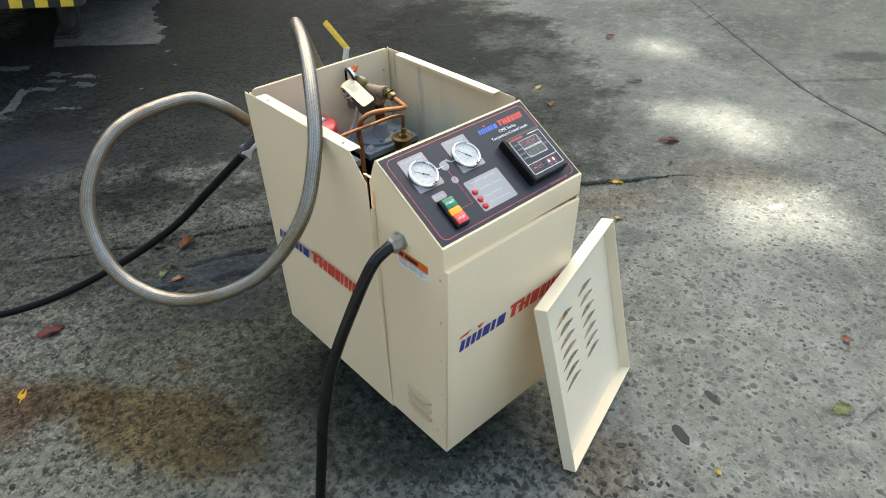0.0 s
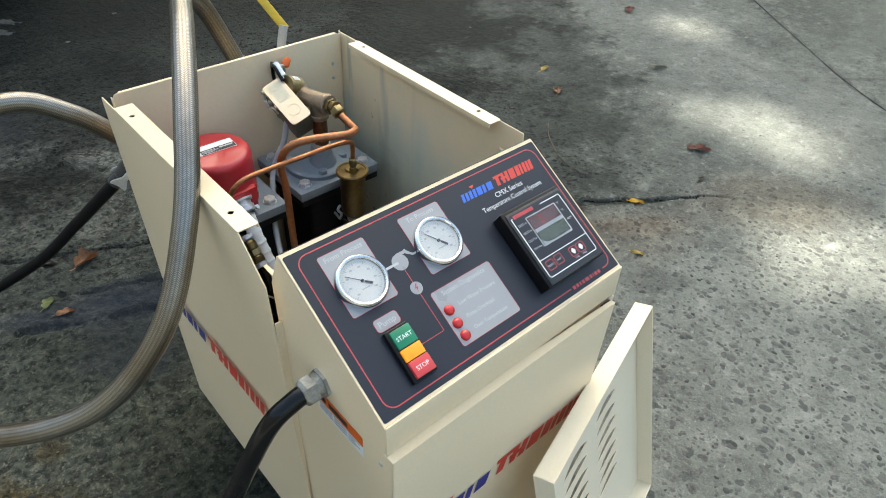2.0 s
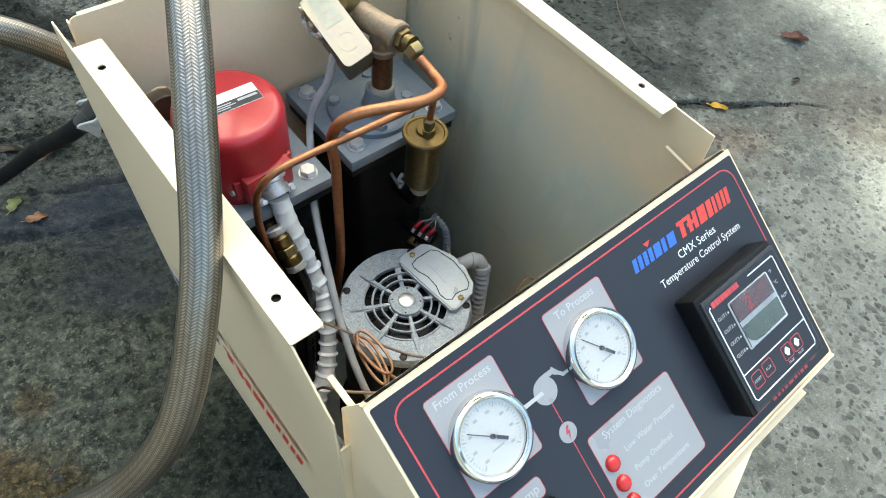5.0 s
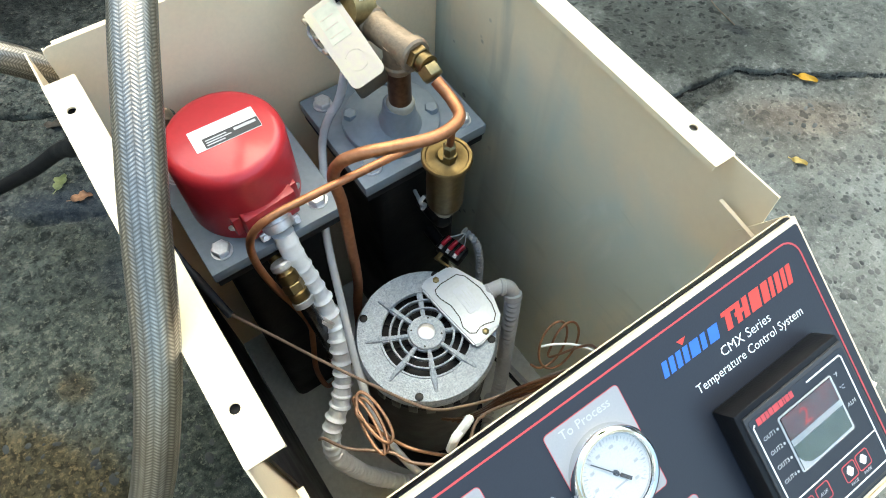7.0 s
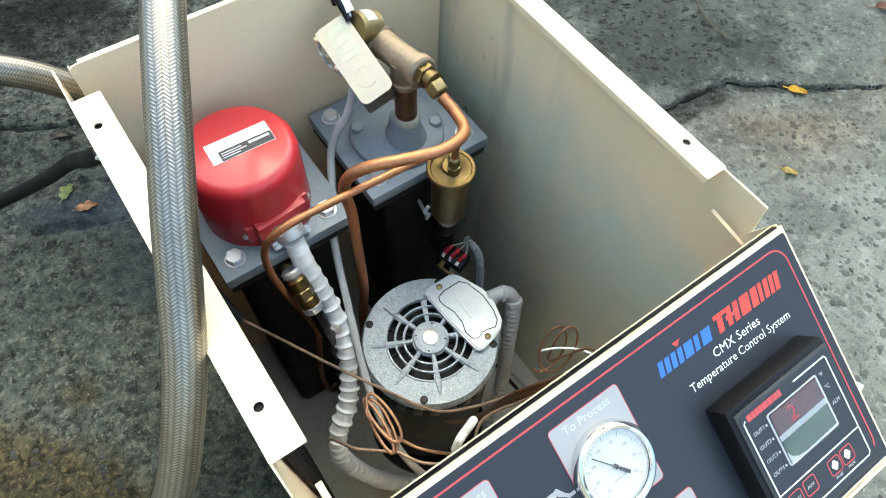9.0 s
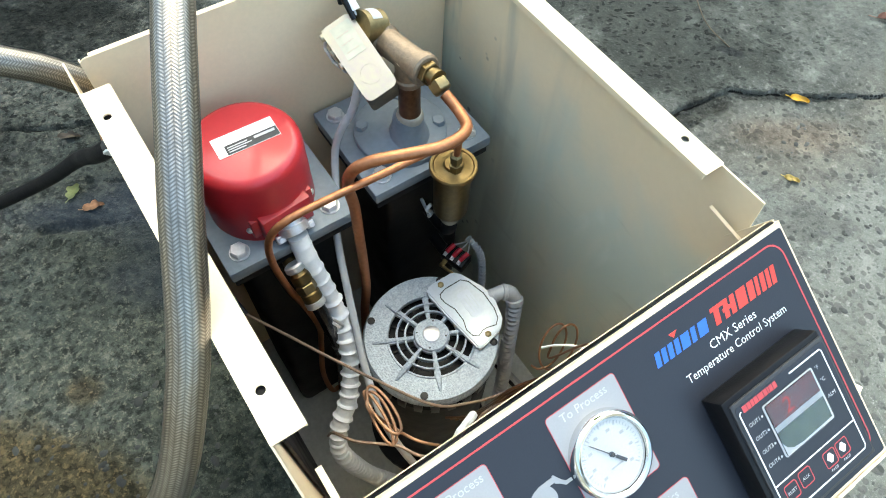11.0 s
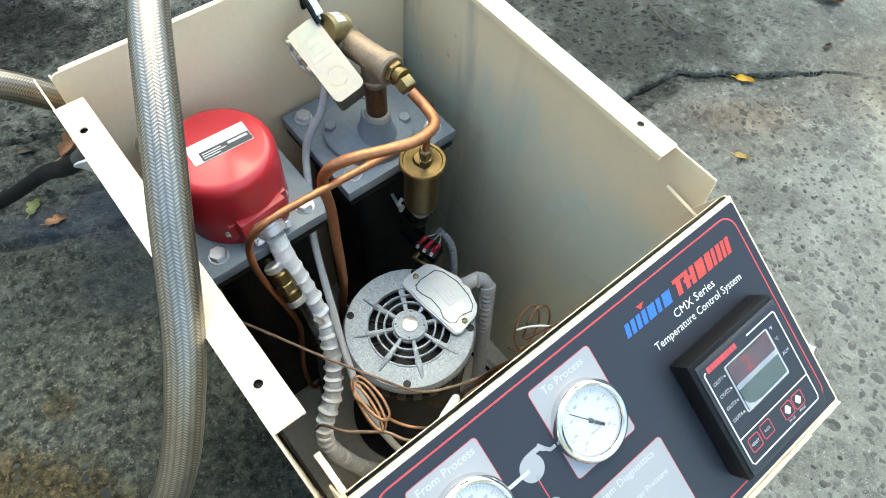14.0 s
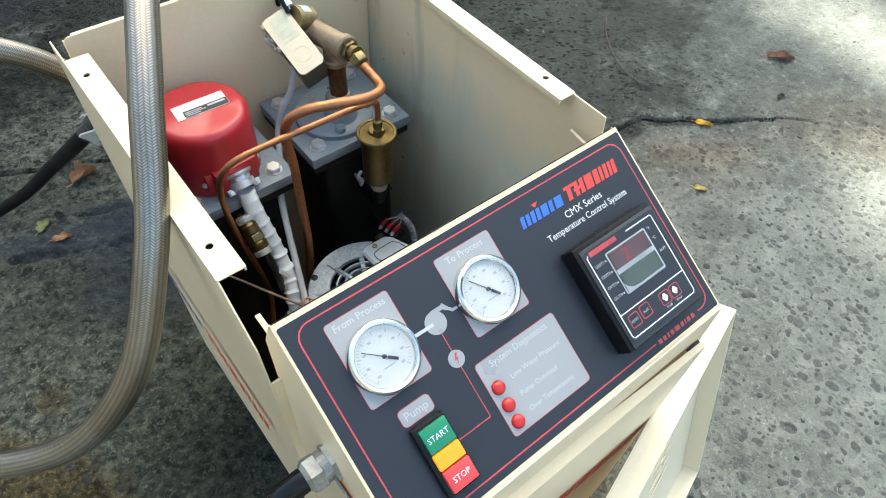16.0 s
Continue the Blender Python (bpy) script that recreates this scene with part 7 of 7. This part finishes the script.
leaf("leaf", "dark red fallen leaf beside white flecks", -0.512, 1.160, -10, 0.075, 0.6, LEAF_RED, 3, 0.2)
leaf("leaf", "tiny yellow fallen leaf", -0.645, 0.955, 60, 0.035, 0.7, LEAF_YELLOW)
leaf("leaf", "dull green lobed leaf on concrete", 0.875, -0.535, -20, 0.055, 0.7, LEAF_GREEN, 3, 0.15)
leaf("leaf", "small pale leaf bit on concrete", 0.475, -0.415, 70, 0.02, 0.6, LEAF_PALE)
leaf("leaf", "pinkish fallen leaf on concrete", 1.14, -0.44, 50, 0.035, 0.6, LEAF_BROWN)
# dark flat chips set in the concrete
for x, y, a, sx, sy in ((0.5095, -0.2975, -113, 0.034, 0.014), (0.6715, -0.2905, -108, 0.030, 0.011), (0.376, -0.2165, -44, 0.015, 0.007)):
    bm = bmesh.new()
    n = 12
    flat(bm, [(sx * math.cos(2 * math.pi * k / n) * (1 + 0.12 * math.sin(5 * k)), sy * math.sin(2 * math.pi * k / n) * (1 + 0.12 * math.cos(3 * k))) for k in range(n)], (), 0.004, pose(x, y, -0.0028, 0, 0, a))
    ob = link("stone_chip", bm, material("dark_chip", (0.030, 0.031, 0.032), 0.8, vary=0.2, scale=30), False)
    tagged(ob, "flat dark stone chip set in the concrete", "stone")
# twig
bm = bmesh.new()
tube(bm, [(1.561, 1.038, 0.003), (1.498, 0.982, 0.005), (1.451, 0.921, 0.005), (1.403, 0.836, 0.004), (1.391, 0.745, 0.002)], 0.0015, 6, 5)
tagged(link("twig", bm, BARK, True), "thin bent twig lying on the concrete", "twig")

# aggregate standing out of the worn paste
rng = random.Random(4)
verts, faces = [], []
N_PEB = 3600
px = np.array([rng.uniform(-1.0, 2.6) for _ in range(N_PEB)])
py = np.array([rng.uniform(-0.85, 1.9) for _ in range(N_PEB)])
pz = ground_height(px, py)
side_of_joint = py - np.interp(px, [p[0] for p in JOINT], [p[1] for p in JOINT])
for i in range(N_PEB):
    if (px[i] < 0.3 and py[i] > 0.1) or (side_of_joint[i] > -0.06 and rng.random() < 0.8):
        continue
    r = 0.0040 + 0.0085 * rng.random() ** 2.2
    if side_of_joint[i] > -0.02:
        r *= 0.75
    e, a0, n = rng.uniform(0.5, 0.95), rng.uniform(0, math.pi), 8
    h = 0.0007 + 0.0005 * rng.random()
    o = len(verts)
    ring = [(r * math.cos(2 * math.pi * k / n) * rng.uniform(0.8, 1.1), r * e * math.sin(2 * math.pi * k / n) * rng.uniform(0.8, 1.1)) for k in range(n)]
    c, s = math.cos(a0), math.sin(a0)
    for f, z in ((1.0, -0.002), (0.75, h * 0.75)):
        for x, y in ring:
            verts.append((px[i] + (x * c - y * s) * f, py[i] + (x * s + y * c) * f, pz[i] + z))
    verts.append((px[i], py[i], pz[i] + h))
    for k in range(n):
        faces.append((o + k, o + (k + 1) % n, o + n + (k + 1) % n, o + n + k))
        faces.append((o + n + k, o + n + (k + 1) % n, o + 2 * n))
me = bpy.data.meshes.new("pebbles")
me.from_pydata(verts, [], faces)
me.materials.append(material("pebble", (0.082, 0.086, 0.080), 0.85, vary=0.2, scale=60, grain=300, island=True))
me.shade_smooth()
tagged(new("pebbles", me), "grey and dark pebbles set in the worn concrete", "stones", kind="stuff")

# darker rounded stones packed in the wet side
rng = random.Random(21)
verts, faces = [], []
N_GR = 2300
px = np.array([rng.uniform(-1.0, 0.40) for _ in range(N_GR)])
py = np.array([rng.uniform(-0.55, 1.40) for _ in range(N_GR)])
# crumbs lying in the chipped hollow
cx_ = np.array([rng.uniform(1.06, 1.62) for _ in range(260)])
cy_ = np.interp(cx_, [p[0] for p in JOINT], [p[1] for p in JOINT]) - np.array([rng.uniform(0.004, 0.045) for _ in range(260)]) * np.interp(cx_, LEDGE_X, LEDGE_W) / 0.045
px, py = np.concatenate([px, cx_]), np.concatenate([py, cy_])
pz = ground_height(px, py)
for i in range(N_GR + 260):
    if i < N_GR and -0.45 < px[i] < 0.25 and 0.74 < py[i] < 1.30:
        continue                             # the wet hollow holds no loose stones
    r = 0.0035 + 0.0090 * rng.random() ** 2.4 if i < N_GR else rng.uniform(0.0018, 0.0050)
    e, a0, n = rng.uniform(0.55, 0.95), rng.uniform(0, math.pi), 9
    h = 0.0007 + 0.0010 * rng.random()
    o = len(verts)
    ring = [(r * math.cos(2 * math.pi * k / n) * rng.uniform(0.8, 1.1), r * e * math.sin(2 * math.pi * k / n) * rng.uniform(0.8, 1.1)) for k in range(n)]
    c, s = math.cos(a0), math.sin(a0)
    for f, z in ((1.0, -0.003), (0.8, h * 0.7)):
        for x, y in ring:
            verts.append((px[i] + (x * c - y * s) * f, py[i] + (x * s + y * c) * f, pz[i] + z))
    verts.append((px[i], py[i], pz[i] + h))
    for k in range(n):
        faces.append((o + k, o + (k + 1) % n, o + n + (k + 1) % n, o + n + k))
        faces.append((o + n + k, o + n + (k + 1) % n, o + 2 * n))
me = bpy.data.meshes.new("gravel")
me.from_pydata(verts, [], faces)
me.materials.append(material("wet_stone", (0.036, 0.038, 0.033), 0.85, vary=0.25, scale=60, grain=300, island=True))
me.shade_smooth()
tagged(new("gravel", me), "dark rounded stones packed in the wet concrete", "stones", kind="stuff")

# pale worn patch of newer concrete, far behind
rng = random.Random(31)
corner = [(0.30, 3.80), (0.47, 3.66), (0.62, 3.52), (0.78, 3.38), (0.84, 3.50), (0.93, 3.72), (0.98, 3.95), (1.15, 4.30), (1.28, 4.75), (1.0, 5.1), (0.75, 4.9), (0.55, 4.4)]
ragged = []
for i, ((xa, ya), (xb, yb)) in enumerate(zip(corner, corner[1:] + corner[:1])):
    for k in range(7):
        w = 0.004 if i < 3 else 0.035
        ragged.append((xa + (xb - xa) * k / 7 + rng.uniform(-w, w), ya + (yb - ya) * k / 7 + rng.uniform(-w, w)))
bm = bmesh.new()
flat(bm, ragged, (), 0.006, pose(0, 0, -0.001))
patch = link("concrete_patch", bm, material("pale_patch_concrete", (0.135, 0.136, 0.128), 0.85, vary=0.42, scale=9, grain=60, bump=0.4), False)
tagged(patch, "pale patch of newer concrete in the dark yard", "pavement", kind="structure")
FLECKS = [(0.01, 3.59, 0.12, 0.4, -42), (0.17, 3.31, 0.075, 0.45, -42), (0.27, 3.16, 0.085, 0.45, -42), (0.22, 3.06, 0.07, 0.5, -42), (0.13, 3.22, 0.05, 0.5, -42), (0.05, 3.14, 0.08, 0.4, -42), (-0.09, 3.10, 0.19, 0.18, 57), (0.06, 2.80, 0.07, 0.25, -42), (0.76, 3.24, 0.02, 0.7, 0), (0.70, 3.0, 0.013, 0.8, 0), (0.42, 2.79, 0.014, 0.7, 0), (0.911, -0.5895, 0.050, 0.06, -6)]
rng = random.Random(9)
for cx, cy, s, thin, turn in FLECKS:
    bm = bmesh.new()
    n = 26
    out = []
    for k in range(n):
        a = 2 * math.pi * k / n
        w = rng.uniform(0.55, 1.15)
        out.append((s * math.cos(a) * w, thin * s * (math.sin(a) * w + 0.35 * math.sin(3 * a + cx * 9))))
    flat(bm, out, (), 0.004, pose(cx, cy, -0.0022, 0, 0, turn))
    ob = link("concrete_patch", bm, patch.data.materials[0], False)
    tagged(ob, "small pale patch of worn concrete", "pavement", kind="structure")

# ---------------------------------------------------------------- lorry parked behind: bumper and support leg in view, the rest added
truck = thing("lorry", "dark lorry with a yellow and black striped bumper", "truck", (-0.6, 4.6, 0.0))
TK = pose(0.25, 2.79, 0, 0, 0, -38)
bm = bmesh.new()
box(bm, -2.4, 0.02, 0.0, 0.07, 0.45, 0.61, 0.008, TK)
bumper = part("bumper", bm, TRUCK_DARK, truck)
for k in range(20):
    bm = bmesh.new()
    u = -0.01 - 0.115 * k
    flat(bm, [(u - 0.062, 0.455), (u - 0.005, 0.455), (u + 0.02, 0.605), (u - 0.037, 0.605)], (), 0.003, TK @ pose(0, 0, 0, 90))
    part("stripe", bm, YELLOW, bumper, "yellow warning stripe")
# unseen body, added tall and deep to keep sky light off the rear ground
bm = bmesh.new()
box(bm, -2.45, 0.03, 0.08, 6.0, 0.75, 2.7, 0.03, TK)
box(bm, -2.2, 0.0, 0.05, 5.5, 0.50, 0.78, 0.01, TK)
part("body", bm, TRUCK_DARK, truck)
for u in (-0.22, -2.1):
    for v in (2.2, 4.6):
        bm = bmesh.new()
        a, c = TK @ Vector((u - 0.12, v, 0.40)), TK @ Vector((u + 0.12, v, 0.40))
        lathe(bm, a, c, [(0, 0.30), (0.02, 0.385), (0.05, 0.402), (0.19, 0.402), (0.22, 0.385), (0.24, 0.30)], 40)
        w = part("wheel", bm, TYRE, truck)
        bm = bmesh.new()
        lathe(bm, a, c, [(-0.004, 0.10), (0.0, 0.22), (0.244, 0.22), (0.248, 0.10)], 28)
        part("rim", bm, TRUCK_DARK, w)
for u in (-0.56, -2.0):
    bm = bmesh.new()
    rod(bm, TK @ Vector((u, 1.02, 0.03)), TK @ Vector((u, 1.02, 0.52)), 0.03, 16)
    box(bm, u - 0.07, u + 0.07, 0.95, 1.09, -0.002, 0.03, 0.008, TK)
    tube(bm, [TK @ Vector(p) for p in ((u + 0.02, 1.0, 0.30), (u + 0.10, 0.98, 0.26), (u + 0.11, 0.97, 0.12), (u + 0.04, 0.96, 0.03))], 0.014, 10)
    part("support_leg", bm, TRUCK_DARK, truck, "grimy support leg")
bm = bmesh.new()
rod(bm, TK @ Vector((-2.2, 2.2, 0.40)), TK @ Vector((0.0, 2.2, 0.40)), 0.06)
rod(bm, TK @ Vector((-1.9, 2.2, 0.40)), TK @ Vector((-1.9, 2.2, 0.8)), 0.05)
rod(bm, TK @ Vector((-0.4, 2.2, 0.40)), TK @ Vector((-0.4, 2.2, 0.8)), 0.05)
rod(bm, TK @ Vector((-0.4, 4.6, 0.40)), TK @ Vector((-0.4, 4.6, 0.8)), 0.05)
rod(bm, TK @ Vector((-2.2, 4.6, 0.40)), TK @ Vector((0.0, 4.6, 0.40)), 0.06)
for u in (-2.0, -0.1):
    box(bm, u - 0.03, u + 0.03, 0.03, 0.3, 0.46, 0.78, 0.005, TK)
part("axle", bm, TRUCK_DARK, truck)

# ---------------------------------------------------------------- unseen walls, added to block bright sky near the horizon
WALL = material("sky_block_render", (0.13, 0.135, 0.12), 0.9, vary=0.25, scale=0.6, grain=20, bump=0.4, dist=0.02)
for name, x0, x1, y0, y1 in (("sky_block_north", -12.3, 17.3, 19.0, 19.3), ("sky_block_south", -12.3, 17.3, -15.3, -15.0), ("sky_block_west", -12.3, -12.0, -15.0, 19.0), ("sky_block_east", 17.0, 17.3, -15.0, 19.0)):
    bm = bmesh.new()
    box(bm, x0, x1, y0, y1, -0.05, 3.2 if name == "sky_block_south" else 6.5, 0.02)
    tagged(link(name, bm, WALL, False), "plain unseen wall added to block the low sky", "wall", kind="structure")

# ---------------------------------------------------------------- the tree whose crown shades the yard
CROWN_H = 14.0
SHIFT = Vector((SUN_DIR.x, SUN_DIR.y, 0)) / SUN_DIR.z
GAPS = [(2.21, 0.50, 0.17), (2.15, 0.66, 0.09), (2.15, 0.36, 0.11), (1.70, -0.04, 0.17), (1.62, 0.06, 0.08), (2.90, 1.25, 0.11), (2.35, -0.40, 0.13)]
tree = thing("tree", "broad leafy tree that shades the yard", "tree", (11.0, 13.5, 0.0))
bm = bmesh.new()
tube(bm, [(11.0, 13.5, -0.2), (10.9, 13.3, 3.0), (10.6, 12.8, 6.5), (10.0, 12.0, 10.0), (9.4, 11.2, 13.4)], 0.3, 16, 6, radius=lambda s: 0.45 - 0.024 * s)
for tx, ty, tz in ((6.5, 8.0, 14.2), (7.5, 13.5, 14.6), (11.5, 9.0, 14.6), (8.0, 10.5, 14.9)):
    tube(bm, [(10.2, 12.2, 9.4), ((10.2 + tx) / 2, (12.2 + ty) / 2, 12.6), (tx, ty, tz)], 0.1, 10, 6, radius=lambda s: max(0.02, 0.17 - 0.022 * s))
part("trunk", bm, BARK, tree)
rng = random.Random(12)
verts, faces = [], []
for i in range(26000):
    gx, gy = rng.uniform(-2.6, 5.6), rng.uniform(-2.8, 6.2)
    z = CROWN_H + rng.uniform(-0.5, 0.9)
    edge = ((gx - 1.5) / 4.2) ** 2 + ((gy - 1.7) / 4.6) ** 2
    if edge > 1 - 0.25 * rng.random():
        continue
    s = rng.uniform(0.09, 0.17)
    near = min(math.hypot(gx - a, gy - b) - r - s * 0.55 for a, b, r in GAPS)
    # leaves thin out towards a gap, so that its edge is ragged
    if rng.random() > (near + 0.06) / 0.20:
        continue
    c = Vector((gx, gy, 0)) + SHIFT * z + Vector((0, 0, z))
    q = Euler((rng.uniform(-0.7, 0.7), rng.uniform(-0.7, 0.7), rng.uniform(0, 6.28))).to_matrix()
    o = len(verts)
    for u, v in ((-1, 0), (-0.4, -0.5), (0.4, -0.45), (1, 0), (0.4, 0.45), (-0.4, 0.5)):
        verts.append(tuple(c + q @ Vector((u * s, v * s, 0.12 * s * abs(v)))))
    faces.append((o, o + 1, o + 2, o + 3, o + 4, o + 5))
me = bpy.data.meshes.new("crown")
me.from_pydata(verts, [], faces)
me.materials.append(FOLIAGE)
crown = new("crown", me)
crown.parent = tree
crown.matrix_parent_inverse = tree.matrix_basis.inverted()
